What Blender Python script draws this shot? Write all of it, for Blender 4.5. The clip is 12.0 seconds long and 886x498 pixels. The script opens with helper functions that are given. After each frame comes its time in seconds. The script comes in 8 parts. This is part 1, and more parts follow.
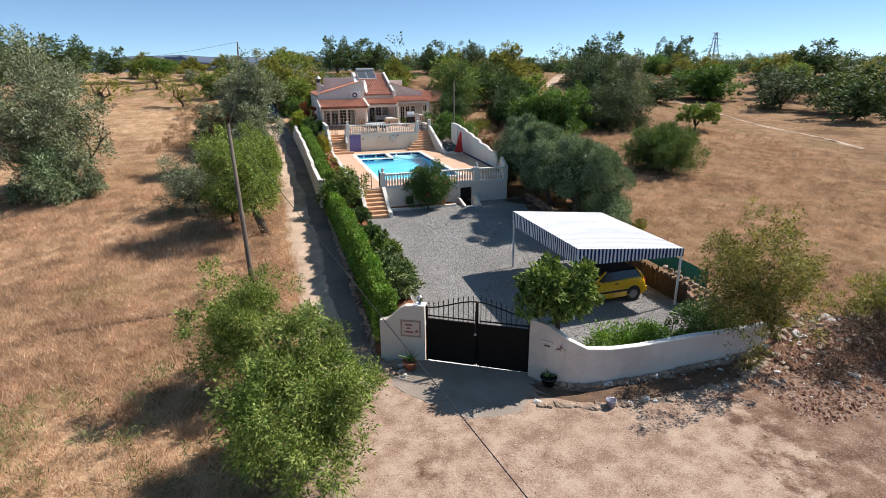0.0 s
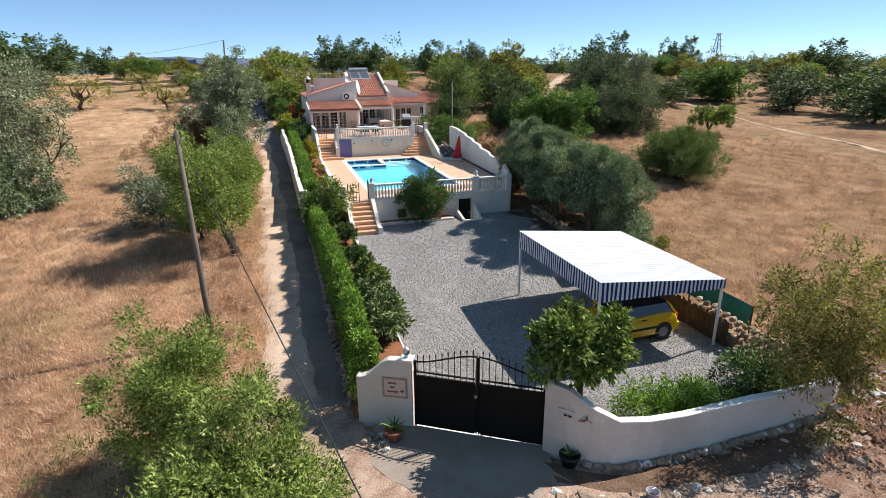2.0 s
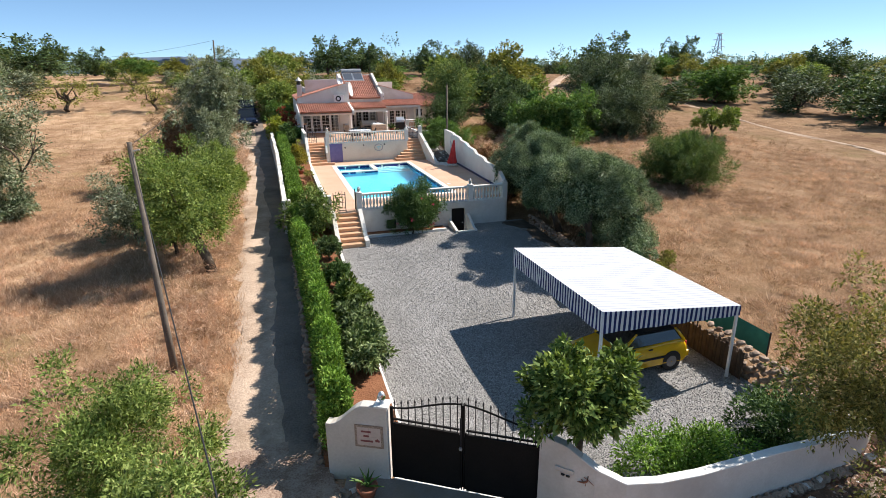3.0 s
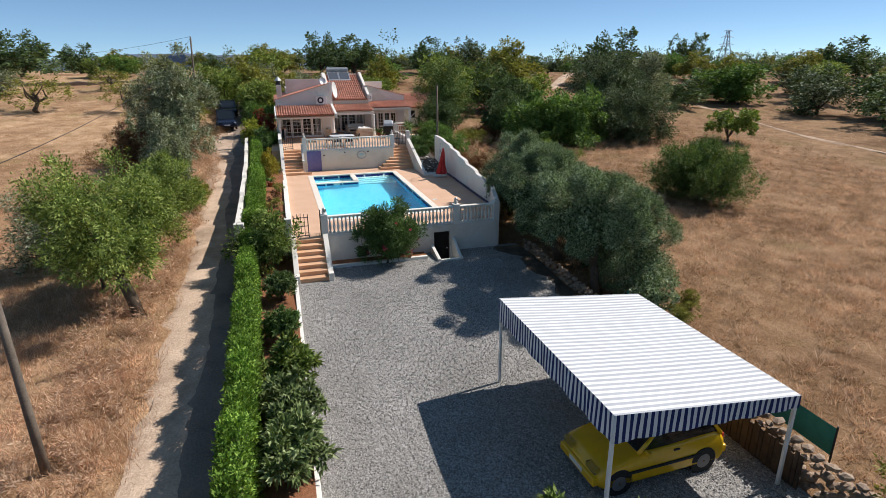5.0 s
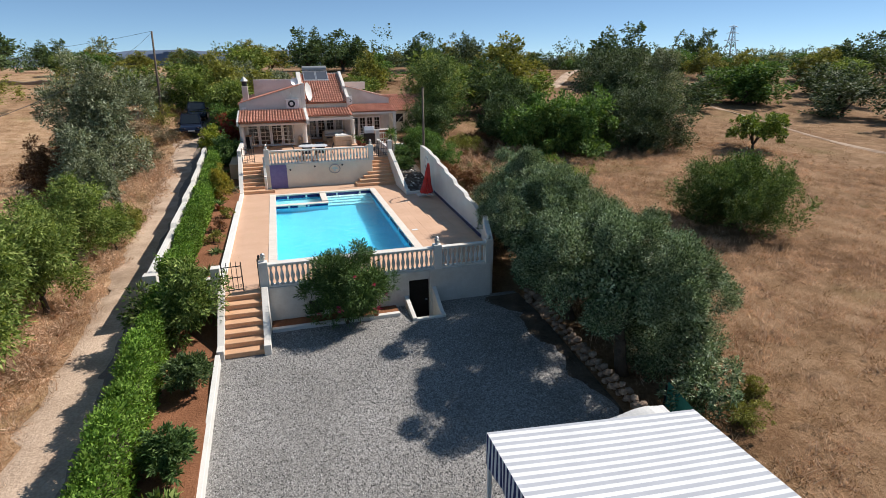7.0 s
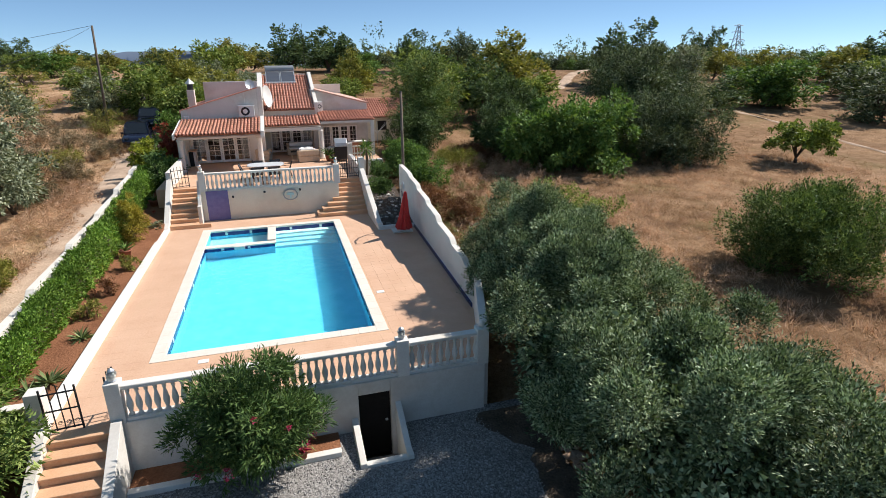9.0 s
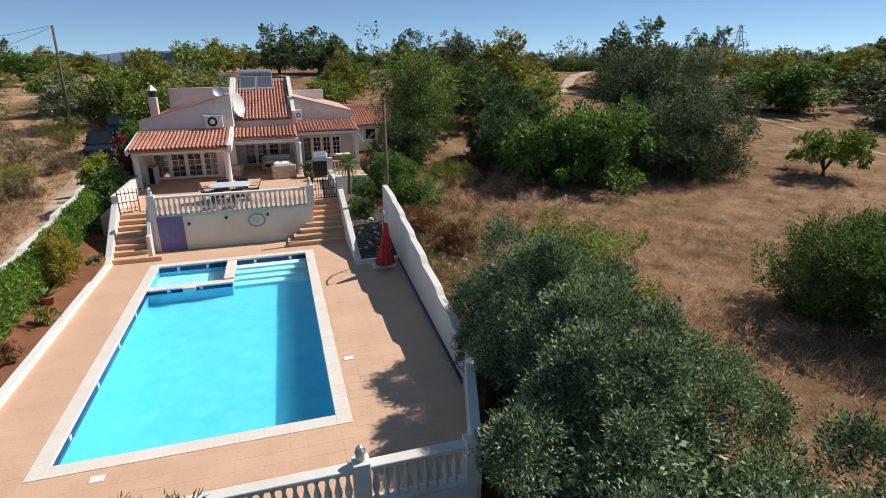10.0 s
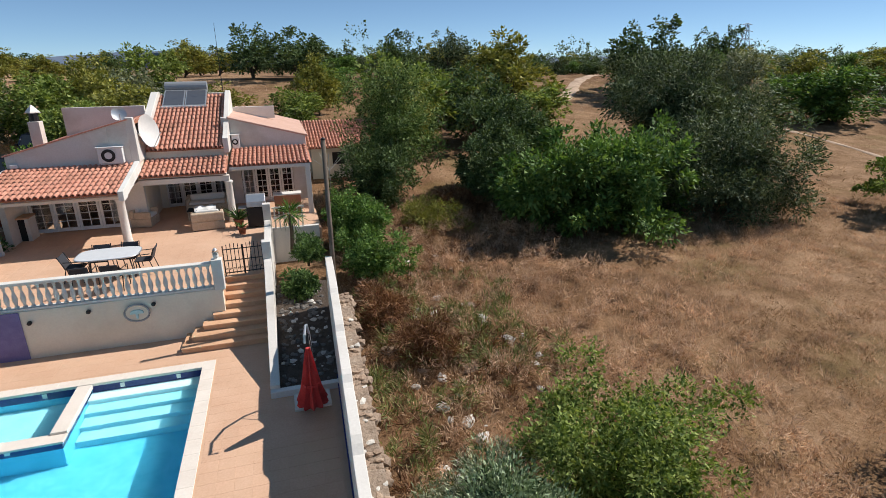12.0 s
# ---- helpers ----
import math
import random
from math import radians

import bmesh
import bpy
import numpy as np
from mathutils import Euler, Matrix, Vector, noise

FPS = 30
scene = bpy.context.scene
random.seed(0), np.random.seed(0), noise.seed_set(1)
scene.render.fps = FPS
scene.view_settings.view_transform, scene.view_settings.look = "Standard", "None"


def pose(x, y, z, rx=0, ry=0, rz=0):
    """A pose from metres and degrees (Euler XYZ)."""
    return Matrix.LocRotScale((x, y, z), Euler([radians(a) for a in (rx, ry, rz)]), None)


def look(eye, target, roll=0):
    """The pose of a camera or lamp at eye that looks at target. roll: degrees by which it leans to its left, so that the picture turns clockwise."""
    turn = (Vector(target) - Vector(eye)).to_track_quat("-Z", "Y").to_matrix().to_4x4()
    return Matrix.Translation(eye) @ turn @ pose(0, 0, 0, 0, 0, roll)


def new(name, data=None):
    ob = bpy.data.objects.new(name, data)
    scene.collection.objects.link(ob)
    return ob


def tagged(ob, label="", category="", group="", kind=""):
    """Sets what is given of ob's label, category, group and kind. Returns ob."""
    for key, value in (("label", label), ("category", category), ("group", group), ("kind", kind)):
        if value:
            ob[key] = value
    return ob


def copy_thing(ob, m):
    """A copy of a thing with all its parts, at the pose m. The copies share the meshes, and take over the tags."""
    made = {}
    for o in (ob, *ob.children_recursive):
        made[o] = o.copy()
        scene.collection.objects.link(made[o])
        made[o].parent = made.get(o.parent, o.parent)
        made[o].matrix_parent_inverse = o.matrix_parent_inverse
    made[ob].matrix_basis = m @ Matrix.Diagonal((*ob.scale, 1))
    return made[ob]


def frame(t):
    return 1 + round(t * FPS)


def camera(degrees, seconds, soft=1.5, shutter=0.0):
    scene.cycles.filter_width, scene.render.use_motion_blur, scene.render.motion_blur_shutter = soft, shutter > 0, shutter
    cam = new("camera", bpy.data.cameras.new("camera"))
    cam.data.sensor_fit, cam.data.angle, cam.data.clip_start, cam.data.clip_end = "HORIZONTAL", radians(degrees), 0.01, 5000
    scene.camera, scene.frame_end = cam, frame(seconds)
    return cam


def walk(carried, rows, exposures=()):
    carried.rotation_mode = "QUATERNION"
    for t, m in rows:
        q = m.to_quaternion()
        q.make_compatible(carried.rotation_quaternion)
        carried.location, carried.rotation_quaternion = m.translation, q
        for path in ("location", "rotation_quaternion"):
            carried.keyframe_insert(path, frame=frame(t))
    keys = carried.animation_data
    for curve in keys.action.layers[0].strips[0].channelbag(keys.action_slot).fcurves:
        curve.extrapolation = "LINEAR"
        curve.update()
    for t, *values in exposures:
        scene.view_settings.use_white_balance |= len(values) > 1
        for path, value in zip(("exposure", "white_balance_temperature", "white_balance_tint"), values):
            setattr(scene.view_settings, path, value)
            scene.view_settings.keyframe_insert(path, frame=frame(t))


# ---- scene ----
cam = camera(78.0, 12.0, soft=0.55)
PATH = [
    (0, (-3.812, -14.725, 8.75), (-3.269, -12.907, 8.12), -0.6),
    (0.5, (-3.497, -13.962, 8.673), (-2.954, -12.143, 8.045), -0.7),
    (1, (-3.207, -13.146, 8.6), (-2.664, -11.326, 7.974), -0.7),
    (1.5, (-2.957, -12.289, 8.557), (-2.412, -10.469, 7.931), -0.6),
    (2, (-2.634, -11.44, 8.556), (-2.089, -9.62, 7.931), -0.6),
    (2.5, (-2.203, -10.655, 8.595), (-1.658, -8.834, 7.972), -0.6),
    (3, (-1.733, -9.897, 8.659), (-1.188, -8.077, 8.034), -0.6),
    (3.2, (-1.499, -9.611, 8.653), (-0.963, -7.787, 8.031), -0.6),
    (5, (0.457, -6.143, 8.799), (0.988, -4.322, 8.165), -0.5),
    (5.5, (0.98, -4.98, 8.844), (1.514, -3.161, 8.206), -0.5),
    (6, (1.61, -3.747, 8.873), (2.141, -1.928, 8.233), -0.5),
    (6.5, (2.215, -2.367, 8.949), (2.743, -0.549, 8.305), -0.5),
    (7, (2.812, -0.873, 8.936), (3.343, 0.944, 8.291), -0.5),
    (7.2, (3.052, -0.305, 8.974), (3.583, 1.511, 8.325), -0.6),
    (8.8, (5.176, 4.984, 8.78), (5.714, 6.8, 8.139), -0.4),
    (9, (5.48, 5.692, 8.804), (6.015, 7.509, 8.161), -0.6),
    (9.5, (6.201, 7.42, 8.917), (6.737, 9.236, 8.274), -0.6),
    (10, (6.906, 9.113, 9.021), (7.444, 10.929, 8.378), -0.6),
    (10.5, (7.639, 10.853, 9.118), (8.181, 12.668, 8.475), -0.6),
    (11, (8.447, 12.612, 9.202), (8.987, 14.428, 8.559), -0.7),
    (11.5, (9.198, 14.383, 9.352), (9.74, 16.197, 8.706), -0.6),
    (12, (9.945, 16.287, 9.498), (10.487, 18.101, 8.853), -0.7),
]
walk(cam, [(t, look(eye, target, roll)) for t, eye, target, roll in PATH],
     [(0, 0.5), (1.5, 0.58), (3.0, 0.64), (5.0, 0.23), (5.5, 0.18), (7, 0.18), (8.8, 0.36), (9.5, 0.18), (10, 0.07), (10.5, 0.02), (11, 0.0), (12, 0.12)])

# ---- world and sun ----
SUN_EL, SUN_AZ = 46.0, 81.0
world = bpy.data.worlds.new("world")
scene.world = world
world.use_nodes = True
wn = world.node_tree
sky = wn.nodes.new("ShaderNodeTexSky")
sky.sky_type, sky.sun_disc = "NISHITA", False
sky.sun_elevation, sky.sun_rotation = radians(SUN_EL), radians(SUN_AZ)
sky.altitude, sky.air_density, sky.dust_density, sky.ozone_density = 2500, 0.6, 0.0, 2.2
tint = wn.nodes.new("ShaderNodeMixRGB")
tint.blend_type, tint.inputs[0].default_value, tint.inputs[2].default_value = "MULTIPLY", 1.0, (0.97, 1.06, 1.07, 1)
wn.links.new(sky.outputs[0], tint.inputs[1])
even = wn.nodes.new("ShaderNodeMixRGB")
even.inputs[0].default_value, even.inputs[2].default_value = 0.26, (2.0, 3.6, 5.4, 1)
wn.links.new(tint.outputs[0], even.inputs[1])
wn.links.new(even.outputs[0], wn.nodes["Background"].inputs[0])
wn.nodes["Background"].inputs[1].default_value = 0.1
sun_data = bpy.data.lights.new("sun", "SUN")
sun_data.energy, sun_data.angle, sun_data.color = 5.0, radians(0.53), (1.0, 0.948, 0.888)
sun = new("sun", sun_data)
toward = Vector((math.sin(radians(SUN_AZ)) * math.cos(radians(SUN_EL)), math.cos(radians(SUN_AZ)) * math.cos(radians(SUN_EL)), math.sin(radians(SUN_EL))))
sun.matrix_world = look(toward * 200, (0, 0, 0))
scene.view_settings.exposure = 0.0


# ---- materials ----
def node(nt, kind, **values):
    n = nt.nodes.new(kind)
    for key, value in values.items():
        n.inputs[key.replace("_", " ")].default_value = value
    return n


def ramp(nt, source, stops):
    r = nt.nodes.new("ShaderNodeValToRGB")
    while len(r.color_ramp.elements) < len(stops):
        r.color_ramp.elements.new(0.5)
    for e, (p, c) in zip(r.color_ramp.elements, stops):
        e.position, e.color = p, (*c, 1)
    nt.links.new(source, r.inputs[0])
    return r.outputs[0]


def mixed(nt, a, b, fac, mode="MIX"):
    m = nt.nodes.new("ShaderNodeMixRGB")
    m.blend_type = mode
    for sock, val in ((m.inputs[0], fac), (m.inputs[1], a), (m.inputs[2], b)):
        if isinstance(val, bpy.types.NodeSocket):
            nt.links.new(val, sock)
        elif isinstance(val, (int, float)):
            sock.default_value = val
        else:
            sock.default_value = (*val, 1)
    return m.outputs[0]


def coords(nt, which="Object"):
    return nt.nodes.new("ShaderNodeTexCoord").outputs[which]


def world_pos(nt):
    return nt.nodes.new("ShaderNodeNewGeometry").outputs["Position"]


def noise_of(nt, vec, scale, detail=4.0, rough=0.55):
    n = node(nt, "ShaderNodeTexNoise", Scale=scale, Detail=detail, Roughness=rough)
    nt.links.new(vec, n.inputs["Vector"])
    return n.outputs["Fac"]


def bump(nt, bsdf, height, strength, distance=0.02):
    b = node(nt, "ShaderNodeBump", Strength=strength, Distance=distance)
    nt.links.new(height, b.inputs["Height"])
    nt.links.new(b.outputs[0], bsdf.inputs["Normal"])


def blank(name, rough=0.7, metal=0.0, spec=0.4):
    m = bpy.data.materials.new(name)
    m.use_nodes = True
    nt = m.node_tree
    b = nt.nodes["Principled BSDF"]
    b.inputs["Roughness"].default_value, b.inputs["Metallic"].default_value = rough, metal
    b.inputs["Specular IOR Level"].default_value = spec
    return m, nt, b


def surface(name, dark, light, scale=3.0, fine=40.0, rough=0.75, relief=0.25, depth=0.01, vary=0.0, metal=0.0, spec=0.35, dirt=None):
    """Two-scale variation between two colours, with fine relief; vary: by piece; dirt: colour of broad stains."""
    m, nt, b = blank(name, rough, metal, spec)
    p = world_pos(nt)
    broad, small = noise_of(nt, p, scale), noise_of(nt, p, fine, 3.0)
    both = mixed(nt, broad, small, 0.45)
    col = ramp(nt, both, [(0.3, dark), (0.7, light)])
    if dirt:
        spots = ramp(nt, noise_of(nt, p, scale * 0.37, 6.0, 0.7), [(0.52, (0, 0, 0)), (0.72, (1, 1, 1))])
        col = mixed(nt, col, dirt, spots)
    if vary:
        rnd = nt.nodes.new("ShaderNodeObjectInfo").outputs["Random"]
        hsv = node(nt, "ShaderNodeHueSaturation")
        mr = node(nt, "ShaderNodeMapRange", To_Min=1 - vary, To_Max=1 + vary)
        nt.links.new(rnd, mr.inputs[0])
        nt.links.new(mr.outputs[0], hsv.inputs["Value"])
        nt.links.new(col, hsv.inputs["Color"])
        col = hsv.outputs[0]
    nt.links.new(col, b.inputs["Base Color"])
    bump(nt, b, small, relief, depth)
    return m


def island_mat(name, stops, rough=0.8, translucent=0.0, spec=0.25, patch=0.0, glow=(1.3, 1.25, 0.6)):
    """Colour by each loose piece (leaf, blade, stone); patch: broad lighter and darker noise."""
    m, nt, b = blank(name, rough, 0, spec)
    rnd = nt.nodes.new("ShaderNodeNewGeometry").outputs["Random Per Island"]
    col = ramp(nt, rnd, stops)
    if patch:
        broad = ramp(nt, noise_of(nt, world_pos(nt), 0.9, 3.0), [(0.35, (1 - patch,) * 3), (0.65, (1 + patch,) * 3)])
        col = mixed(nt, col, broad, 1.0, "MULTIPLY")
    nt.links.new(col, b.inputs["Base Color"])
    if translucent:
        t = nt.nodes.new("ShaderNodeBsdfTranslucent")
        mx = node(nt, "ShaderNodeMixShader", Fac=translucent)
        nt.links.new(mixed(nt, col, glow, 1.0, "MULTIPLY"), t.inputs[0])
        nt.links.new(b.outputs[0], mx.inputs[1])
        nt.links.new(t.outputs[0], mx.inputs[2])
        nt.links.new(mx.outputs[0], nt.nodes["Material Output"].inputs[0])
    return m


def plain(name, colour, rough=0.5, metal=0.0, spec=0.5):
    c = colour
    return surface(name, tuple(x * 0.9 for x in c), tuple(min(1, x * 1.08) for x in c), 6.0, 90.0, rough, 0.05, 0.004, 0, metal, spec)


def ground_material():
    m, nt, b = blank("dry_field", 0.95, 0, 0.1)
    p = world_pos(nt)
    broad, mid, fine = noise_of(nt, p, 0.09, 5.0, 0.6), noise_of(nt, p, 0.9, 6.0, 0.65), noise_of(nt, p, 9.0, 5.0, 0.7)
    straw = ramp(nt, mixed(nt, mid, fine, 0.5), [(0.32, (0.155, 0.089, 0.048)), (0.46, (0.32, 0.203, 0.114)), (0.66, (0.545, 0.385, 0.255))])
    soil = ramp(nt, mixed(nt, mid, fine, 0.4), [(0.34, (0.115, 0.062, 0.032)), (0.66, (0.31, 0.185, 0.105))])
    mask = ramp(nt, broad, [(0.48, (0, 0, 0)), (0.66, (1, 1, 1))])
    both = mixed(nt, straw, soil, mask)
    mottle = ramp(nt, noise_of(nt, p, 0.34, 4.0, 0.6), [(0.34, (0.82, 0.79, 0.75)), (0.52, (1.0, 0.98, 0.96)), (0.68, (1.13, 1.11, 1.08))])
    both = mixed(nt, both, mottle, 1.0, "MULTIPLY")
    green = ramp(nt, noise_of(nt, p, 0.21, 4.0, 0.6), [(0.56, (0, 0, 0)), (0.72, (0.5, 0.5, 0.5))])
    both = mixed(nt, both, (0.19, 0.17, 0.06), green)
    sep = nt.nodes.new("ShaderNodeSeparateXYZ")
    nt.links.new(p, sep.inputs[0])
    side = node(nt, "ShaderNodeMapRange", From_Min=-6.0, From_Max=10.0)
    nt.links.new(sep.outputs[0], side.inputs[0])
    fields = mixed(nt, (1.17, 1.15, 1.15), (0.71, 0.665, 0.63), side.outputs[0])
    nt.links.new(mixed(nt, both, fields, 1.0, "MULTIPLY"), b.inputs["Base Color"])
    bump(nt, b, mixed(nt, mid, fine, 0.6), 0.9, 0.12)
    return m


M_GROUND = ground_material()


def dirt_material():
    """Trodden pinkish dirt: pale worn patches, redder loose soil, scattered grit."""
    m, nt, b = blank("pale_dirt", 0.95, 0, 0.1)
    p = world_pos(nt)
    broad, mid, fine = noise_of(nt, p, 0.23, 5.0, 0.62), noise_of(nt, p, 1.7, 5.0, 0.65), noise_of(nt, p, 24.0, 3.0, 0.6)
    loose = ramp(nt, mixed(nt, mid, fine, 0.45), [(0.40, (0.115, 0.064, 0.042)), (0.5, (0.205, 0.125, 0.087)), (0.62, (0.32, 0.215, 0.16))])
    worn = ramp(nt, mixed(nt, mid, fine, 0.4), [(0.41, (0.225, 0.145, 0.103)), (0.5, (0.34, 0.235, 0.174)), (0.6, (0.44, 0.325, 0.248))])
    sep = nt.nodes.new("ShaderNodeSeparateXYZ")
    nt.links.new(p, sep.inputs[0])
    trodden = node(nt, "ShaderNodeMapRange")
    for key, value in (("From Min", 4.0), ("From Max", 10.5), ("To Min", 0.59), ("To Max", 0.30)):
        trodden.inputs[key].default_value = value
    nt.links.new(sep.outputs[0], trodden.inputs["Value"])
    where = node(nt, "ShaderNodeMath")
    where.operation = "ADD"
    nt.links.new(mixed(nt, broad, mid, 0.3), where.inputs[0])
    nt.links.new(trodden.outputs[0], where.inputs[1])
    col = mixed(nt, loose, worn, ramp(nt, where.outputs[0], [(0.94, (0, 0, 0)), (1.24, (1, 1, 1))]))
    grit = ramp(nt, noise_of(nt, p, 13.0, 2.0, 0.5), [(0.66, (0, 0, 0)), (0.70, (1, 1, 1))])
    col = mixed(nt, col, (0.46, 0.385, 0.31), mixed(nt, (0, 0, 0), grit, 0.5))
    dark = ramp(nt, noise_of(nt, p, 4.1, 4.0, 0.6), [(0.62, (0, 0, 0)), (0.74, (0.5, 0.5, 0.5))])
    nt.links.new(mixed(nt, col, (0.19, 0.115, 0.08), dark), b.inputs["Base Color"])
    bump(nt, b, mixed(nt, mid, fine, 0.5), 0.8, 0.035)
    return m


def gravel_material():
    """Crushed stone: every grain a cell of its own grey."""
    m, nt, b = blank("grey_gravel_bed", 0.9, 0, 0.2)
    p = world_pos(nt)
    cell = node(nt, "ShaderNodeTexVoronoi", Scale=42.0)
    nt.links.new(p, cell.inputs["Vector"])
    grain = ramp(nt, cell.outputs["Color"], [(0.15, (0.12, 0.113, 0.108)), (0.5, (0.235, 0.224, 0.213)), (0.85, (0.38, 0.363, 0.345))])
    broad = ramp(nt, noise_of(nt, p, 0.5, 5.0, 0.6), [(0.35, (0.84, 0.83, 0.81)), (0.65, (1.14, 1.13, 1.12))])
    nt.links.new(mixed(nt, grain, broad, 1.0, "MULTIPLY"), b.inputs["Base Color"])
    bump(nt, b, cell.outputs["Distance"], -1.0, 0.025)
    return m


M_DIRT = dirt_material()
M_ROAD = surface("dirt_track", (0.31, 0.215, 0.15), (0.66, 0.50, 0.375), 0.9, 16.0, 0.95, 0.8, 0.03, spec=0.1, dirt=(0.26, 0.18, 0.12))
M_LANE_SHADE = surface("shade_dark_track_lane", (0.115, 0.09, 0.073), (0.30, 0.24, 0.195), 0.8, 19.0, 0.95, 0.9, 0.03, spec=0.1, dirt=(0.30, 0.225, 0.165))
M_RUBBLE = surface("red_brown_rubble_earth", (0.115, 0.058, 0.037), (0.31, 0.175, 0.115), 1.8, 16.0, 0.95, 0.9, 0.05, spec=0.1, dirt=(0.27, 0.165, 0.115))
M_SOIL = surface("red_soil", (0.16, 0.068, 0.034), (0.31, 0.14, 0.075), 1.5, 18.0, 0.95, 0.8, 0.04, spec=0.1)
M_THICKET_SHADE = surface("thicket_shade_ground", (0.055, 0.043, 0.032), (0.17, 0.13, 0.095), 2.5, 20.0, 0.95, 0.9, 0.04, spec=0.1)
M_STRIP = surface("brown_planting_earth", (0.075, 0.045, 0.03), (0.21, 0.135, 0.09), 2.0, 18.0, 0.95, 0.9, 0.04, spec=0.1)
M_WALLCORE = surface("earthy_stone_wall", (0.16, 0.115, 0.085), (0.40, 0.32, 0.25), 3.0, 14.0, 0.95, 0.9, 0.05, spec=0.1, dirt=(0.30, 0.22, 0.165))
M_GRAVEL = gravel_material()
M_STONES = island_mat("grey_gravel", [(0.0, (0.12, 0.114, 0.108)), (0.5, (0.26, 0.248, 0.235)), (1.0, (0.46, 0.44, 0.42))], 0.85)
M_CONCRETE = surface("worn_concrete", (0.20, 0.163, 0.132), (0.355, 0.295, 0.243), 1.2, 25.0, 0.9, 0.5, 0.012, dirt=(0.26, 0.19, 0.13))
M_WHITE = surface("white_render", (0.61, 0.57, 0.515), (0.75, 0.715, 0.66), 0.8, 22.0, 0.85, 0.35, 0.006, dirt=(0.52, 0.46, 0.39))
M_FRONTWALL = surface("weathered_grey_white_render", (0.55, 0.495, 0.43), (0.69, 0.63, 0.56), 0.7, 20.0, 0.88, 0.4, 0.008, dirt=(0.47, 0.405, 0.34))
M_CREAM = surface("cream_render", (0.70, 0.63, 0.51), (0.82, 0.75, 0.62), 0.8, 22.0, 0.85, 0.3, 0.006, dirt=(0.64, 0.56, 0.44))
M_WALLCAP = surface("whitewashed_top", (0.64, 0.62, 0.575), (0.78, 0.76, 0.715), 1.2, 25.0, 0.8, 0.3, 0.006, dirt=(0.6, 0.55, 0.48))
M_BALUSTER = surface("cast_stone_white", (0.63, 0.60, 0.54), (0.77, 0.74, 0.685), 2.0, 30.0, 0.75, 0.25, 0.004, dirt=(0.62, 0.56, 0.47))
M_TERRACOTTA = surface("terracotta_paving", (0.56, 0.335, 0.215), (0.68, 0.445, 0.305), 1.0, 24.0, 0.7, 0.3, 0.005, vary=0.02, dirt=(0.60, 0.39, 0.25))
M_STEP = surface("terracotta_step", (0.57, 0.32, 0.18), (0.71, 0.45, 0.28), 1.5, 24.0, 0.6, 0.25, 0.004, vary=0.06)
M_JOINT = surface("tan_mortar", (0.56, 0.345, 0.22), (0.66, 0.435, 0.295), 3.0, 40.0, 0.95, 0.4, 0.006)
M_COPING = surface("pale_coping_stone", (0.66, 0.575, 0.49), (0.79, 0.715, 0.63), 1.5, 26.0, 0.7, 0.25, 0.004, vary=0.02)
M_ROOF = surface("clay_roof_tile", (0.53, 0.225, 0.15), (0.73, 0.37, 0.265), 1.6, 26.0, 0.85, 0.35, 0.006, vary=0.12, dirt=(0.42, 0.2, 0.13))
M_ROOFBED = surface("roof_mortar", (0.28, 0.11, 0.06), (0.42, 0.19, 0.11), 2.0, 30.0, 0.9, 0.4, 0.006)
M_FRAME = plain("white_painted_frame", (0.78, 0.77, 0.74), 0.4)
M_IRON = plain("black_wrought_iron", (0.018, 0.018, 0.02), 0.45, 0.3)
M_BLACK = surface("black_gate_sheet", (0.007, 0.006, 0.005), (0.016, 0.013, 0.011), 1.5, 25.0, 0.7, 0.15, 0.003, spec=0.15)
M_GALV = plain("galvanised_steel", (0.55, 0.56, 0.57), 0.4, 0.7)
M_POST = plain("white_painted_post", (0.70, 0.70, 0.70), 0.45)
M_WOOD_POLE = surface("weathered_pole_wood", (0.085, 0.066, 0.05), (0.20, 0.16, 0.125), 3.0, 30.0, 0.9, 0.6, 0.01)
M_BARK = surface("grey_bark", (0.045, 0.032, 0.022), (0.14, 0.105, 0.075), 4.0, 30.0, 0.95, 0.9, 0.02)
M_ROCK_OB = surface("rough_stone", (0.19, 0.125, 0.085), (0.42, 0.32, 0.24), 3.0, 22.0, 0.92, 0.7, 0.02, vary=0.2)
M_WHITEROCK = surface("white_stone", (0.40, 0.37, 0.33), (0.72, 0.69, 0.64), 4.0, 22.0, 0.9, 0.6, 0.02, vary=0.15)
M_DARKROCK = surface("shade_dark_stone", (0.07, 0.062, 0.056), (0.22, 0.20, 0.18), 3.0, 22.0, 0.85, 0.6, 0.02, vary=0.2)
M_BLUETILE = surface("lilac_mosaic_panel", (0.12, 0.105, 0.27), (0.20, 0.18, 0.38), 5.0, 60.0, 0.5, 0.2, 0.004)
M_NAVYTILE = surface("navy_pool_tile", (0.010, 0.014, 0.075), (0.035, 0.045, 0.19), 8.0, 60.0, 0.2, 0.1, 0.003, vary=0.25)
# Mottle is lining blotchiness and stands in for rippled caustic light.
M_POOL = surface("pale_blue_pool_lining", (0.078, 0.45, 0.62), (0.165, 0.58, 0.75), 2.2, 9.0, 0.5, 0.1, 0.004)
M_PLASTER = surface("white_pool_plaster", (0.70, 0.74, 0.72), (0.80, 0.83, 0.81), 2.0, 20.0, 0.6, 0.1, 0.004)
M_STEPBLUE = surface("pale_blue_step_lining", (0.30, 0.60, 0.68), (0.42, 0.71, 0.78), 2.0, 20.0, 0.6, 0.1, 0.004)
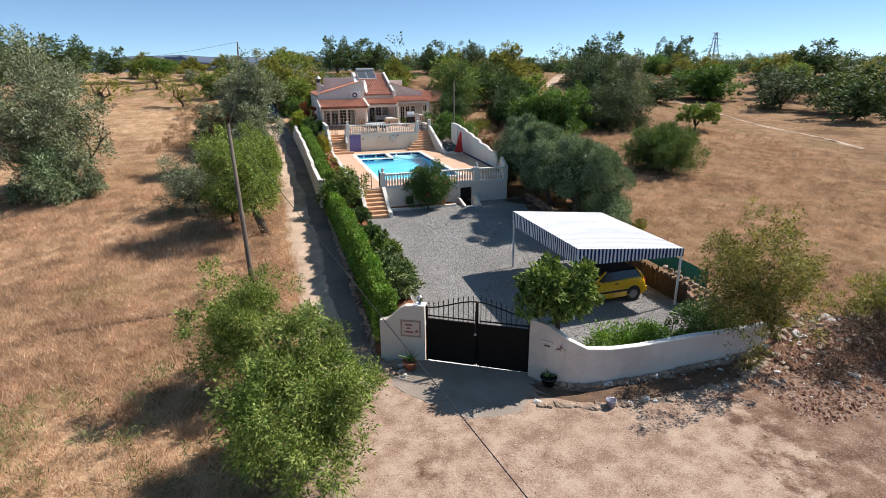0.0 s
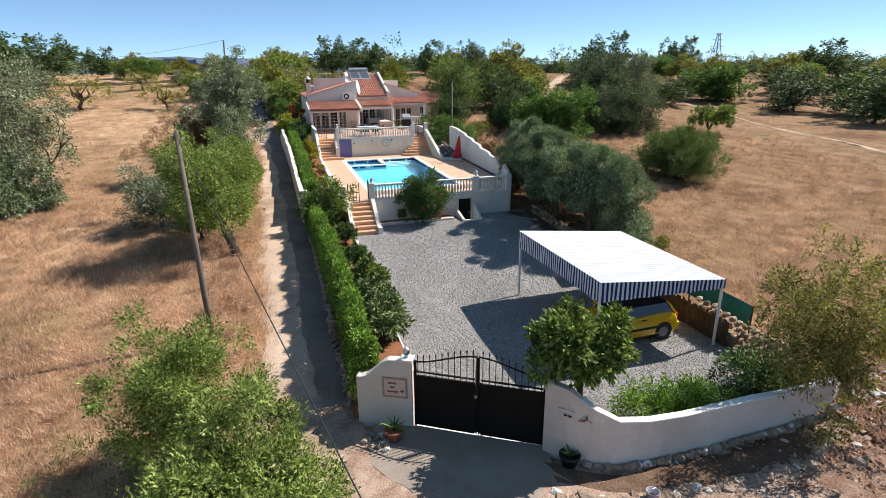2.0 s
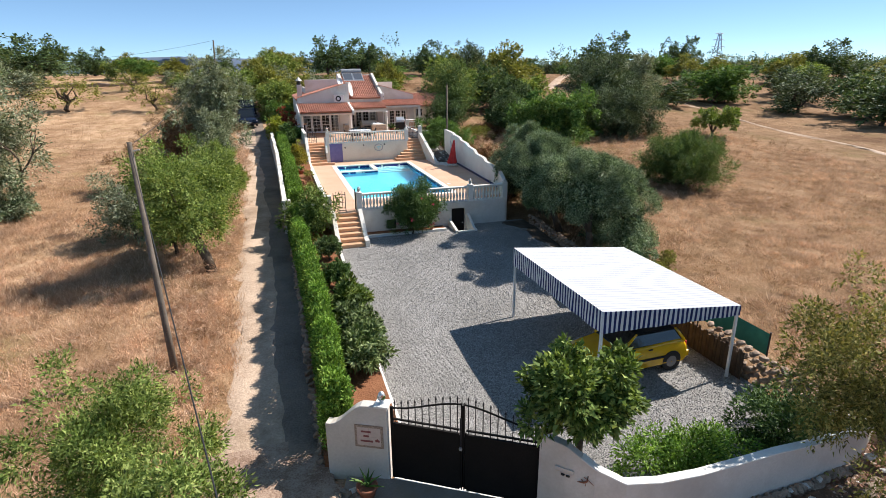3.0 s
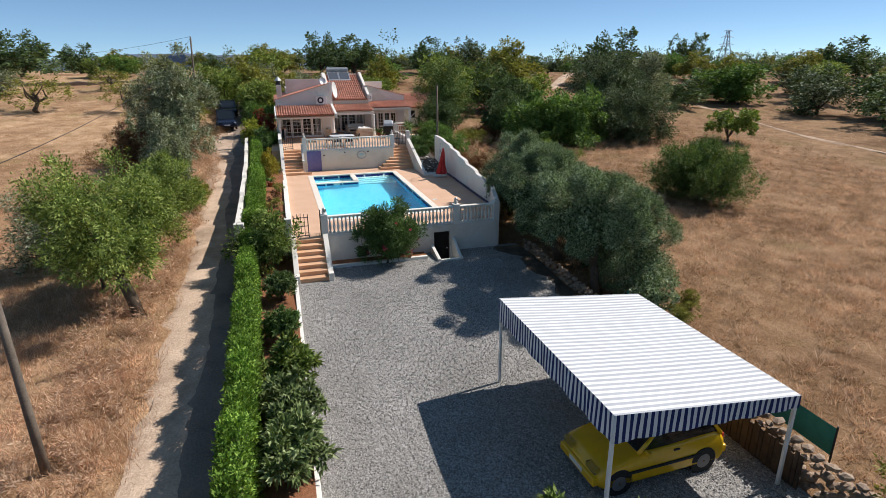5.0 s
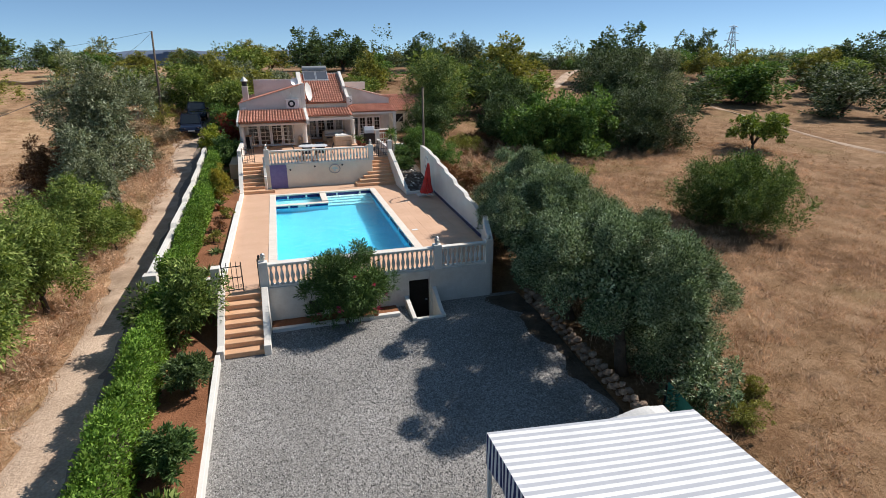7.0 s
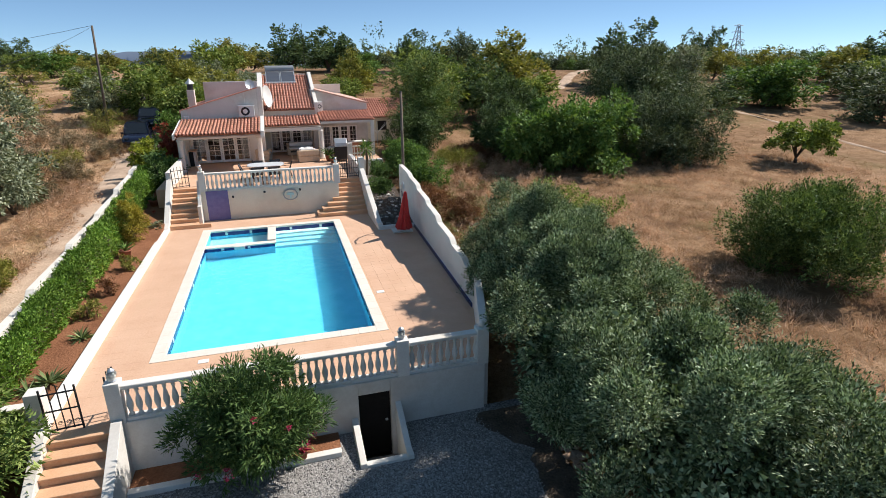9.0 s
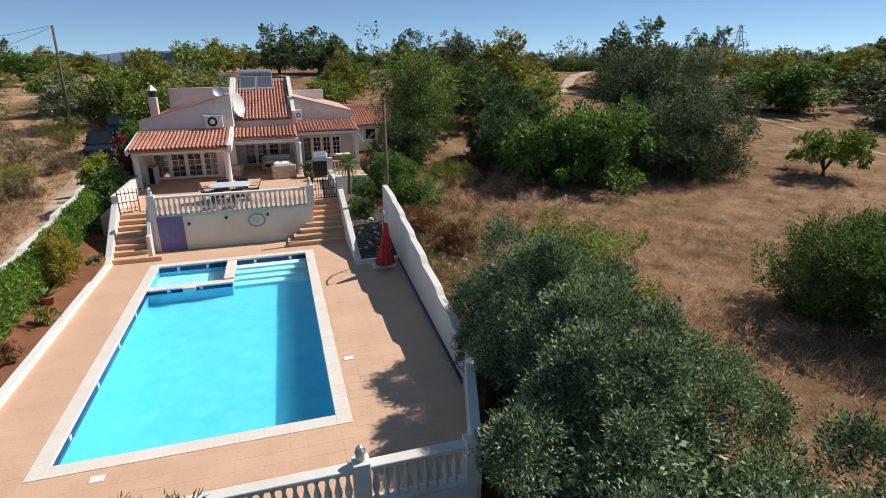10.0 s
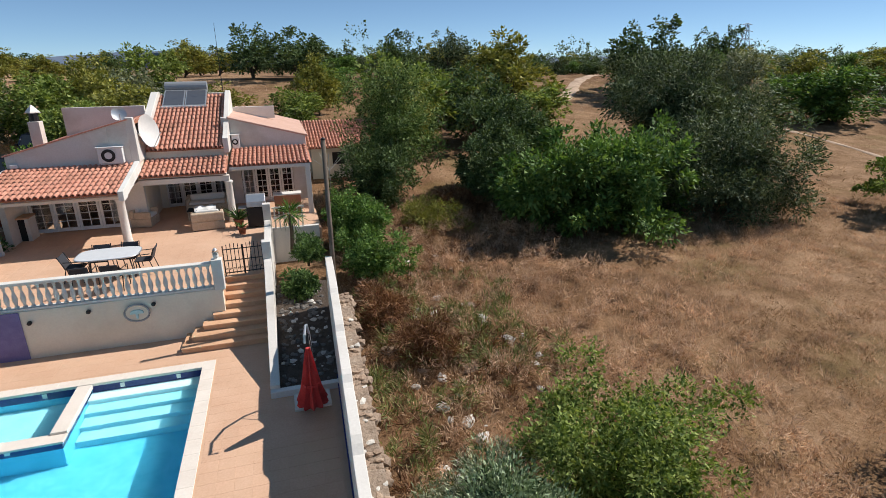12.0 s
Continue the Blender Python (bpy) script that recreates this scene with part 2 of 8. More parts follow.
M_BEDDARK = surface("shade_dark_rockery_soil", (0.045, 0.034, 0.026), (0.13, 0.10, 0.08), 4.0, 26.0, 0.95, 0.9, 0.04, spec=0.1)
M_PINKTILE = surface("pink_glazed_tile", (0.50, 0.40, 0.35), (0.64, 0.53, 0.47), 6.0, 50.0, 0.3, 0.1, 0.003)
M_RED = surface("red_canvas", (0.42, 0.03, 0.03), (0.66, 0.075, 0.068), 4.0, 40.0, 0.85, 0.2, 0.005)
M_GREENNET = surface("green_shade_net", (0.018, 0.14, 0.10), (0.045, 0.24, 0.18), 3.0, 60.0, 0.8, 0.3, 0.004)
M_WICKER = surface("beige_wicker", (0.43, 0.32, 0.22), (0.64, 0.51, 0.37), 8.0, 90.0, 0.7, 0.7, 0.008)
M_CUSHION = plain("off_white_cushion", (0.72, 0.70, 0.66), 0.9)
M_GREYCLOTH = plain("dark_sling_fabric", (0.03, 0.032, 0.04), 0.8)
M_TABLE = plain("frosted_table_glass", (0.66, 0.68, 0.69), 0.3)
M_CLAYPOT = surface("clay_pot", (0.24, 0.085, 0.05), (0.37, 0.15, 0.085), 4.0, 30.0, 0.85, 0.3, 0.005)
M_DARK = plain("near_black_shade_and_trim", (0.025, 0.022, 0.02), 0.9)
M_RUBBER = plain("tyre_rubber", (0.018, 0.018, 0.018), 0.85)
M_REED = surface("reed_screen", (0.035, 0.024, 0.016), (0.10, 0.065, 0.042), 6.0, 50.0, 0.9, 0.6, 0.012)


def glass_mat(name, tint, rough=0.03):
    m, nt, b = blank(name, rough, 0, 0.6)
    b.inputs["Base Color"].default_value = (*tint, 1)
    b.inputs["Transmission Weight"].default_value, b.inputs["IOR"].default_value = 1.0, 1.45
    return m


M_PANE = glass_mat("window_glass", (0.62, 0.66, 0.68))
M_CARGLASS = plain("dark_car_glass", (0.012, 0.014, 0.016), 0.05, 0, 0.8)
# Base grey is lifted to put the reflected sky into the colour.
M_SOLAR = plain("solar_collector_glass", (0.10, 0.105, 0.12), 0.25, 0.2, 0.6)


def water_material():
    m, nt, b = blank("pool_water", 0.02, 0, 0.5)
    b.inputs["Base Color"].default_value = (0.50, 0.90, 0.97, 1)
    b.inputs["Transmission Weight"].default_value, b.inputs["IOR"].default_value = 1.0, 1.33
    bump(nt, b, noise_of(nt, world_pos(nt), 4.0, 4.0), 0.45, 0.03)
    return m


M_WATER = water_material()


def stripe_material(name, a, b_, axis, period):
    m, nt, b = blank(name, 0.8, 0, 0.2)
    p = coords(nt, "Object")
    sep = nt.nodes.new("ShaderNodeSeparateXYZ")
    nt.links.new(p, sep.inputs[0])
    k = nt.nodes.new("ShaderNodeMath")
    k.operation, k.inputs[1].default_value = "MULTIPLY", 1 / period
    nt.links.new(sep.outputs[axis], k.inputs[0])
    fr = nt.nodes.new("ShaderNodeMath")
    fr.operation = "FRACT"
    nt.links.new(k.outputs[0], fr.inputs[0])
    col = ramp(nt, fr.outputs[0], [(0.0, a), (0.5, b_)])
    for n in nt.nodes:
        if n.bl_idname == "ShaderNodeValToRGB":
            n.color_ramp.interpolation = "CONSTANT"
    shade = ramp(nt, noise_of(nt, world_pos(nt), 2.0, 4.0), [(0.3, (0.9, 0.9, 0.9)), (0.7, (1, 1, 1))])
    nt.links.new(mixed(nt, col, shade, 1.0, "MULTIPLY"), b.inputs["Base Color"])
    bump(nt, b, noise_of(nt, world_pos(nt), 300.0, 2.0), 0.1, 0.002)
    return m


M_CANOPY = stripe_material("canopy_stripe", (0.70, 0.70, 0.69), (0.42, 0.43, 0.46), 1, 0.168)
M_VALANCE_X = stripe_material("valance_stripe_across", (0.016, 0.026, 0.115), (0.66, 0.68, 0.70), 0, 0.15)
M_VALANCE_Y = stripe_material("valance_stripe_along", (0.016, 0.026, 0.115), (0.66, 0.68, 0.70), 1, 0.15)


def leaf_mat(name, lo, mid, hi, trans=0.25, rough=0.57, spec=0.16):
    # Broad noise puts lit and shaded clump tones into the leaf colour.
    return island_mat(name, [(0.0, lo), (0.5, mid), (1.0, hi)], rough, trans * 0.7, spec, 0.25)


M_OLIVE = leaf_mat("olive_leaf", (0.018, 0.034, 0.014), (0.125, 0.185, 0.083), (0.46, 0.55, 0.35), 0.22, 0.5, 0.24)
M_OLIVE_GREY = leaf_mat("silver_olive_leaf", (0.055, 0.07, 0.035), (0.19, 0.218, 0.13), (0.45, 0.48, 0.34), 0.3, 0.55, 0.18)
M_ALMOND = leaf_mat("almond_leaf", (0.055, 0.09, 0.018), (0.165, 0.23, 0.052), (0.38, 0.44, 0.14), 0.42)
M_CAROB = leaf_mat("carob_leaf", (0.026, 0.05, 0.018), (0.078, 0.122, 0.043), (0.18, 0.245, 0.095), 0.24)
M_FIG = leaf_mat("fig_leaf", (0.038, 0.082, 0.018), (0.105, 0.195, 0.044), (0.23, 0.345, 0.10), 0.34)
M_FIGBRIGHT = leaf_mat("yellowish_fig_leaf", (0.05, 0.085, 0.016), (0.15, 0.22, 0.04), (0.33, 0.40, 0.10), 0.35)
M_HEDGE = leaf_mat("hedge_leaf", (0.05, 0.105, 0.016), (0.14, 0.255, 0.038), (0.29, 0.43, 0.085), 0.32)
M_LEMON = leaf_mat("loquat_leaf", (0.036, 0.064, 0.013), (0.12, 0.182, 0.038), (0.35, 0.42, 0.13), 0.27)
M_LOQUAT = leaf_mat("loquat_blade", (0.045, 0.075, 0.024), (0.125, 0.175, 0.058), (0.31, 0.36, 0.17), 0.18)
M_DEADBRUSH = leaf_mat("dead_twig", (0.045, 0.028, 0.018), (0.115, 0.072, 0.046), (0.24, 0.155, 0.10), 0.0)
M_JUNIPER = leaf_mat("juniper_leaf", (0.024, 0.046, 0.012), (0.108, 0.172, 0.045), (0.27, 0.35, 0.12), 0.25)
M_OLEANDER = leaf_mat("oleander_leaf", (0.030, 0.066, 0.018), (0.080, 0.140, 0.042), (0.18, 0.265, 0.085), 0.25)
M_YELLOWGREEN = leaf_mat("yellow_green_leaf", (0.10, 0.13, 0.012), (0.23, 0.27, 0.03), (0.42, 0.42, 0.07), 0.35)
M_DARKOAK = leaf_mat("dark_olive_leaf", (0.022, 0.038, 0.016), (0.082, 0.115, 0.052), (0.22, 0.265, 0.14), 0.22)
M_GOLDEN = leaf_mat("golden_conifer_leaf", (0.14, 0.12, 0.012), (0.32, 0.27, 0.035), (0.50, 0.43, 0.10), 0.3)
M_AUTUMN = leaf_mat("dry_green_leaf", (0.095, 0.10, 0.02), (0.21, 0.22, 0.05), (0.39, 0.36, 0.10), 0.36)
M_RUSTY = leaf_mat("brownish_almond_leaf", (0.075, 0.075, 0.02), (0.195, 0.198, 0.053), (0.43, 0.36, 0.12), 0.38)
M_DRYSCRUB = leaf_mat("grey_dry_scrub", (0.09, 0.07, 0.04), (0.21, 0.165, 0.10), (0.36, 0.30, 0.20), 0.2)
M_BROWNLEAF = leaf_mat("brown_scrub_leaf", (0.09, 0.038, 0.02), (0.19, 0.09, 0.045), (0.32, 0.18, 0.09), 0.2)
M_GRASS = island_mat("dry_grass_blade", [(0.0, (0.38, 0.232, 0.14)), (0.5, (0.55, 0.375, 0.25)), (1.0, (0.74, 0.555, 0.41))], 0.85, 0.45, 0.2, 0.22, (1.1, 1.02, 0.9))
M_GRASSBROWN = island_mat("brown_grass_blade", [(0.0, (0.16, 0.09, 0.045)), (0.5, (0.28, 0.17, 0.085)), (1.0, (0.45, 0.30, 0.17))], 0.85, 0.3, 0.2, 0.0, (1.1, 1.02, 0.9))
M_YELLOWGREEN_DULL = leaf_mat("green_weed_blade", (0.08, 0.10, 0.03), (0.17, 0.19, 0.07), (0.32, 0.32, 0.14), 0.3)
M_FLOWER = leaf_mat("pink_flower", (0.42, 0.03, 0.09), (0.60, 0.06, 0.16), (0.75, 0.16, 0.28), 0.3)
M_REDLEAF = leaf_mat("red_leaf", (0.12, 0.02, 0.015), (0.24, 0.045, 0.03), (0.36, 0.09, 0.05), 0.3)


# ---- mesh tools ----
class Shape:
    def __init__(self):
        self.v, self.f = [], []

    def add(self, verts, faces):
        k = len(self.v)
        self.v += [tuple(p) for p in verts]
        self.f += [tuple(k + i for i in face) for face in faces]
        return self

    def box(self, x0, y0, z0, x1, y1, z1):
        return self.add([(x0, y0, z0), (x1, y0, z0), (x1, y1, z0), (x0, y1, z0), (x0, y0, z1), (x1, y0, z1), (x1, y1, z1), (x0, y1, z1)],
                        [(0, 3, 2, 1), (4, 5, 6, 7), (0, 1, 5, 4), (1, 2, 6, 5), (2, 3, 7, 6), (3, 0, 4, 7)])

    def hull8(self, low, high):
        """A block between two quads, both seen from above anticlockwise."""
        return self.add(list(low) + list(high), [(0, 3, 2, 1), (4, 5, 6, 7), (0, 1, 5, 4), (1, 2, 6, 5), (2, 3, 7, 6), (3, 0, 4, 7)])

    def prism(self, pts, axis, a, b):
        """Extrude a polygon: axis x takes (y, z), axis y takes (x, z), axis z takes (x, y)."""
        def at(p, d):
            return {"x": (d, p[0], p[1]), "y": (p[0], d, p[1]), "z": (p[0], p[1], d)}[axis]
        n = len(pts)
        return self.add([at(p, a) for p in pts] + [at(p, b) for p in pts],
                        [tuple(range(n - 1, -1, -1)), tuple(range(n, 2 * n))] + [(i, (i + 1) % n, n + (i + 1) % n, n + i) for i in range(n)])

    def tube(self, pts, radii, n=8, caps=True):
        rings = []
        pts = [Vector(p) for p in pts]
        for i, p in enumerate(pts):
            d = (pts[min(i + 1, len(pts) - 1)] - pts[max(i - 1, 0)]).normalized()
            side = d.cross(Vector((0, 0, 1))) if abs(d.z) < 0.95 else d.cross(Vector((1, 0, 0)))
            side.normalize()
            up = side.cross(d)
            r = radii[i] if isinstance(radii, (list, tuple)) else radii
            rings.append([p + side * (r * math.cos(2 * math.pi * k / n)) + up * (r * math.sin(2 * math.pi * k / n)) for k in range(n)])
        faces = []
        for i in range(len(rings) - 1):
            faces += [(i * n + k, i * n + (k + 1) % n, (i + 1) * n + (k + 1) % n, (i + 1) * n + k) for k in range(n)]
        if caps:
            faces += [tuple(range(n - 1, -1, -1)), tuple((len(rings) - 1) * n + k for k in range(n))]
        return self.add([p for ring in rings for p in ring], faces)

    def lathe(self, profile, n=12, at=(0, 0, 0)):
        vs = [(at[0] + r * math.cos(2 * math.pi * k / n), at[1] + r * math.sin(2 * math.pi * k / n), at[2] + z) for r, z in profile for k in range(n)]
        fs = [(i * n + k, i * n + (k + 1) % n, (i + 1) * n + (k + 1) % n, (i + 1) * n + k) for i in range(len(profile) - 1) for k in range(n)]
        fs += [tuple(range(n - 1, -1, -1)), tuple((len(profile) - 1) * n + k for k in range(n))]
        return self.add(vs, fs)

    def wall_run(self, line, thick, base, top):
        """A wall along points (x, y); base and top give z at each point."""
        n = len(line)
        left, right = [], []
        for i in range(n):
            a, b = Vector(line[max(i - 1, 0)]), Vector(line[min(i + 1, n - 1)])
            d = (b - a).normalized()
            off = Vector((-d.y, d.x)) * thick / 2
            left.append(Vector(line[i]) + off)
            right.append(Vector(line[i]) - off)
        vs = []
        for i in range(n):
            vs += [(*right[i], base[i]), (*left[i], base[i]), (*left[i], top[i]), (*right[i], top[i])]
        fs = [(0, 3, 2, 1), tuple(4 * (n - 1) + k for k in range(4))]
        for i in range(n - 1):
            fs += [(4 * i + k, 4 * i + (k + 1) % 4, 4 * i + 4 + (k + 1) % 4, 4 * i + 4 + k) for k in range(4)]
        return self.add(vs, fs)

    def mesh(self, name):
        me = bpy.data.meshes.new(name)
        me.from_pydata(self.v, [], self.f)
        bm = bmesh.new()
        bm.from_mesh(me)
        bmesh.ops.recalc_face_normals(bm, faces=bm.faces)
        bm.to_mesh(me)
        bm.free()
        return me


def finish(ob, bevel=0.0, smooth=False):
    if smooth:
        for poly in ob.data.polygons:
            poly.use_smooth = True
    if bevel:
        mod = ob.modifiers.new("bevel", "BEVEL")
        mod.width, mod.segments, mod.limit_method, mod.angle_limit = bevel, 2, "ANGLE", radians(40)
    return ob


def part(name, shape, material, parent=None, label="", bevel=0.0, smooth=False):
    me = shape.mesh(name) if isinstance(shape, Shape) else shape
    if not me.materials:
        me.materials.append(material)
    ob = new(name, me)
    if parent is not None:
        ob.parent = parent
    if label:
        ob["label"] = label
    return finish(ob, bevel, smooth)


def thing(name, at, label, category, rz=0.0, group="", kind=""):
    ob = new(name)
    ob.empty_display_size = 0.2
    ob.matrix_world = pose(*at, 0, 0, rz)
    return tagged(ob, label, category, group, kind)


def structure(name, shape, material, label, category, bevel=0.0, smooth=False):
    return tagged(part(name, shape, material, None, "", bevel, smooth), label, category, kind="structure")


def quads_mesh(name, verts, per=4):
    """A mesh of loose faces of `per` corners each, from an array of corners."""
    me = bpy.data.meshes.new(name)
    n = len(verts)
    me.vertices.add(n)
    me.vertices.foreach_set("co", np.asarray(verts, dtype=np.float32).ravel())
    me.loops.add(n)
    me.loops.foreach_set("vertex_index", np.arange(n, dtype=np.int32))
    me.polygons.add(n // per)
    me.polygons.foreach_set("loop_start", np.arange(0, n, per, dtype=np.int32))
    me.update(calc_edges=True)
    return me


def unit(a):
    return a / np.maximum(np.linalg.norm(a, axis=-1, keepdims=True), 1e-9)


# ---- the lie of the land ----
def land(x, y):
    """Height of the natural ground."""
    x, y = np.asarray(x, dtype=float), np.asarray(y, dtype=float)
    z = 0.058 * np.clip(y, 0, 45) + 0.118 * np.clip(y - 45, 0, 45) * (1 - 0.25 * np.clip((x - 35) / 40, 0, 1))
    z = z - 0.004 * np.clip(y - 110, 0, 400)
    z = z + 0.25 * np.sin(x * 0.11 + 1.3) * np.sin(y * 0.09) * np.clip((np.abs(x - 3) - 14) / 12, 0, 1)
    return z


def yard_z(y):
    return float(np.interp(y, [-2, 4, 7, 14.2, 17], [0.0, 0.03, 0.14, 0.86, 0.9]))


# ---- ground, roads, yard ----
def spaced(lo, a, b, hi, fine, grow=1.35):
    mid = list(np.arange(a, b + fine / 2, fine))
    out, step, v = [], fine, b
    while v < hi:
        step *= grow
        v += step
        out.append(v)
    low, step, v = [], fine, a
    while v > lo:
        step *= grow
        v -= step
        low.append(v)
    return np.array(low[::-1] + mid + out)


def make_ground():
    xs, ys = spaced(-900, -40, 60, 900, 1.0), spaced(-300, -30, 110, 1500, 1.0)
    gx, gy = np.meshgrid(xs, ys)
    gz = land(gx, gy)
    rng = np.random.default_rng(3)
    gz = gz + rng.normal(0, 0.014, gz.shape)
    inside = (gx > -1.4) & (gx < 10.6) & (gy > 0.5) & (gy < 17.2) | (gx > 2.6) & (gx < 10.6) & (gy > -2.6) & (gy < 3)
    gz = np.where(inside, np.interp(gy, [-2, 4, 7, 14.2, 17], [0.0, 0.03, 0.14, 0.86, 0.9]) - 0.2, gz)
    gz = np.where((gx > 5.5) & (gx < 8.5) & (gy > 13.5) & (gy < 18), -0.2, gz)
    gz = np.where((gx > 0.5) & (gx < 9.6) & (gy > 17.2) & (gy < 32), 0.0, gz)
    n, w = gx.size, len(xs)
    me = bpy.data.meshes.new("ground")
    faces = [(j * w + i, j * w + i + 1, (j + 1) * w + i + 1, (j + 1) * w + i) for j in range(len(ys) - 1) for i in range(w - 1)]
    me.from_pydata(np.stack([gx.ravel(), gy.ravel(), gz.ravel()], 1).tolist(), [], faces)
    for poly in me.polygons:
        poly.use_smooth = True
    me.materials.append(M_GROUND)
    return tagged(new("ground", me), "dry straw-coloured field of bleached grass and bare soil", "ground", kind="structure")


make_ground()


def ribbon(name, rows, material, label, category, lift=0.03, seed=1, cols=8, ragged=0.12):
    """A strip of worn ground from rows of (y, left x, right x) or of points ((x, y), (x, y))."""
    rng = np.random.default_rng(seed)
    s = Shape()
    vs, fs = [], []
    for (a, b) in rows:
        for k in range(cols + 1):
            t = k / cols
            x, y = a[0] + (b[0] - a[0]) * t, a[1] + (b[1] - a[1]) * t
            if k in (0, cols):
                x += rng.normal(0, ragged)
                y += rng.normal(0, ragged)
            edge = 0.0 if 0 < k < cols else -0.06
            vs.append((x, y, float(land(x, y)) + lift + edge + rng.normal(0, 0.008)))
    w = cols + 1
    for j in range(len(rows) - 1):
        fs += [(j * w + i, j * w + i + 1, (j + 1) * w + i + 1, (j + 1) * w + i) for i in range(cols)]
    s.add(vs, fs)
    return structure(name, s, material, label, category, smooth=True)


def track_edges(y):
    left = np.interp(y, [-6, 0, 6, 20, 36, 60, 75], [-4.4, -3.85, -3.65, -3.9, -4.6, -6.0, -9.0])
    right = np.interp(y, [-6, 0, 6, 17, 30, 40, 60, 75], [-1.0, -1.35, -1.45, -1.52, -1.85, -2.2, -3.4, -6.0])
    return (left, y), (right, y)


ribbon("road", [track_edges(y) for y in np.arange(-3, 75, 0.7)], M_ROAD, "pale rutted dirt track beside the garden wall", "track", 0.05, 2)
# Darker lane puts the hedge's and wall's shade into the track colour.
ribbon("road_shade_lane", [((track_edges(y)[0][0] * 0.44 + track_edges(y)[1][0] * 0.56 + 0.12 * math.sin(y * 0.7), y), (track_edges(y)[1][0] + 0.02, y)) for y in np.arange(1.2, 66, 0.45)], M_LANE_SHADE,
       "dirt track's hedge side darkened for the hedge's shade", "track", 0.082, 3, 5, 0.05)
ribbon("dirt_forecourt", [((-9 + 0.25 * (y + 22), y), (30 - 0.3 * (y + 22), y)) for y in np.arange(-24, -2.2, 0.7)], M_DIRT,
       "bare pinkish dirt in front of the gate", "dirt", 0.07, 5, 24)
ribbon("dirt_entry", [((-4.2, y), (float(np.interp(y, [-2.6, -1.7, -0.4, 1.2, 2.0], [0.3, -0.6, -0.95, -1.45, -1.7])), y)) for y in np.arange(-2.6, 2.1, 0.4)], M_DIRT,
       "bare dirt where the track meets the forecourt", "dirt", 0.064, 4, 10)
ribbon("hill_path", [((43.2 + 0.9 * (y - 77) + 1.2 * math.sin(y * 0.2), y), (45.0 + 0.9 * (y - 77) + 1.2 * math.sin(y * 0.2), y)) for y in np.arange(70, 118, 1.2)], M_ROAD,
       "pale dirt path climbing over the hill", "path", 0.08, 7, 4)
ribbon("field_path", [((47.2 + 0.22 * (y - 25) + 0.5 * math.sin(y * 0.3), y), (47.75 + 0.22 * (y - 25) + 0.5 * math.sin(y * 0.3), y)) for y in np.arange(22, 64, 0.8)], M_ROAD,
       "narrow worn footpath across the dry field", "path", 0.06, 6, 4)


def wall_foot(x):
    return float(np.interp(x, [2.4, 2.9, 3.4, 3.9, 5.5, 8.5, 10.4, 12.0], [-1.9, -2.4, -2.75, -2.95, -3.05, -2.95, -2.72, -2.2]))


ribbon("planting_strip", [((x, wall_foot(x)), (x, float(np.interp(x, [2.4, 3.0, 4.0, 6.0, 8.0, 10.4], [-3.15, -3.5, -3.9, -4.1, -4.0, -3.4])))) for x in np.arange(2.45, 10.4, 0.4)], M_STRIP,
       "bare brown soil strip between wall and stone border", "flower bed", 0.085, 8, 4)


def bank_z(x, y):
    """Top of the heaped earth beside the boundary wall."""
    h = 0.62 * np.exp(-((x - 12.9) / 2.3) ** 2 - ((y + 2.9) / 1.25) ** 2) + 0.22 * np.exp(-((x - 15.6) / 1.6) ** 2 - ((y + 4.3) / 1.2) ** 2)
    return land(x, y) + 0.075 + h * (1 + 0.14 * np.sin(x * 3.1 + y) * np.sin(y * 2.7 + 0.6))


def rubble_bank():
    xs, ys = np.linspace(9.9, 18.2, 56), np.linspace(-6.6, -0.9, 40)
    gx, gy = np.meshgrid(xs, ys)
    rng = np.random.default_rng(12)
    edge = np.minimum(np.minimum(gx - 9.9, 18.2 - gx), np.minimum(gy + 6.6, -0.9 - gy))
    reach = 0.8 + 0.5 * np.sin(gx * 1.3) * np.sin(gy * 1.7 + gx)
    gz = bank_z(gx, gy) + rng.normal(0, 0.022, gx.shape) - 0.16 * np.clip(1 - edge / reach, 0, 1)
    gz = np.where((gx < 11.1) & (gy > -2.5), gz - 0.4, gz)
    w = len(xs)
    s = Shape().add(np.stack([gx.ravel(), gy.ravel(), gz.ravel()], 1).tolist(), [(j * w + i, j * w + i + 1, (j + 1) * w + i + 1, (j + 1) * w + i) for j in range(len(ys) - 1) for i in range(w - 1)])
    structure("rubble_ground", s, M_RUBBLE, "heaped reddish brown earth strewn with rubble", "dirt", smooth=True)


rubble_bank()


def front_line(x):
    return float(np.interp(x, [0.0, 2.7, 3.9, 10.8], [0.05, -1.65, -2.7, -2.65]))


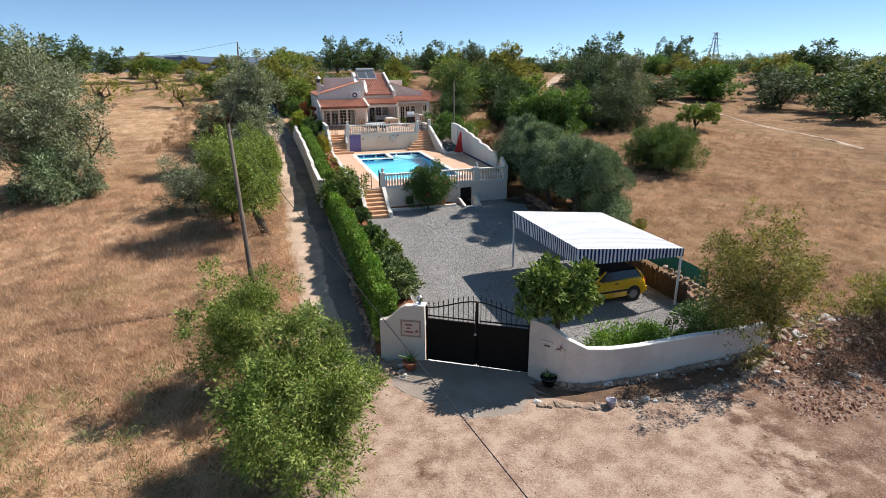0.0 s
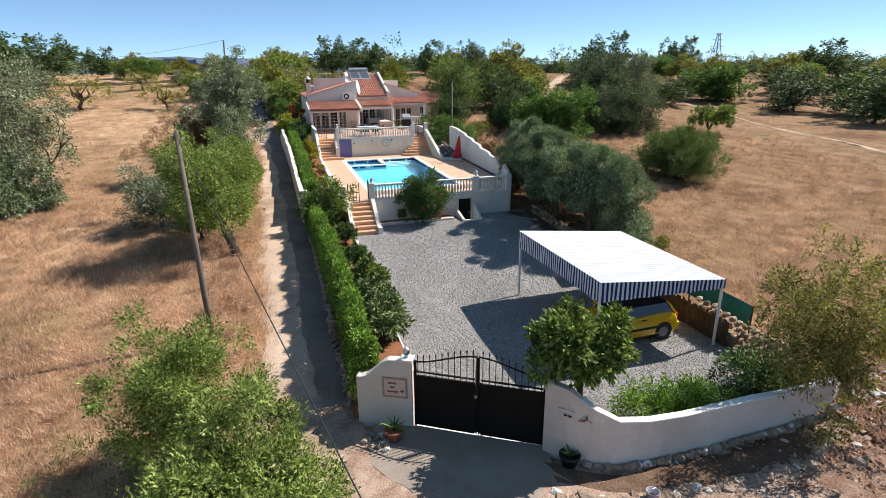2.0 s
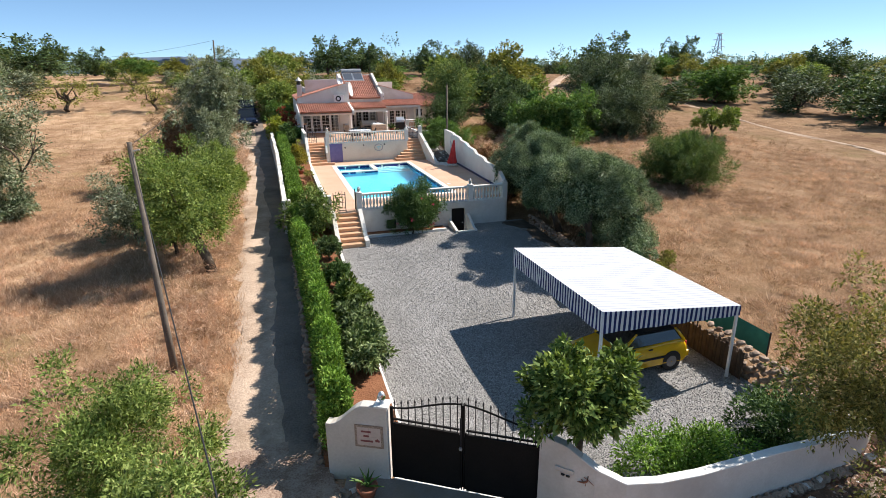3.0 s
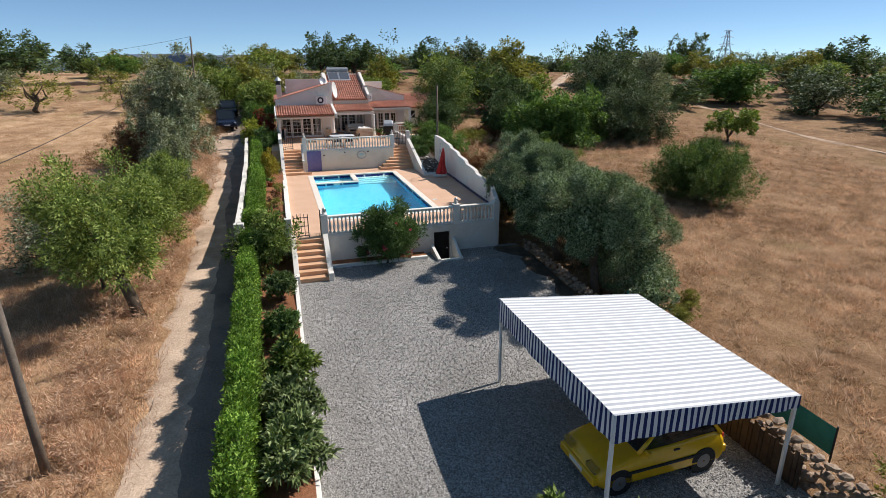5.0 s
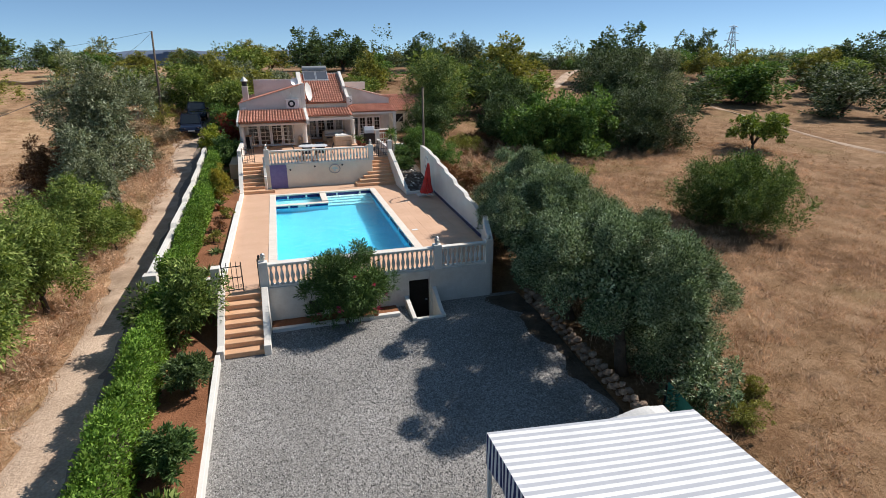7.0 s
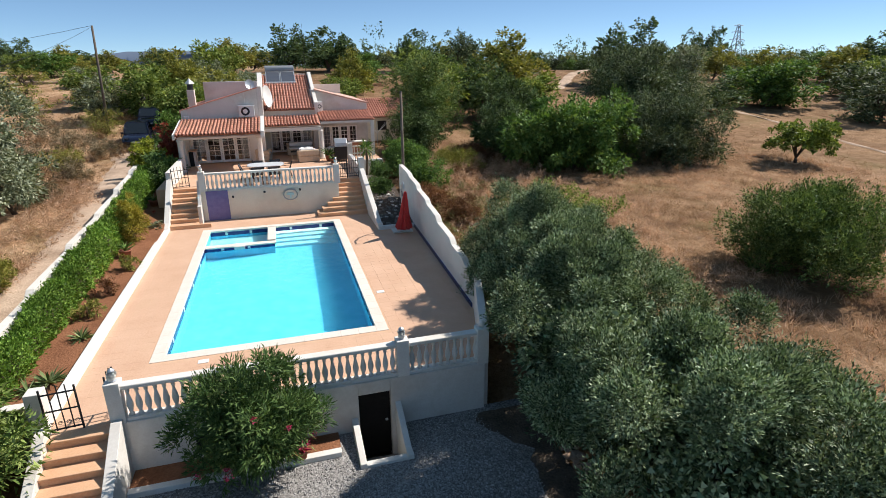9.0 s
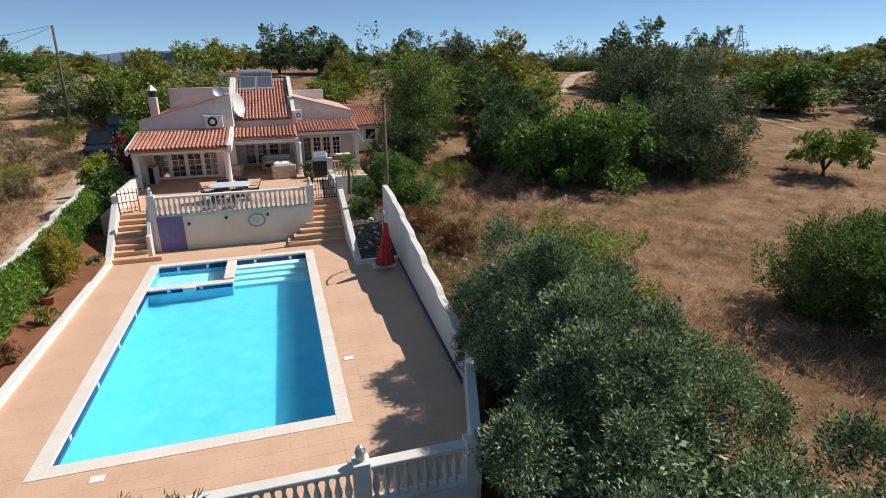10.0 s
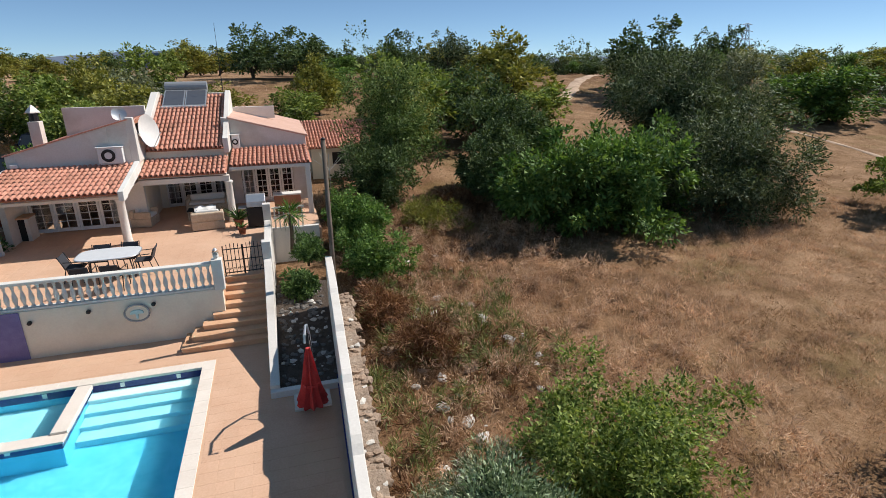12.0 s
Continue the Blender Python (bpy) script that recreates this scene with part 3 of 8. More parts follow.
def make_yard():
    s = Shape()
    xs = [0.5, 1.2, 2.0, 2.7, 3.3, 3.9, 4.6, 5.5, 6.46, 7.78, 8.6, 9.5, 10.6]
    ys = [-2, 0, 2, 4, 5.5, 7, 8.5, 10, 11.5, 13, 14.2, 15.05, 16.4]
    vs, fs = [], []
    for y in ys:
        for x in xs:
            yy = max(y, front_line(x)) if y < 4 else y
            vs.append((x, yy, yard_z(yy)))
    w = len(xs)
    for j in range(len(ys) - 1):
        for i in range(w - 1):
            if ys[j] > 15 and xs[i] == 6.46:
                continue
            fs.append((j * w + i, j * w + i + 1, (j + 1) * w + i + 1, (j + 1) * w + i))
    s.add(vs, fs)
    structure("gravel_yard", s, M_GRAVEL, "grey crushed gravel covering the parking yard", "gravel")
    rng = np.random.default_rng(13)
    vs = []
    ys = np.arange(8.9, 16.3, 0.3)
    for y in ys:
        left = float(np.interp(y, [8.9, 10.5, 13.0, 14.5, 16.4], [10.5, 10.25, 10.0, 9.7, 9.2])) + 0.2 * math.sin(y * 2.7) + rng.normal(0, 0.08)
        vs += [(min(left + (10.62 - left) * k / 5, 10.62), y, yard_z(y) + (0.012 if k else -0.03) + rng.uniform(0, 0.03)) for k in range(6)]
    fs = [(j * 6 + i, j * 6 + i + 1, j * 6 + i + 7, j * 6 + i + 6) for j in range(len(ys) - 1) for i in range(5)]
    # Dark patch puts the thicket's shade on the gravel into colour.
    structure("thicket_shade_patch", Shape().add(vs, fs), M_THICKET_SHADE, "dark ground patch painting the olive thicket's shade", "leaf litter", smooth=True)
    rng = np.random.default_rng(11)
    n = 76000
    x, y = rng.uniform(0.6, 10.5, n), rng.uniform(-2.6, 16.25, n)
    keep = (y > np.interp(x, [0.0, 2.7, 3.9, 10.8], [0.25, -1.45, -2.5, -2.4])) & ~((x > 6.4) & (x < 7.85) & (y > 15))
    keep &= ~((x < 2.0) & (y > 14.1)) & ~((x > np.interp(y, [8.9, 10.5, 13.0, 14.5, 16.4], [10.5, 10.3, 10.1, 9.8, 9.3])) & (y > 8.9) & (rng.uniform(0, 1, n) < 0.85))
    x, y = x[keep], y[keep]
    z = np.interp(y, [-2, 4, 7, 14.2, 17], [0.0, 0.03, 0.14, 0.86, 0.9])
    n = len(x)
    r = rng.uniform(0.012, 0.033, n)
    base = np.array([[1, 0, 0], [0, 1, 0], [-1, 0, 0], [0, -1, 0], [0, 0, 1]], float)
    a = rng.uniform(0, 6.28, n)
    rot = np.stack([np.stack([np.cos(a), -np.sin(a)], -1), np.stack([np.sin(a), np.cos(a)], -1)], 1)
    vs = base[None] * (r[:, None] * rng.uniform(0.6, 1.3, (n, 5)))[..., None]
    vs[:, :, :2] = np.einsum("nij,nkj->nki", rot, vs[:, :, :2])
    vs[:, :, 2] *= 0.8
    vs += np.stack([x, y, z], -1)[:, None]
    tris = np.array([[0, 1, 4], [1, 2, 4], [2, 3, 4], [3, 0, 4]])
    me = bpy.data.meshes.new("gravel")
    faces = (tris[None] + (np.arange(n) * 5)[:, None, None]).reshape(-1, 3)
    me.from_pydata(vs.reshape(-1, 3).tolist(), [], faces.tolist())
    me.materials.append(M_STONES)
    tagged(new("gravel", me), "loose grey crushed stones strewn over the yard", "gravel", kind="stuff")


make_yard()

apron = Shape()
rim = [(-0.95, 0.3), (-1.22, -0.45), (-1.3, -1.15), (-1.02, -1.7), (-0.75, -2.0), (-0.5, -2.45), (-0.1, -2.95), (0.25, -3.3), (0.75, -3.36), (1.15, -3.52), (1.7, -3.4), (2.05, -3.32), (2.3, -2.95), (2.5, -2.75), (2.75, -1.8), (0.0, -0.1)]
apron.add([(x, y, 0.09 if y > -1.85 and x > -0.2 else 0.071) for x, y in rim] + [(x, y, -0.3) for x, y in rim],
          [tuple(range(16)), tuple(range(31, 15, -1))] + [(k, 16 + k, 16 + (k + 1) % 16, (k + 1) % 16) for k in range(16)])
structure("pavement", apron, M_CONCRETE, "worn concrete apron before the gate, partly dusted with dirt", "pavement")


# ---- walls of the plot ----
def smooth_step(a, b, t):
    t = min(1, max(0, t))
    return a + (b - a) * t * t * (3 - 2 * t)


def gate_wall_left():
    line, top = [], []
    for k in range(13):
        t = k / 12
        line.append((-1.27 + 1.25 * t, 0.655 - 0.645 * t))
        top.append(1.37 if t < 0.08 else smooth_step(1.37, 1.9, (t - 0.08) / 0.55))
    s = Shape().wall_run(line, 0.24, [-0.3] * 13, top)
    structure("wall_gate_left", s, M_FRONTWALL, "white rendered gate wall with a curved rising top", "wall", 0.015)
    cap = Shape().box(-0.16, -0.16, 0, 0.16, 0.16, 0.05)
    c = structure("trim_gate_left", cap, M_WALLCAP, "white square cap stone on the gate pier", "cap", 0.01)
    c.matrix_world = pose(-0.13, 0.06, 1.9, 0, 0, -28)


gate_wall_left()


def wall_front():
    pts = [(2.66, -1.82), (3.0, -2.25), (3.4, -2.62), (3.9, -2.84), (4.6, -2.92), (5.5, -2.95), (6.5, -2.92), (7.5, -2.87), (8.5, -2.84), (9.5, -2.76), (10.4, -2.6), (11.0, -2.3)]
    tops = [1.93, 1.88, 1.55, 1.28, 1.2, 1.17, 1.16, 1.14, 1.08, 1.02, 0.95, 0.85]
    fine, top = [], []
    for i in range(len(pts) - 1):
        for k in range(4):
            t = k / 4
            fine.append((pts[i][0] + (pts[i + 1][0] - pts[i][0]) * t, pts[i][1] + (pts[i + 1][1] - pts[i][1]) * t))
            top.append(tops[i] + (tops[i + 1] - tops[i]) * t)
    fine.append(pts[-1])
    top.append(tops[-1])
    s = Shape().wall_run(fine, 0.18, [-0.3] * len(fine), top)
    structure("wall_front", s, M_FRONTWALL, "white rendered boundary wall with a swooping top edge", "wall", 0.015)
    # Separate strip, paler than the wall face, along its top.
    s = Shape().wall_run(fine[6:], 0.20, [t - 0.02 for t in top[6:]], [t + 0.012 for t in top[6:]])
    structure("trim_front", s, M_WALLCAP, "brighter thin strip along the boundary wall's top edge", "coping", 0.012)


wall_front()


def garden_top(y):
    return float(np.interp(y, [17.2, 20, 24, 30, 36, 42], [2.58, 2.66, 2.98, 3.3, 3.7, 4.0]))


def garden_wall():
    line, top = [], []
    for k in range(0, 241):
        y = 17.2 + k * 0.1
        line.append((float(np.interp(y, [17.2, 30, 41.2], [-1.62, -1.75, -2.1])), y))
        step = (y - 15.55) / 3.58
        frac = step - math.floor(step)
        low, high = garden_top(15.55 + 3.58 * math.floor(step)), garden_top(19.13 + 3.58 * math.floor(step))
        top.append(low + 0.07 * frac + smooth_step(0, high - low - 0.07, (frac - 0.93) / 0.07))
    s = Shape().wall_run(line, 0.22, [0.6] * len(line), top)
    structure("wall_garden", s, M_WHITE, "white rendered garden wall with scalloped top along the track", "wall", 0.012)
    s = Shape().box(-1.75, 17.0, 0.4, -1.35, 17.35, 2.7)
    structure("wall_garden_pier", s, M_WHITE, "square white pier at the end of the garden wall", "pier", 0.015)
    s = Shape().box(-1.35, 17.05, 0.6, 0.35, 17.28, 2.35)
    structure("wall_garden_cross", s, M_WHITE, "low white retaining wall between two garden beds", "wall", 0.012)
    s = Shape()
    s.hull8([(-1.6, 17.25, 0.4), (0.42, 17.25, 0.4), (0.42, 27, 0.4), (-1.7, 27, 0.4)], [(-1.6, 17.25, 2.1), (0.42, 17.25, 2.06), (0.42, 27, 2.06), (-1.7, 27, 2.25)])
    s.hull8([(-1.7, 27, 0.4), (0.42, 27, 0.4), (0.3, 42, 0.4), (-2.0, 42, 0.4)], [(-1.7, 27, 2.25), (0.42, 27, 2.06), (0.3, 42, 3.1), (-2.0, 42, 3.2)])
    structure("upper_bed", s, M_SOIL, "raised bed of bare reddish soil beside the pool deck", "flower bed")
    low = Shape()
    low.hull8([(-1.4, 0.75, -0.2), (0.46, 0.1, -0.2), (0.46, 17.05, 0.3), (-1.48, 17.05, 0.3)],
              [(-1.4, 0.75, 0.38), (0.46, 0.1, 0.32), (0.46, 17.05, 1.15), (-1.48, 17.05, 1.15)])
    structure("lower_bed", low, M_SOIL, "sloping bed of reddish soil under the hedge", "flower bed")
    kerb_line = [(0.5, 0.1 + 0.5 * k) for k in range(29)]
    s = Shape().wall_run(kerb_line, 0.13, [-0.2] * 29, [yard_z(y) + 0.30 for _, y in kerb_line])
    structure("kerb", s, M_WALLCAP, "narrow white kerb between gravel and planting bed", "kerb", 0.01)


garden_wall()


# ---- pool deck ----
DECK = 2.05


def wall_right_x(y):
    return float(np.interp(y, [16.4, 19.3, 31.7], [9.62, 10.5, 11.05]))


def make_deck():
    s = Shape()
    for poly in ([(0.45, 16.45), (9.6, 16.45), (9.95, 17.6), (10.45, 18.8), (0.45, 18.8)],
                 [(0.45, 18.8), (1.97, 18.8), (1.97, 30.38), (0.45, 30.38)],
                 [(7.78, 18.8), (10.45, 18.8), (11.0, 30.38), (7.78, 30.38)],
                 [(0.45, 30.38), (11.0, 30.38), (11.0, 33.0), (0.45, 33.0)]):
        s.prism(poly, "z", 1.55, DECK - 0.003)
    structure("floor_deck", s, M_JOINT, "mortar bed of the pool deck", "deck")
    # front wall with the cellar door's opening
    s = Shape()
    s.box(1.75, 16.3, -0.1, 6.6, 16.6, DECK + 0.06)
    s.box(7.33, 16.3, -0.1, 9.6, 16.6, DECK + 0.06)
    s.box(6.6, 16.3, 1.80, 7.33, 16.6, DECK + 0.06)
    structure("wall_pool_front", s, M_WHITE, "white rendered retaining wall below the pool balustrade", "wall", 0.012)
    s = Shape()
    line = [(wall_right_x(16.45 + k * 0.15), 16.45 + k * 0.15) for k in range(103)]
    top = []
    for _, y in line:
        z = np.interp(y, [16.4, 19.3], [2.95, 3.05]) if y < 19.3 else 3.05
        for at, rise in ((20.3, 0.16), (21.8, 0.2), (23.75, 0.24), (25.5, 0.2), (27.3, 0.2), (29.1, 0.12)):
            z += smooth_step(0, rise * 0.75, (y - at) / 0.34) + smooth_step(0, rise * 0.25, (y - at) / 1.5)
        top.append(float(z))
    s.wall_run(line, 0.2, [0.2] * len(line), top)
    structure("wall_pool_side", s, M_WHITE, "tall white garden wall with a wavy stepped top", "wall", 0.012)
    s = Shape().wall_run([(x - 0.115, y) for x, y in line[20:]], 0.03, [DECK - 0.02] * (len(line) - 20), [DECK + 0.13] * (len(line) - 20))
    structure("baseboard", s, M_NAVYTILE, "dark blue tile skirting along the deck wall", "skirting")
    s = Shape().wall_run([(wall_right_x(y) + 0.30, y) for y in np.arange(19.5, 31.8, 0.4)], 0.38, [0.2] * 31,
                         [float(np.interp(y, [19, 32], [2.1, 3.0])) + 0.05 * math.sin(5 * y) for y in np.arange(19.5, 31.8, 0.4)])
    structure("wall_rubble", s, M_WALLCORE, "rough dry-stone wall behind the white wall", "stone wall", 0.03)
    # low wall at the bed side
    s = Shape().box(0.34, 16.9, 0.8, 0.58, 31.0, DECK + 0.14)
    structure("wall_deck_edge", s, M_WALLCAP, "low broad white wall edging the pool deck", "low wall", 0.015)


make_deck()


def paving(name, cells, thick, top, material, joint, label):
    """Tiles as pieces: cells of (x, y, width, length); the first 300 are parts of the slab, the rest joined."""
    root = thing(name, (0, 0, 0), label, "paving", kind="structure")
    shared, loose = {}, Shape()
    for i, (x, y, w, l) in enumerate(cells):
        key = (round(w, 3), round(l, 3))
        if i < 300:
            if key not in shared:
                hw, hl, b = w / 2 - joint / 2, l / 2 - joint / 2, 0.0012
                q = Shape().hull8([(-hw, -hl, -thick), (hw, -hl, -thick), (hw, hl, -thick), (-hw, hl, -thick)],
                                  [(-hw, -hl, -b), (hw, -hl, -b), (hw, hl, -b), (-hw, hl, -b)])
                q.add([(-hw, -hl, -b), (hw, -hl, -b), (hw, hl, -b), (-hw, hl, -b), (-hw + b, -hl + b, 0), (hw - b, -hl + b, 0), (hw - b, hl - b, 0), (-hw + b, hl - b, 0)],
                      [(4, 5, 6, 7), (0, 1, 5, 4), (1, 2, 6, 5), (2, 3, 7, 6), (3, 0, 4, 7)])
                shared[key] = q.mesh("tile")
                shared[key].materials.append(material)
            ob = new("tile", shared[key])
            ob.parent = root
            ob.location = (x, y, top)
        else:
            loose.box(x - w / 2 + joint / 2, y - l / 2 + joint / 2, top - thick, x + w / 2 - joint / 2, y + l / 2 - joint / 2, top)
    if loose.v:
        tagged(part("tile_field", loose, material, root), "more tiles of the same paving", kind="stuff")
    return root


def deck_cells():
    size, cells = 0.33, []
    for j in range(48):
        for i in range(32):
            x, y = 0.60 + size * (i + 0.5), 16.63 + size * (j + 0.5)
            if x + size / 2 > wall_right_x(y) - 0.12 or y > 32.0:
                continue
            if 1.97 - size * 0.45 < x < 7.78 + size * 0.45 and 18.8 - size * 0.45 < y < 30.38 + size * 0.45:
                continue
            if y > 28.1 and x > 9.2 or y > 30.9 and (x < 1.95 or x > 7.0):
                continue
            cells.append((x, y, size, size))
    cells.sort(key=lambda c: (c[0] - 8.9) ** 2 + (c[1] - 24) ** 2)
    return cells


# ---- swimming pool ----
def make_pool():
    x0, x1, y0, y1 = 2.25, 7.5, 19.1, 30.1
    root = thing("swimming_pool", (0, 0, 0), "rectangular swimming pool with a corner spa and pale stone coping", "pool")
    basin = Shape()
    basin.box(x0 - 0.2, y0 - 0.2, 0.3, x0, y1 + 0.2, 1.98)
    basin.box(x1, y0 - 0.2, 0.3, x1 + 0.2, y1 + 0.2, 1.98)
    basin.box(x0, y0 - 0.2, 0.3, x1, y0, 1.98)
    basin.box(x0, y1, 0.3, x1, y1 + 0.2, 1.98)
    basin.hull8([(x0 - 0.2, y0 - 0.2, 0.2), (x1 + 0.2, y0 - 0.2, 0.2), (x1 + 0.2, y1 + 0.2, 0.2), (x0 - 0.2, y1 + 0.2, 0.2)],
                [(x0 - 0.2, y0 - 0.2, 0.68), (x1 + 0.2, y0 - 0.2, 0.68), (x1 + 0.2, y1 + 0.2, 0.92), (x0 - 0.2, y1 + 0.2, 0.92)])
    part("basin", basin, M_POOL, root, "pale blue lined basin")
    for k in range(4):
        st = Shape().box(4.9, y1 - 0.4 * (k + 1), 0.45, x1 - 0.02, y1 - 0.4 * k, 1.76 - 0.2 * k)
        part("pool_step", st, M_PLASTER if k == 0 else M_STEPBLUE, root, "white top step" if k == 0 else "pale blue submerged step", 0.02)
    spa = Shape()
    spa.box(x0 + 0.01, 27.95, 0.45, 4.9, 28.2, 1.70)
    spa.box(4.65, 28.2, 0.45, 4.9, y1 - 0.01, 1.70)
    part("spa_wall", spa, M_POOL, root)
    spa = Shape()
    spa.box(x0 + 0.01, 27.95, 1.70, 4.9, 28.2, 1.93)
    spa.box(4.65, 28.2, 1.70, 4.9, y1 - 0.01, 1.93)
    part("spa_band", spa, M_NAVYTILE, root, "navy tiled spa edge")
    part("spa_floor", Shape().box(x0 + 0.01, 28.2, 0.5, 4.65, y1 - 0.01, 1.35), M_STEPBLUE, root)
    rim = Shape().box(x0 + 0.02, 27.9, 1.93, 4.95, 28.25, 1.985)
    rim.box(4.62, 28.2, 1.93, 4.95, y1 + 0.0, 2.045)
    part("spa_rim", rim, M_COPING, root, "pale stone rim", 0.01)
    part("spillway", Shape().box(3.35, 27.78, 1.86, 3.75, 28.26, 1.99), M_COPING, root, "white spillway block", 0.01)
    band = Shape()
    band.box(x0 + 0.001, y0 + 0.005, 1.74, x0 + 0.012, 27.94, 1.985)
    band.box(x1 - 0.012, y0 + 0.005, 1.74, x1 - 0.001, y1 - 0.005, 1.985)
    band.box(x0 + 0.013, y0 + 0.001, 1.74, x1 - 0.013, y0 + 0.012, 1.985)
    band.box(4.92, y1 - 0.012, 1.74, x1 - 0.013, y1 - 0.001, 1.985)
    band.box(x0 + 0.013, y1 - 0.012, 1.74, 4.63, y1 - 0.001, 1.985)
    part("waterline_band", band, M_NAVYTILE, root, "navy blue waterline tiles")
    dots = []
    for y in (20.2, 22.2, 24.2, 26.2):
        dots.append((x0 + 0.012, y - 0.05, 1.83, x0 + 0.02, y + 0.05, 1.96))
        dots.append((x1 - 0.02, y - 0.05, 1.83, x1 - 0.012, y + 0.05, 1.96))
    for x in (2.9, 3.9, 5.6, 6.9):
        dots.append((x - 0.05, y1 - 0.022, 1.85, x + 0.05, y1 - 0.012, 1.97))
        if x < 4.5:
            dots.append((x - 0.05, 27.935, 1.83, x + 0.05, 27.95, 1.92))
    for d in dots:
        part("accent_tile", Shape().box(*d), M_FRAME, root, "small white accent tile")
    surf = Shape().add([(x0 + 0.014, y0 + 0.014, 1.86), (x1 - 0.014, y0 + 0.014, 1.86), (x1 - 0.014, y1 - 0.014, 1.86), (x0 + 0.014, y1 - 0.014, 1.86)], [(0, 1, 2, 3)])
    w = part("water", surf, M_WATER, root, "clear turquoise pool water")
    w.visible_shadow = False
    # coping pieces
    piece, shared = 0.48, {}

    def coping(x, y, wx, wy):
        key = (round(wx, 2), round(wy, 2))
        if key not in shared:
            a, b, e = wx / 2 - 0.001, wy / 2 - 0.001, 0.004
            q = Shape().hull8([(-a, -b, -0.07), (a, -b, -0.07), (a, b, -0.07), (-a, b, -0.07)], [(-a, -b, -e), (a, -b, -e), (a, b, -e), (-a, b, -e)])
            q.add([(-a, -b, -e), (a, -b, -e), (a, b, -e), (-a, b, -e), (-a + e, -b + e, 0), (a - e, -b + e, 0), (a - e, b - e, 0), (-a + e, b - e, 0)],
                  [(4, 5, 6, 7), (0, 1, 5, 4), (1, 2, 6, 5), (2, 3, 7, 6), (3, 0, 4, 7)])
            shared[key] = q.mesh("coping_stone")
            shared[key].materials.append(M_COPING)
        ob = new("coping_stone", shared[key])
        ob.parent, ob.location = root, (x, y, DECK + 0.012)

    ny, nx = 24, 11
    for k in range(ny):
        l = (30.4 - 18.78) / ny
        coping(1.95 + 0.16, 18.78 + l * (k + 0.5), 0.32, l)
        coping(7.8 - 0.16, 18.78 + l * (k + 0.5), 0.32, l)
    for k in range(nx):
        l = (7.48 - 2.27) / nx
        coping(2.27 + l * (k + 0.5), 18.78 + 0.17, l, 0.34)
        coping(2.27 + l * (k + 0.5), 30.4 - 0.16, l, 0.32)
    for x, y in ((8.05, 21.4), (3.2, 18.5)):
        sk = structure("skimmer_lid", Shape().box(-0.12, -0.09, 0, 0.12, 0.09, 0.012), M_FRAME, "small white square skimmer lid set in the deck", "lid", 0.004)
        sk.matrix_world = pose(x, y, DECK + 0.001)


make_pool()

# ---- balustrades ----
BALUSTER = [(0.055, 0), (0.055, 0.04), (0.032, 0.06), (0.036, 0.10), (0.062, 0.20), (0.066, 0.27), (0.05, 0.36), (0.03, 0.46), (0.027, 0.52), (0.045, 0.55), (0.03, 0.57), (0.055, 0.60), (0.055, 0.64)]


def balustrade(at, length, count, rz, label, group, piers=()):
    root = thing("balustrade", at, label, "balustrade", rz, group)
    part("base_rail", Shape().box(0, -0.10, 0, length, 0.10, 0.07), M_BALUSTER, root, "", 0.01)
    part("handrail", Shape().box(0, -0.11, 0.71, length, 0.11, 0.80), M_BALUSTER, root, "", 0.02)
    me = Shape().lathe(BALUSTER, 10).mesh("baluster")
    me.materials.append(M_BALUSTER)
    for poly in me.polygons:
        poly.use_smooth = True
    for k in range(count):
        b = new("baluster", me)
        b.parent, b.location = root, ((k + 0.5) * length / count, 0, 0.07)
    for x in piers:
        p = part("pier", Shape().box(x - 0.14, -0.14, -0.03, x + 0.14, 0.14, 0.88), M_BALUSTER, root, "", 0.012)
        part("pier_cap", Shape().lathe([(0.03, 0.88), (0.07, 0.92), (0.085, 0.98), (0.06, 1.04), (0.02, 1.07)], 10, (x, 0, 0)), M_BALUSTER, p, "round finial", 0, True)
    return root


balustrade((2.02, 16.45, DECK + 0.06), 5.5, 33, 0, "white cast-stone balustrade over the pool wall", "balustrades", (-0.14, 5.64))
balustrade((7.8, 16.45, DECK + 0.06), 1.7, 10, 0, "short white cast-stone balustrade section beside a square pier", "balustrades", (1.76,))


# ---- lower stair, cellar door ----
def stair(name, x0, x1, y0, z0, z1, steps, tread, label, widen=()):
    """A flight rising towards +y; widen: extra width to the left of the lowest treads."""
    root = thing(name, (0, 0, 0), label, "stairs", kind="structure")
    rise = (z1 - z0) / steps
    for k in range(steps):
        extra = widen[k] if k < len(widen) else 0
        y = y0 + tread * k
        top = z0 + rise * (k + 1)
        part("riser_block", Shape().box(x0 - extra, y + 0.02, z0 - 0.4, x1, y0 + tread * steps + 0.05, top - 0.045 - 0.001 * k), M_STEP, root)
        part("tread", Shape().box(x0 - extra - (0.02 if extra else 0), y - 0.012, top - 0.045, x1, y + tread + 0.03, top), M_STEP, root, "", 0.012)
    return root


stair("stairs_yard", 0.66, 1.76, 14.28, yard_z(14.3), DECK, 7, 0.31, "terracotta tiled steps rising from gravel yard to pool deck")
s = Shape()
for xa, xb in ((0.46, 0.66), (1.76, 1.96)):
    s.prism([(14.2, 0.3), (16.5, 0.3), (16.5, DECK + 0.15), (16.2, DECK + 0.15), (14.55, 1.18), (14.2, 1.18)], "x", xa, xb)
structure("wall_stairs_yard", s, M_WHITE, "sloping white side walls of the yard steps", "wall", 0.012)


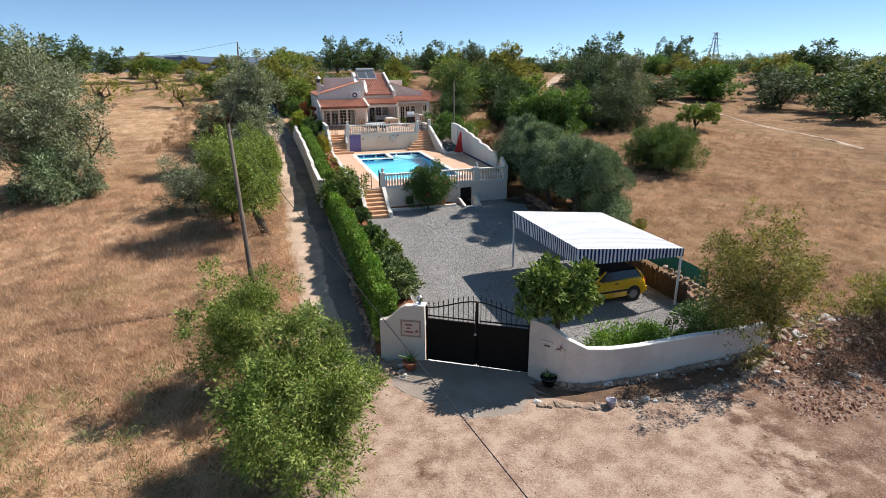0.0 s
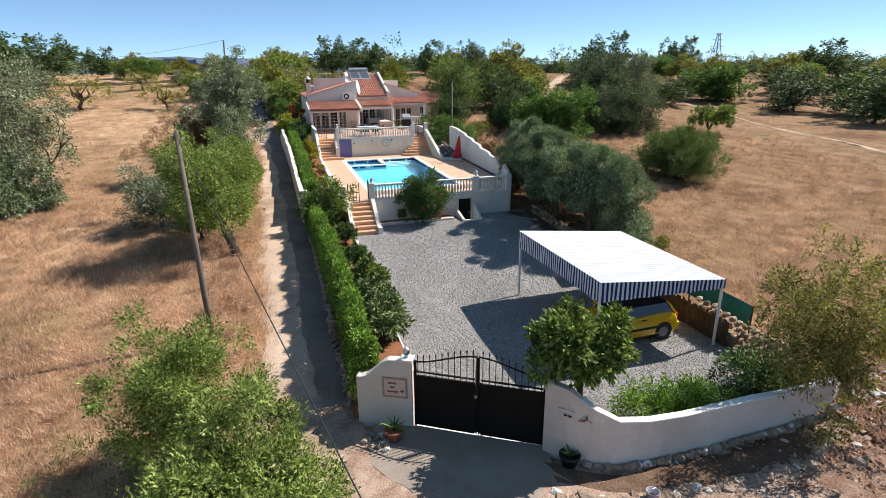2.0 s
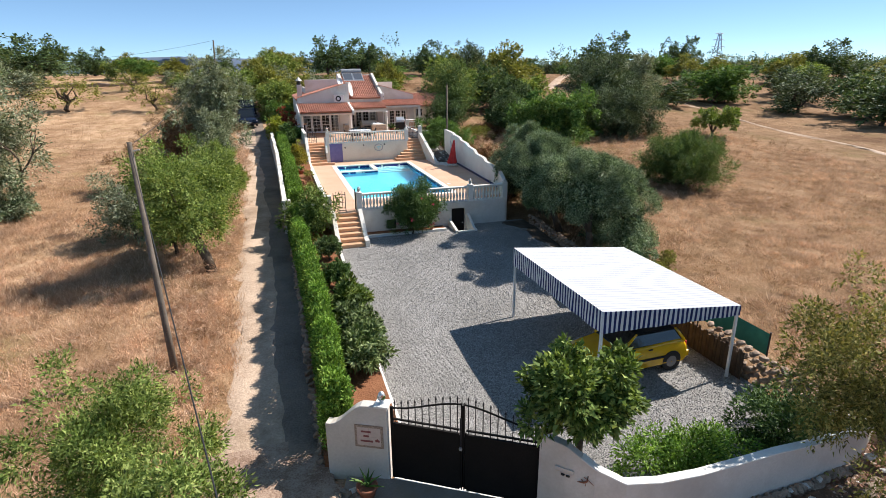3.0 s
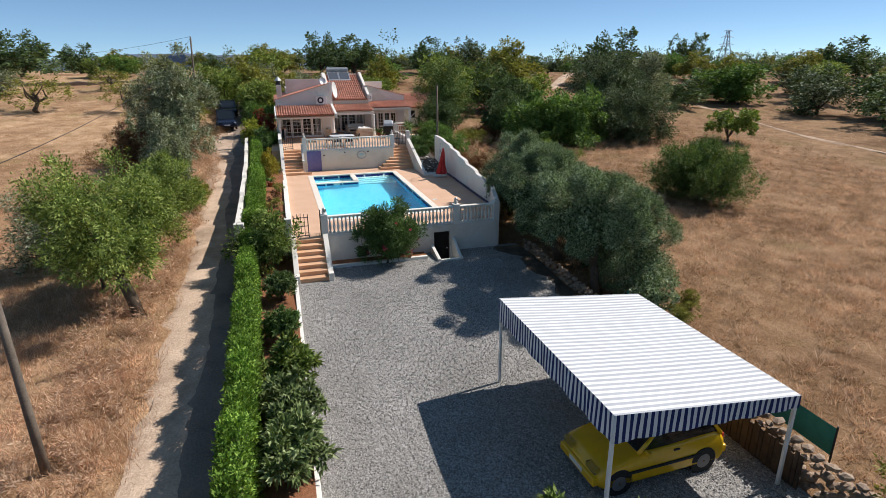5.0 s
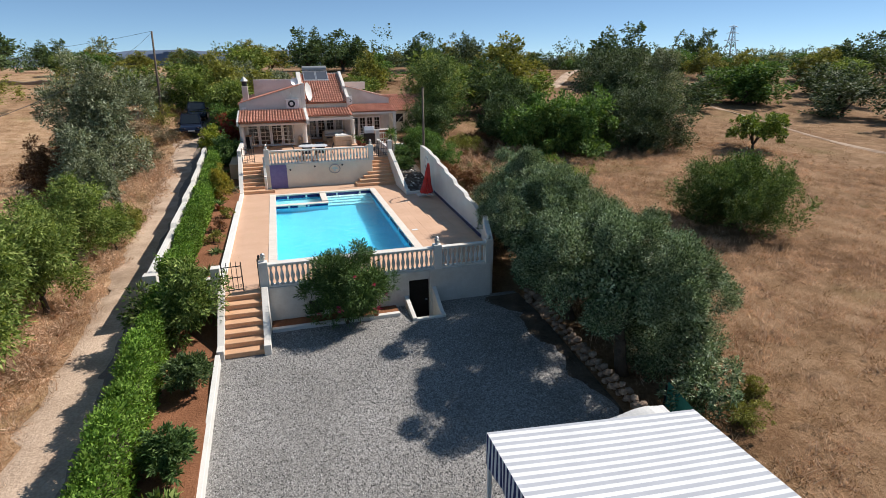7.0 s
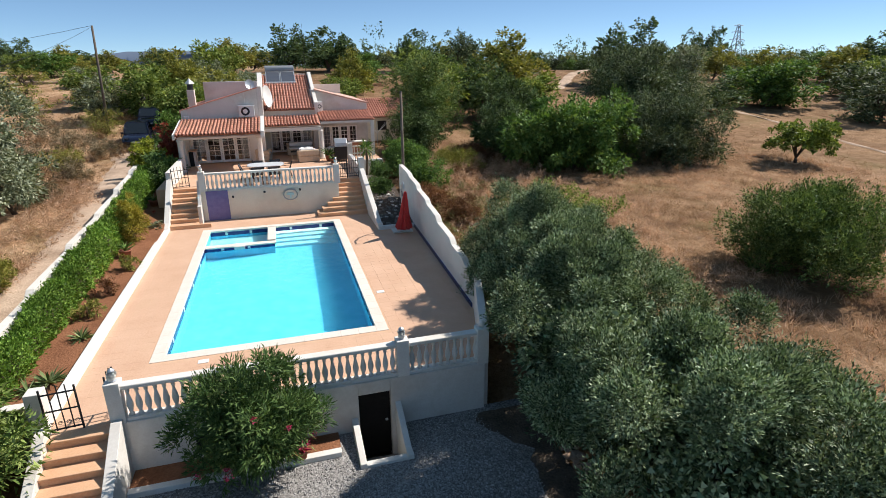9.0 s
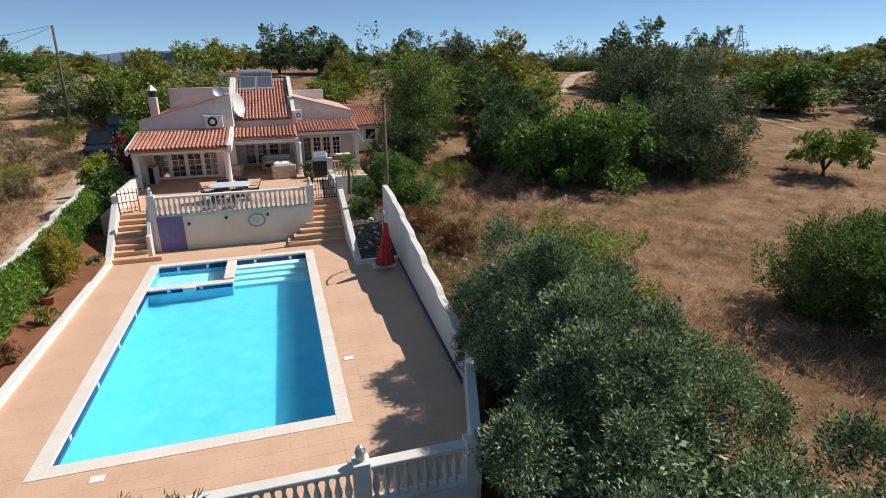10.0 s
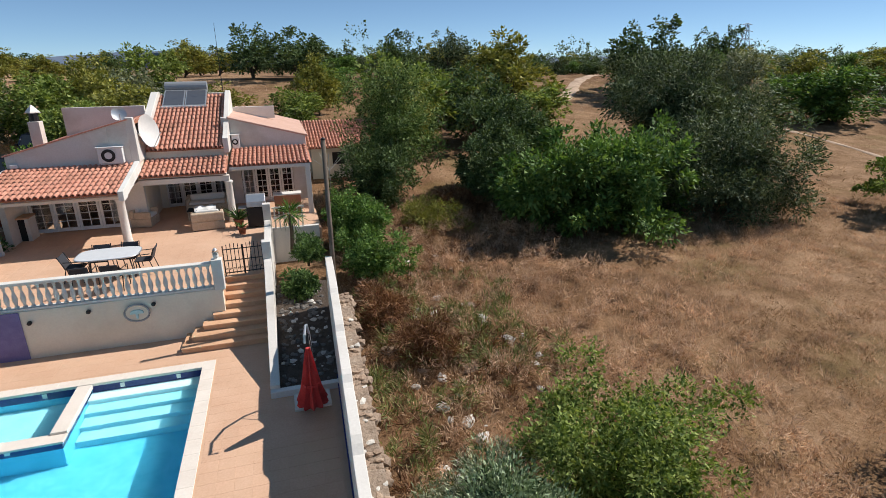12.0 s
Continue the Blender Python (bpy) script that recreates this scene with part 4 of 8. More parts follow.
def bar_gate(at, width, height, rz, label, bars=6):
    root = thing("metal_gate", at, label, "gate", rz, "garden gates")
    fr = Shape()
    for x in (0, width):
        fr.tube([(x, 0, 0), (x, 0, height)], 0.02, 6)
    for z in (0.08, height * 0.5, height - 0.12):
        fr.tube([(0, 0, z), (width, 0, z)], 0.016, 6)
    part("gate_frame", fr, M_IRON, root)
    for k in range(1, bars):
        x = width * k / bars
        part("bar", Shape().tube([(x, 0, 0.05), (x, 0, height + 0.06 * math.sin(math.pi * k / bars))], 0.012, 6), M_IRON, root)
    for k in range(bars):
        x = width * (k + 0.5) / bars
        q = width / bars * 0.32
        part("scroll", Shape().tube([(x + q * math.cos(a) * (1 - a / 14), 0, 0.2 + q * math.sin(a) * (1 - a / 14)) for a in np.linspace(0, 9, 16)], 0.006, 5), M_IRON, root)
    return root


structure("pier_stair_head", Shape().box(0.28, 16.6, 1.5, 0.56, 16.92, 2.85), M_WHITE, "square white pier at the head of the yard steps", "pier", 0.012)
bar_gate((0.64, 16.42, DECK), 0.58, 0.98, 6, "open black iron garden gate at the head of the steps", 4)
bar_gate((1.72, 16.55, DECK), 0.4, 1.0, 85, "narrow black iron gate leaf folded against the pier", 3)

pit = Shape()
pit.box(6.46, 15.05, -0.2, 7.78, 16.32, 0.06)
structure("floor_pit", pit, M_CONCRETE, "concrete floor of the sunken cellar entrance", "floor")
s = Shape()
s.prism([(15.05, -0.2), (16.3, -0.2), (16.3, 1.25), (15.05, 0.98)], "x", 6.42, 6.56)
s.prism([(15.05, -0.2), (16.3, -0.2), (16.3, 1.5), (15.3, 0.98), (15.05, 0.98)], "x", 7.42, 7.56)
s.box(6.56, 15.05, -0.2, 7.42, 15.2, 0.93)
structure("wall_pit", s, M_WALLCAP, "white cheek walls around the cellar entrance", "wall", 0.012)
for k in range(3):
    structure("step_pit", Shape().box(6.57, 15.2, -0.1, 7.41, 15.42 + 0.2 * (2 - k), 0.25 + 0.2 * k), M_CONCRETE, "concrete step down to the cellar door", "step", 0.008)
structure("gravel_fill", Shape().box(7.56, 15.05, -0.2, 7.79, 16.31, 0.885), M_GRAVEL, "gravel beside the cellar entrance", "gravel")
cellar = thing("door_1", (6.6, 16.42, 0.07), "dark metal cellar door standing closed", "door", kind="structure")
part("door_leaf", Shape().box(0.01, 0, 0, 0.72, 0.05, 1.72), M_BLACK, cellar, "", 0.006)
part("door_handle", Shape().box(0.60, -0.04, 0.9, 0.66, 0.0, 0.95), M_GALV, cellar, "steel handle", 0.005)
# Solid plate; the vent opening's shade is put into its colour.
structure("window_vent", Shape().box(3.2, 16.285, 1.05, 3.65, 16.31, 1.5), M_DARK, "small near-black plate standing for a shaded vent opening", "vent", 0.005)
structure("wall_planter_front", Shape().box(1.98, 15.55, 0.5, 6.1, 15.72, 1.0), M_WALLCAP, "low white edging of the bed before the wall", "edging", 0.012)
structure("bed_front", Shape().box(1.98, 15.7, 0.5, 6.1, 16.32, 0.96), M_SOIL, "narrow planting bed against the pool wall", "flower bed")


# ---- terrace ----
TER = 3.4
s = Shape()
s.box(1.85, 32.22, 1.9, 8.02, 33.3, TER - 0.02)
s.box(-0.2, 33.25, 1.9, 9.3, 44.0, TER - 0.021)
structure("floor_terrace", s, M_JOINT, "mortar bed of the house terrace", "terrace")
s = Shape().box(1.85, 32.02, 1.9, 8.02, 32.22, TER + 0.03)
structure("wall_terrace", s, M_CREAM, "cream rendered terrace wall facing the pool", "wall", 0.012)
structure("mosaic_panel", Shape().box(2.06, 31.99, DECK, 3.0, 32.017, TER + 0.02), M_BLUETILE, "lilac blue mosaic panel on the terrace wall", "mosaic", 0.004)
plq = thing("wall_plaque", (5.75, 32.0, 3.02), "round pale relief plaque on the terrace wall", "plaque")
part("disc", Shape().prism([(0.30 * math.cos(a), 0.24 * math.sin(a)) for a in [2 * math.pi * k / 24 for k in range(24)]], "y", -0.03, 0.018), M_CREAM, plq, "", 0.01)
part("rim", Shape().tube([(0.31 * math.cos(a), -0.03, 0.25 * math.sin(a)) for a in np.linspace(0, 2 * math.pi, 29)], 0.03, 6), plain("grey_stone_ring", (0.38, 0.37, 0.36), 0.8), plq, "grey ring", 0, True)
part("emblem", Shape().prism([(-0.17, 0.05), (-0.17, -0.02), (-0.04, -0.02), (-0.03, -0.16), (0.03, -0.16), (0.04, -0.02), (0.17, -0.02), (0.17, 0.05), (0.08, 0.10), (-0.08, 0.10)], "y", -0.06, -0.025), plain("pale_aqua_glaze", (0.45, 0.66, 0.66), 0.4), plq, "pale aqua relief", 0.01)
for x in (3.2, 4.6, 6.2):
    lamp = structure("wall_spot", Shape().lathe([(0.045, 0), (0.055, 0.02), (0.055, 0.09), (0.03, 0.1)], 10), M_IRON, "small dark wall spotlight", "wall light")
    lamp.matrix_world = pose(x, 32.02, TER - 0.17 if x > 4 else TER - 0.3, 90, 0, 0)
balustrade((2.1, 32.14, TER + 0.03), 5.7, 30, 0, "white cast-stone balustrade edging the house terrace", "balustrades", (-0.14, 5.86))
stair("stairs_left", 0.56, 1.72, 30.98, DECK, TER, 8, 0.29, "terracotta tiled steps from deck to terrace", ())
structure("step_left_bottom", Shape().box(0.56, 30.86, DECK - 0.02, 2.25, 31.0, DECK + 0.165), M_STEP, "broad lowest terracotta step", "step", 0.012)
stair("stairs_right", 7.95, 9.2, 30.98, DECK, TER, 8, 0.29, "terracotta tiled steps fanning out towards the deck", (1.05, 0.8, 0.52, 0.25))
s = Shape()
s.prism([(30.6, 1.9), (33.3, 1.9), (33.3, TER + 0.45), (33.0, TER + 0.45), (31.0, DECK + 0.3), (30.6, DECK + 0.16)], "x", 0.34, 0.56)
s.prism([(31.35, 1.9), (32.3, 1.9), (32.3, TER + 0.5), (31.6, DECK + 0.85), (31.35, DECK + 0.85)], "x", 1.72, 1.86)
structure("wall_stairs_left", s, M_WHITE, "sloping white side walls of the terrace steps", "wall", 0.012)
s = Shape()
s.prism([(28.2, 1.9), (33.2, 1.9), (33.2, TER + 0.5), (32.8, TER + 0.42), (28.5, DECK + 0.22), (28.2, DECK + 0.26)], "x", 9.2, 9.42)
s.box(9.18, 33.0, 1.9, 9.44, 33.3, TER + 1.0)
s.box(9.2, 33.3, 1.9, 9.42, 37.4, TER + 0.55)
s.box(9.18, 37.3, 1.9, 9.46, 37.6, TER + 1.15)
structure("wall_stairs_right", s, M_WHITE, "sloping white wall beside steps and rock garden", "wall", 0.012)
s = Shape().box(0.30, 33.25, 1.9, 0.52, 37.4, TER + 0.75)
structure("wall_terrace_left", s, M_WHITE, "low white parapet closing the terrace side", "parapet", 0.012)
s = Shape().box(9.42, 37.4, 1.9, 11.2, 37.6, TER + 0.15)
structure("wall_terrace_right", s, M_WHITE, "low white wall at the terrace corner", "wall", 0.012)
structure("floor_side_terrace", Shape().box(9.3, 37.6, 1.9, 11.3, 44.0, TER - 0.022), M_JOINT, "paved side of the terrace", "terrace")
rail = thing("wooden_railing", (9.5, 37.5, TER + 0.15), "short pale wooden railing beside the terrace", "railing")
for z in (0.35, 0.75):
    part("rail", Shape().box(0, -0.03, z, 1.2, 0.03, z + 0.07), M_COPING, rail, "", 0.006)
for k in range(7):
    part("slat", Shape().box(0.06 + 0.17 * k, -0.02, 0, 0.11 + 0.17 * k, 0.02, 0.78), M_COPING, rail)
bar_gate((0.58, 33.1, TER), 0.72, 0.95, 25, "open black iron gate at the terrace steps", 5)
bar_gate((8.05, 33.15, TER), 0.55, 0.95, 4, "black iron gate leaf above the terrace steps", 5)
bar_gate((8.62, 33.19, TER), 0.55, 0.95, 4, "black iron gate leaf above the terrace steps", 5)
# rock garden
s = Shape()
s.hull8([(9.42, 28.2, 1.8), (10.9, 28.2, 1.8), (11.05, 33.5, 1.8), (9.42, 33.5, 1.8)], [(9.42, 28.2, 2.15), (10.9, 28.2, 2.15), (11.05, 33.5, 2.75), (9.42, 33.5, 2.75)])
# Bed colour is darkened to hold the side wall's shade.
structure("rock_garden_bed", s, M_BEDDARK, "sloping rock garden bed coloured dark for shade", "flower bed")
structure("kerb_rock_garden", Shape().box(9.2, 28.05, 1.9, 10.9, 28.22, DECK + 0.16), M_WALLCAP, "low white kerb before the rock garden", "kerb", 0.01)
structure("umbrella_plinth", Shape().box(9.72, 27.35, DECK, 10.55, 28.02, DECK + 0.06), M_COPING, "pale square slab on the deck", "slab", 0.01)


# ---- house ----
house = thing("house", (0, 0, 0), "white one-storey villa with clay tile roofs and a shaded porch", "house")


def tile_mesh():
    """One barrel tile, 0.22 wide and 0.44 long, with its channel."""
    n, vs, fs = 7, [], []
    for j, (y, r) in enumerate(((0, 0.088), (0.45, 0.074))):
        for k in range(n):
            a = math.pi * k / (n - 1)
            vs.append((-r * math.cos(a), y, r * math.sin(a) * 0.85 + (0.022 if j == 0 else 0)))
    for k in range(n):
        a = math.pi * k / (n - 1)
        vs.append((-0.070 * math.cos(a), 0, 0.070 * math.sin(a) * 0.85 + 0.022))
    for k in range(n - 1):
        fs += [(k, k + 1, n + k + 1, n + k), (2 * n + k + 1, 2 * n + k, k, k + 1)[::-1]]
    k = len(vs)
    vs += [(0.05, 0, 0.0), (0.11, 0, -0.028), (0.17, 0, 0.0), (0.05, 0.45, -0.006), (0.11, 0.45, -0.036), (0.17, 0.45, -0.006)]
    fs += [(k, k + 1, k + 4, k + 3), (k + 1, k + 2, k + 5, k + 4)]
    me = Shape().add(vs, fs).mesh("roof_tile")
    for poly in me.polygons:
        poly.use_smooth = True
    me.materials.append(M_ROOF)
    return me


TILE = tile_mesh()


def tiled_slope(parent, name, x0, x1, ya, za, yb, zb, label, pieces=True):
    """A roof slope facing -y, from the eave (ya, za) up to (yb, zb)."""
    ang, length = math.atan2(zb - za, yb - ya), math.hypot(yb - ya, zb - za)
    bed = Shape().prism([(ya + 0.03, za - 0.06), (yb, zb - 0.06), (yb, zb - 0.01), (ya + 0.03, za - 0.01)], "x", x0 + 0.02, x1 - 0.02)
    roof = part(name, bed, M_ROOFBED, parent, label)
    cols, rows = max(1, round((x1 - x0) / 0.18)), max(1, round(length / 0.40))
    dx, dl = (x1 - x0) / cols, length / rows
    rng = random.Random(int(x0 * 100 + ya * 10))
    for c in range(cols):
        for r in range(rows):
            o = new("roof_tile", TILE)
            o.parent = roof
            d = r * dl - 0.03
            o.matrix_world = Matrix.Translation((x0 + dx * (c + 0.42) + rng.uniform(-0.006, 0.006), ya + d * math.cos(ang), za + d * math.sin(ang) + 0.012)) @ \
                Euler((ang - 0.03 + rng.uniform(-0.015, 0.015), rng.uniform(-0.03, 0.03), rng.uniform(-0.02, 0.02))).to_matrix().to_4x4() @ Matrix.Diagonal((dx / 0.22, dl / 0.40, 1, 1))
    return roof


def house_body():
    # left block: gable parapet wall, side walls
    s = Shape()
    s.prism([(0.35, 1.9), (0.66, 1.9), (0.66, 6.48), (0.35, 6.40)], "y", 40.1, 40.35)
    s.prism([(0.66, 5.05), (3.82, 5.05), (3.82, 7.36), (0.66, 6.48)], "y", 40.1, 40.35)
    s.prism([(3.82, 1.9), (4.72, 1.9), (4.72, 7.55), (4.55, 7.55), (3.82, 7.36)], "y", 40.1, 40.35)
    part("wall", s, M_WHITE, house, "white gable wall", 0.01)
    part("wall", Shape().box(0.35, 40.35, 1.9, 0.6, 50.0, 6.1), M_WHITE, house, "", 0.01)
    s = Shape().prism([(40.35, 1.9), (43.2, 1.9), (43.2, 7.2), (40.35, 6.4)], "x", 4.5, 4.72)
    part("wall", s, M_CREAM, house, "cream porch side wall", 0.01)
    part("wall", Shape().box(0.35, 49.8, 1.9, 11.2, 50.0, 6.0), M_WHITE, house)
    # Near-black slab puts the unlit room's shade into its colour.
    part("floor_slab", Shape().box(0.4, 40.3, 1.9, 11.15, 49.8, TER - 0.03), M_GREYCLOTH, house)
    # left block roof, falling to the left, behind the gable
    s = Shape().add([(0.3, 40.36, 6.28), (4.55, 40.36, 7.42), (4.55, 50, 7.42), (0.3, 50, 6.28), (0.3, 40.36, 6.16), (4.55, 40.36, 7.3), (4.55, 50, 7.3), (0.3, 50, 6.16)],
                    [(0, 1, 2, 3), (7, 6, 5, 4), (0, 3, 7, 4), (1, 5, 6, 2), (0, 4, 5, 1), (3, 2, 6, 7)])
    roof = part("roof", s, M_ROOFBED, house, "clay tile roof falling sideways")
    rows = Shape()
    for k in range(40):
        y = 40.5 + 0.22 * k
        rows.tube([(0.25, y, 6.30), (4.5, y, 7.44)], 0.07, 6)
    tagged(part("tiling", rows, M_ROOF, roof), "rows of barrel tiles", kind="stuff")
    part("gable_capping", Shape().add([(0.3, 40.05, 6.40), (4.6, 40.05, 7.57), (4.6, 40.4, 7.57), (0.3, 40.4, 6.40), (0.3, 40.05, 6.45), (4.6, 40.05, 7.62), (4.6, 40.4, 7.62), (0.3, 40.4, 6.45)],
                                      [(0, 3, 2, 1), (4, 5, 6, 7), (0, 1, 5, 4), (1, 2, 6, 5), (2, 3, 7, 6), (3, 0, 4, 7)]), M_ROOF, house, "thin clay capping")
    # raised block behind
    part("wall", Shape().box(1.3, 44.0, 6.3, 4.5, 44.2, 7.85), M_WHITE, house, "white upstand wall behind the roof", 0.01)
    part("wall", Shape().box(1.3, 44.2, 6.3, 1.5, 49.9, 7.1), M_WHITE, house)
    # middle block
    s = Shape()
    s.box(4.72, 43.0, 1.9, 5.0, 43.2, 6.0)
    s.box(7.62, 43.0, 1.9, 7.95, 43.2, 6.0)
    s.box(5.0, 43.0, 4.98, 7.62, 43.2, 6.0)
    part("wall", s, M_CREAM, house, "cream porch wall", 0.01)
    part("wall", Shape().box(4.72, 41.25, 5.6, 7.9, 41.45, 6.2), M_CREAM, house, "cream band between two roofs", 0.01)
    part("porch_ceiling", Shape().box(4.72, 39.6, 5.36, 7.9, 43.0, 5.40), M_WHITE, house)
    s = Shape()
    for xa, xb in ((4.5, 4.80), (7.78, 8.0)):
        s = Shape().prism([(41.15, 6.0), (46.6, 6.0), (46.6, 8.30), (46.0, 8.34), (41.6, 6.72), (41.15, 6.62)], "x", xa, xb)
        part("roof_parapet", s, M_WHITE, house, "white parapet flanking the middle roof", 0.02)
    s = Shape().prism([(40.08, 5.95), (41.14, 5.95), (41.14, 6.65), (40.95, 6.82), (40.7, 6.98), (40.45, 7.22), (40.3, 7.66), (40.08, 7.66)], "x", 4.505, 4.78)
    part("roof_parapet", s, M_WHITE, house, "white stepped parapet end", 0.02)
    part("wall", Shape().box(4.55, 46.4, 6.0, 7.95, 46.65, 8.22), M_WHITE, house, "", 0.01)
    # right block
    s = Shape()
    s.prism([(7.68, 5.0), (11.25, 5.0), (11.25, 6.38), (7.68, 7.33)], "y", 42.8, 43.02)
    s.box(7.68, 42.8, 1.9, 8.25, 43.02, 5.0)
    s.box(10.55, 42.8, 1.9, 11.25, 43.02, 5.0)
    s.box(8.25, 42.8, 1.9, 10.55, 43.02, 3.45)
    part("wall", s, M_WHITE, house, "white gable wall", 0.01)
    part("wall", Shape().box(11.0, 43.0, 1.9, 11.25, 50.0, 6.2), M_WHITE, house, "", 0.01)
    s = Shape().add([(7.95, 42.75, 7.33), (11.35, 42.75, 6.42), (11.35, 50, 6.42), (7.95, 50, 7.33), (7.95, 42.75, 7.26), (11.35, 42.75, 6.34), (11.35, 50, 6.34), (7.95, 50, 7.26)],
                    [(0, 1, 2, 3), (7, 6, 5, 4), (0, 3, 7, 4), (1, 5, 6, 2), (0, 4, 5, 1), (3, 2, 6, 7)])
    part("roof", s, surface("pink_flat_tile", (0.50, 0.30, 0.22), (0.66, 0.43, 0.34), 1.2, 24.0, 0.8, 0.3, 0.006), house, "pale pinkish flat-pitched roof")
    part("parapet", Shape().box(8.0, 46.5, 6.9, 10.0, 46.7, 7.5), M_WHITE, house, "", 0.01)
    # porch of the left block
    part("beam", Shape().box(0.35, 37.45, 5.1, 4.7, 37.75, 5.22), M_WHITE, house, "", 0.01)
    part("beam", Shape().box(4.7, 39.55, 5.12, 7.98, 39.8, 5.33), M_WHITE, house, "", 0.01)
    part("beam", Shape().box(7.98, 40.0, 5.42, 11.2, 40.2, 5.56), M_WHITE, house, "", 0.01)
    part("porch_ceiling", Shape().box(0.4, 37.5, 5.22, 4.6, 40.1, 5.26), M_WHITE, house)
    part("side_wall", Shape().box(0.35, 38.6, 1.9, 0.55, 40.1, 5.6), M_WHITE, house, "", 0.01)
    s = Shape().prism([(36.95, 5.12), (40.1, 5.62), (40.1, 6.02), (36.95, 5.47)], "x", 4.58, 4.76)
    part("roof_edge", s, M_WALLCAP, house, "white mortared roof edge", 0.015)
    s = Shape().prism([(36.95, 5.18), (40.1, 5.66), (40.1, 5.95), (36.95, 5.45)], "x", 0.22, 0.34)
    part("roof_edge", s, M_WALLCAP, house, "white mortared roof edge", 0.015)
    for x, y, top in ((0.45, 37.6, 5.1), (4.45, 37.62, 5.1), (7.92, 39.67, 5.1)):
        c = Shape().lathe([(0.18, TER - 0.02), (0.18, TER + 0.08), (0.15, TER + 0.14), (0.135, top - 0.12), (0.17, top - 0.06), (0.17, top)], 14, (x, y, 0))
        part("column", c, M_WHITE, house, "round white porch column", 0, True)
    part("column", Shape().box(11.0, 40.0, 3.0, 11.2, 40.2, 5.42), M_WHITE, house, "square white corner post", 0.01)


house_body()
tiled_slope(house, "porch_roof", 0.3, 4.6, 37.0, 5.40, 40.1, 5.92, "clay tile porch roof")
tiled_slope(house, "porch_roof", 4.76, 7.9, 39.4, 5.48, 41.25, 5.86, "clay tile porch roof")
tiled_slope(house, "porch_roof", 7.98, 11.25, 40.0, 5.60, 42.8, 5.95, "clay tile porch roof")
tiled_slope(house, "main_roof", 4.80, 7.78, 41.1, 6.24, 46.4, 8.12, "steeper clay tile main roof")


def french_window(name, x0, x1, z0, z1, y, cols, rows, label):
    root = thing(name, (x0, y, z0), label, "window", kind="structure")
    w, h = x1 - x0, z1 - z0
    fr = Shape()
    for x in (0, w - 0.09):
        fr.box(x, -0.035, 0, x + 0.09, 0.035, h)
    fr.box(0.09, -0.03, 0, w - 0.09, 0.03, 0.14)
    fr.box(0.09, -0.03, h - 0.08, w - 0.09, 0.03, h)
    part("window_frame", fr, M_FRAME, root, "", 0.005)
    for k in range(1, cols):
        x = 0.07 + (w - 0.14) * k / cols
        part("glazing_bar", Shape().box(x - 0.012, -0.022, 0.12, x + 0.012, 0.022, h - 0.07), M_FRAME, root)
    for k in range(1, rows):
        z = 0.12 + (h - 0.19) * k / rows
        part("glazing_bar", Shape().box(0.07, -0.018, z - 0.012, w - 0.07, 0.018, z + 0.012), M_FRAME, root)
    part("pane", Shape().box(0.07, -0.004, 0.12, w - 0.07, 0.004, h - 0.07), M_PANE, root)
    return root


for k in range(4):
    french_window(f"window_{k + 1}", 0.66 + 0.79 * k, 0.66 + 0.79 * (k + 1) - 0.01, TER + 0.02, 5.04, 40.22, 2, 5, "tall white-framed glazed door with small panes, closed")
for k in range(4):
    french_window(f"window_{k + 5}", 4.98 + 0.665 * k, 4.98 + 0.665 * (k + 1) - 0.01, TER + 0.02, 4.97, 43.1, 2, 5, "white-framed glazed porch door with small panes, closed")
for k in range(4):
    french_window(f"window_{k + 9}", 8.27 + 0.57 * k, 8.27 + 0.57 * (k + 1) - 0.01, 3.46, 4.99, 42.9, 2, 5, "white-framed window with small panes, closed")
# Room darkness behind the glass is put into these walls' colour.
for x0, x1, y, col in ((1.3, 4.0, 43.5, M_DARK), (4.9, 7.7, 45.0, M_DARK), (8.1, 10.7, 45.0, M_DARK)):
    structure("wall_inner", Shape().box(x0 - 0.3, y, TER, x1 + 0.3, y + 0.1, 5.9), col, "near-black inner wall painted as a dim unlit room", "wall")


def curtain(x0, width, y, top, bottom, label):
    n = int(width / 0.035)
    vs = [(x0 + width * k / n, y + 0.035 * math.sin(k * 1.3) + 0.02 * math.sin(k * 0.47), z + (0.16 * math.sin(math.pi * k / n) if z == bottom else 0)) for z in (bottom, top) for k in range(n + 1)]
    structure("curtain", Shape().add(vs, [(k, k + 1, n + 2 + k, n + 1 + k) for k in range(n)]), M_CUSHION, label, "curtain", smooth=True)


curtain(0.8, 1.35, 40.42, 5.0, 4.5, "white swagged curtain hung behind the glass doors")
curtain(0.72, 0.3, 40.5, 5.0, TER + 0.05, "white curtain drawn aside behind the glass")
curtain(3.3, 0.5, 40.5, 5.0, TER + 0.05, "white curtain drawn aside behind the glass")
curtain(5.05, 0.4, 43.32, 4.93, TER + 0.05, "pale curtain behind the porch doors")
curtain(7.1, 0.45, 43.32, 4.93, TER + 0.05, "pale curtain behind the porch doors")
curtain(8.35, 0.4, 43.12, 4.95, 3.5, "pale curtain behind the window panes")

# chimney
ch = thing("chimney", (0.72, 42.6, 6.2), "white chimney stack with a dark vent and pointed cap", "chimney")
part("shaft", Shape().box(-0.2, -0.22, 0, 0.2, 0.22, 1.25), M_WHITE, ch, "", 0.012)
part("vent", Shape().lathe([(0.16, 1.25), (0.17, 1.28), (0.17, 1.58), (0.2, 1.6)], 10), M_IRON, ch, "dark sooty vent")
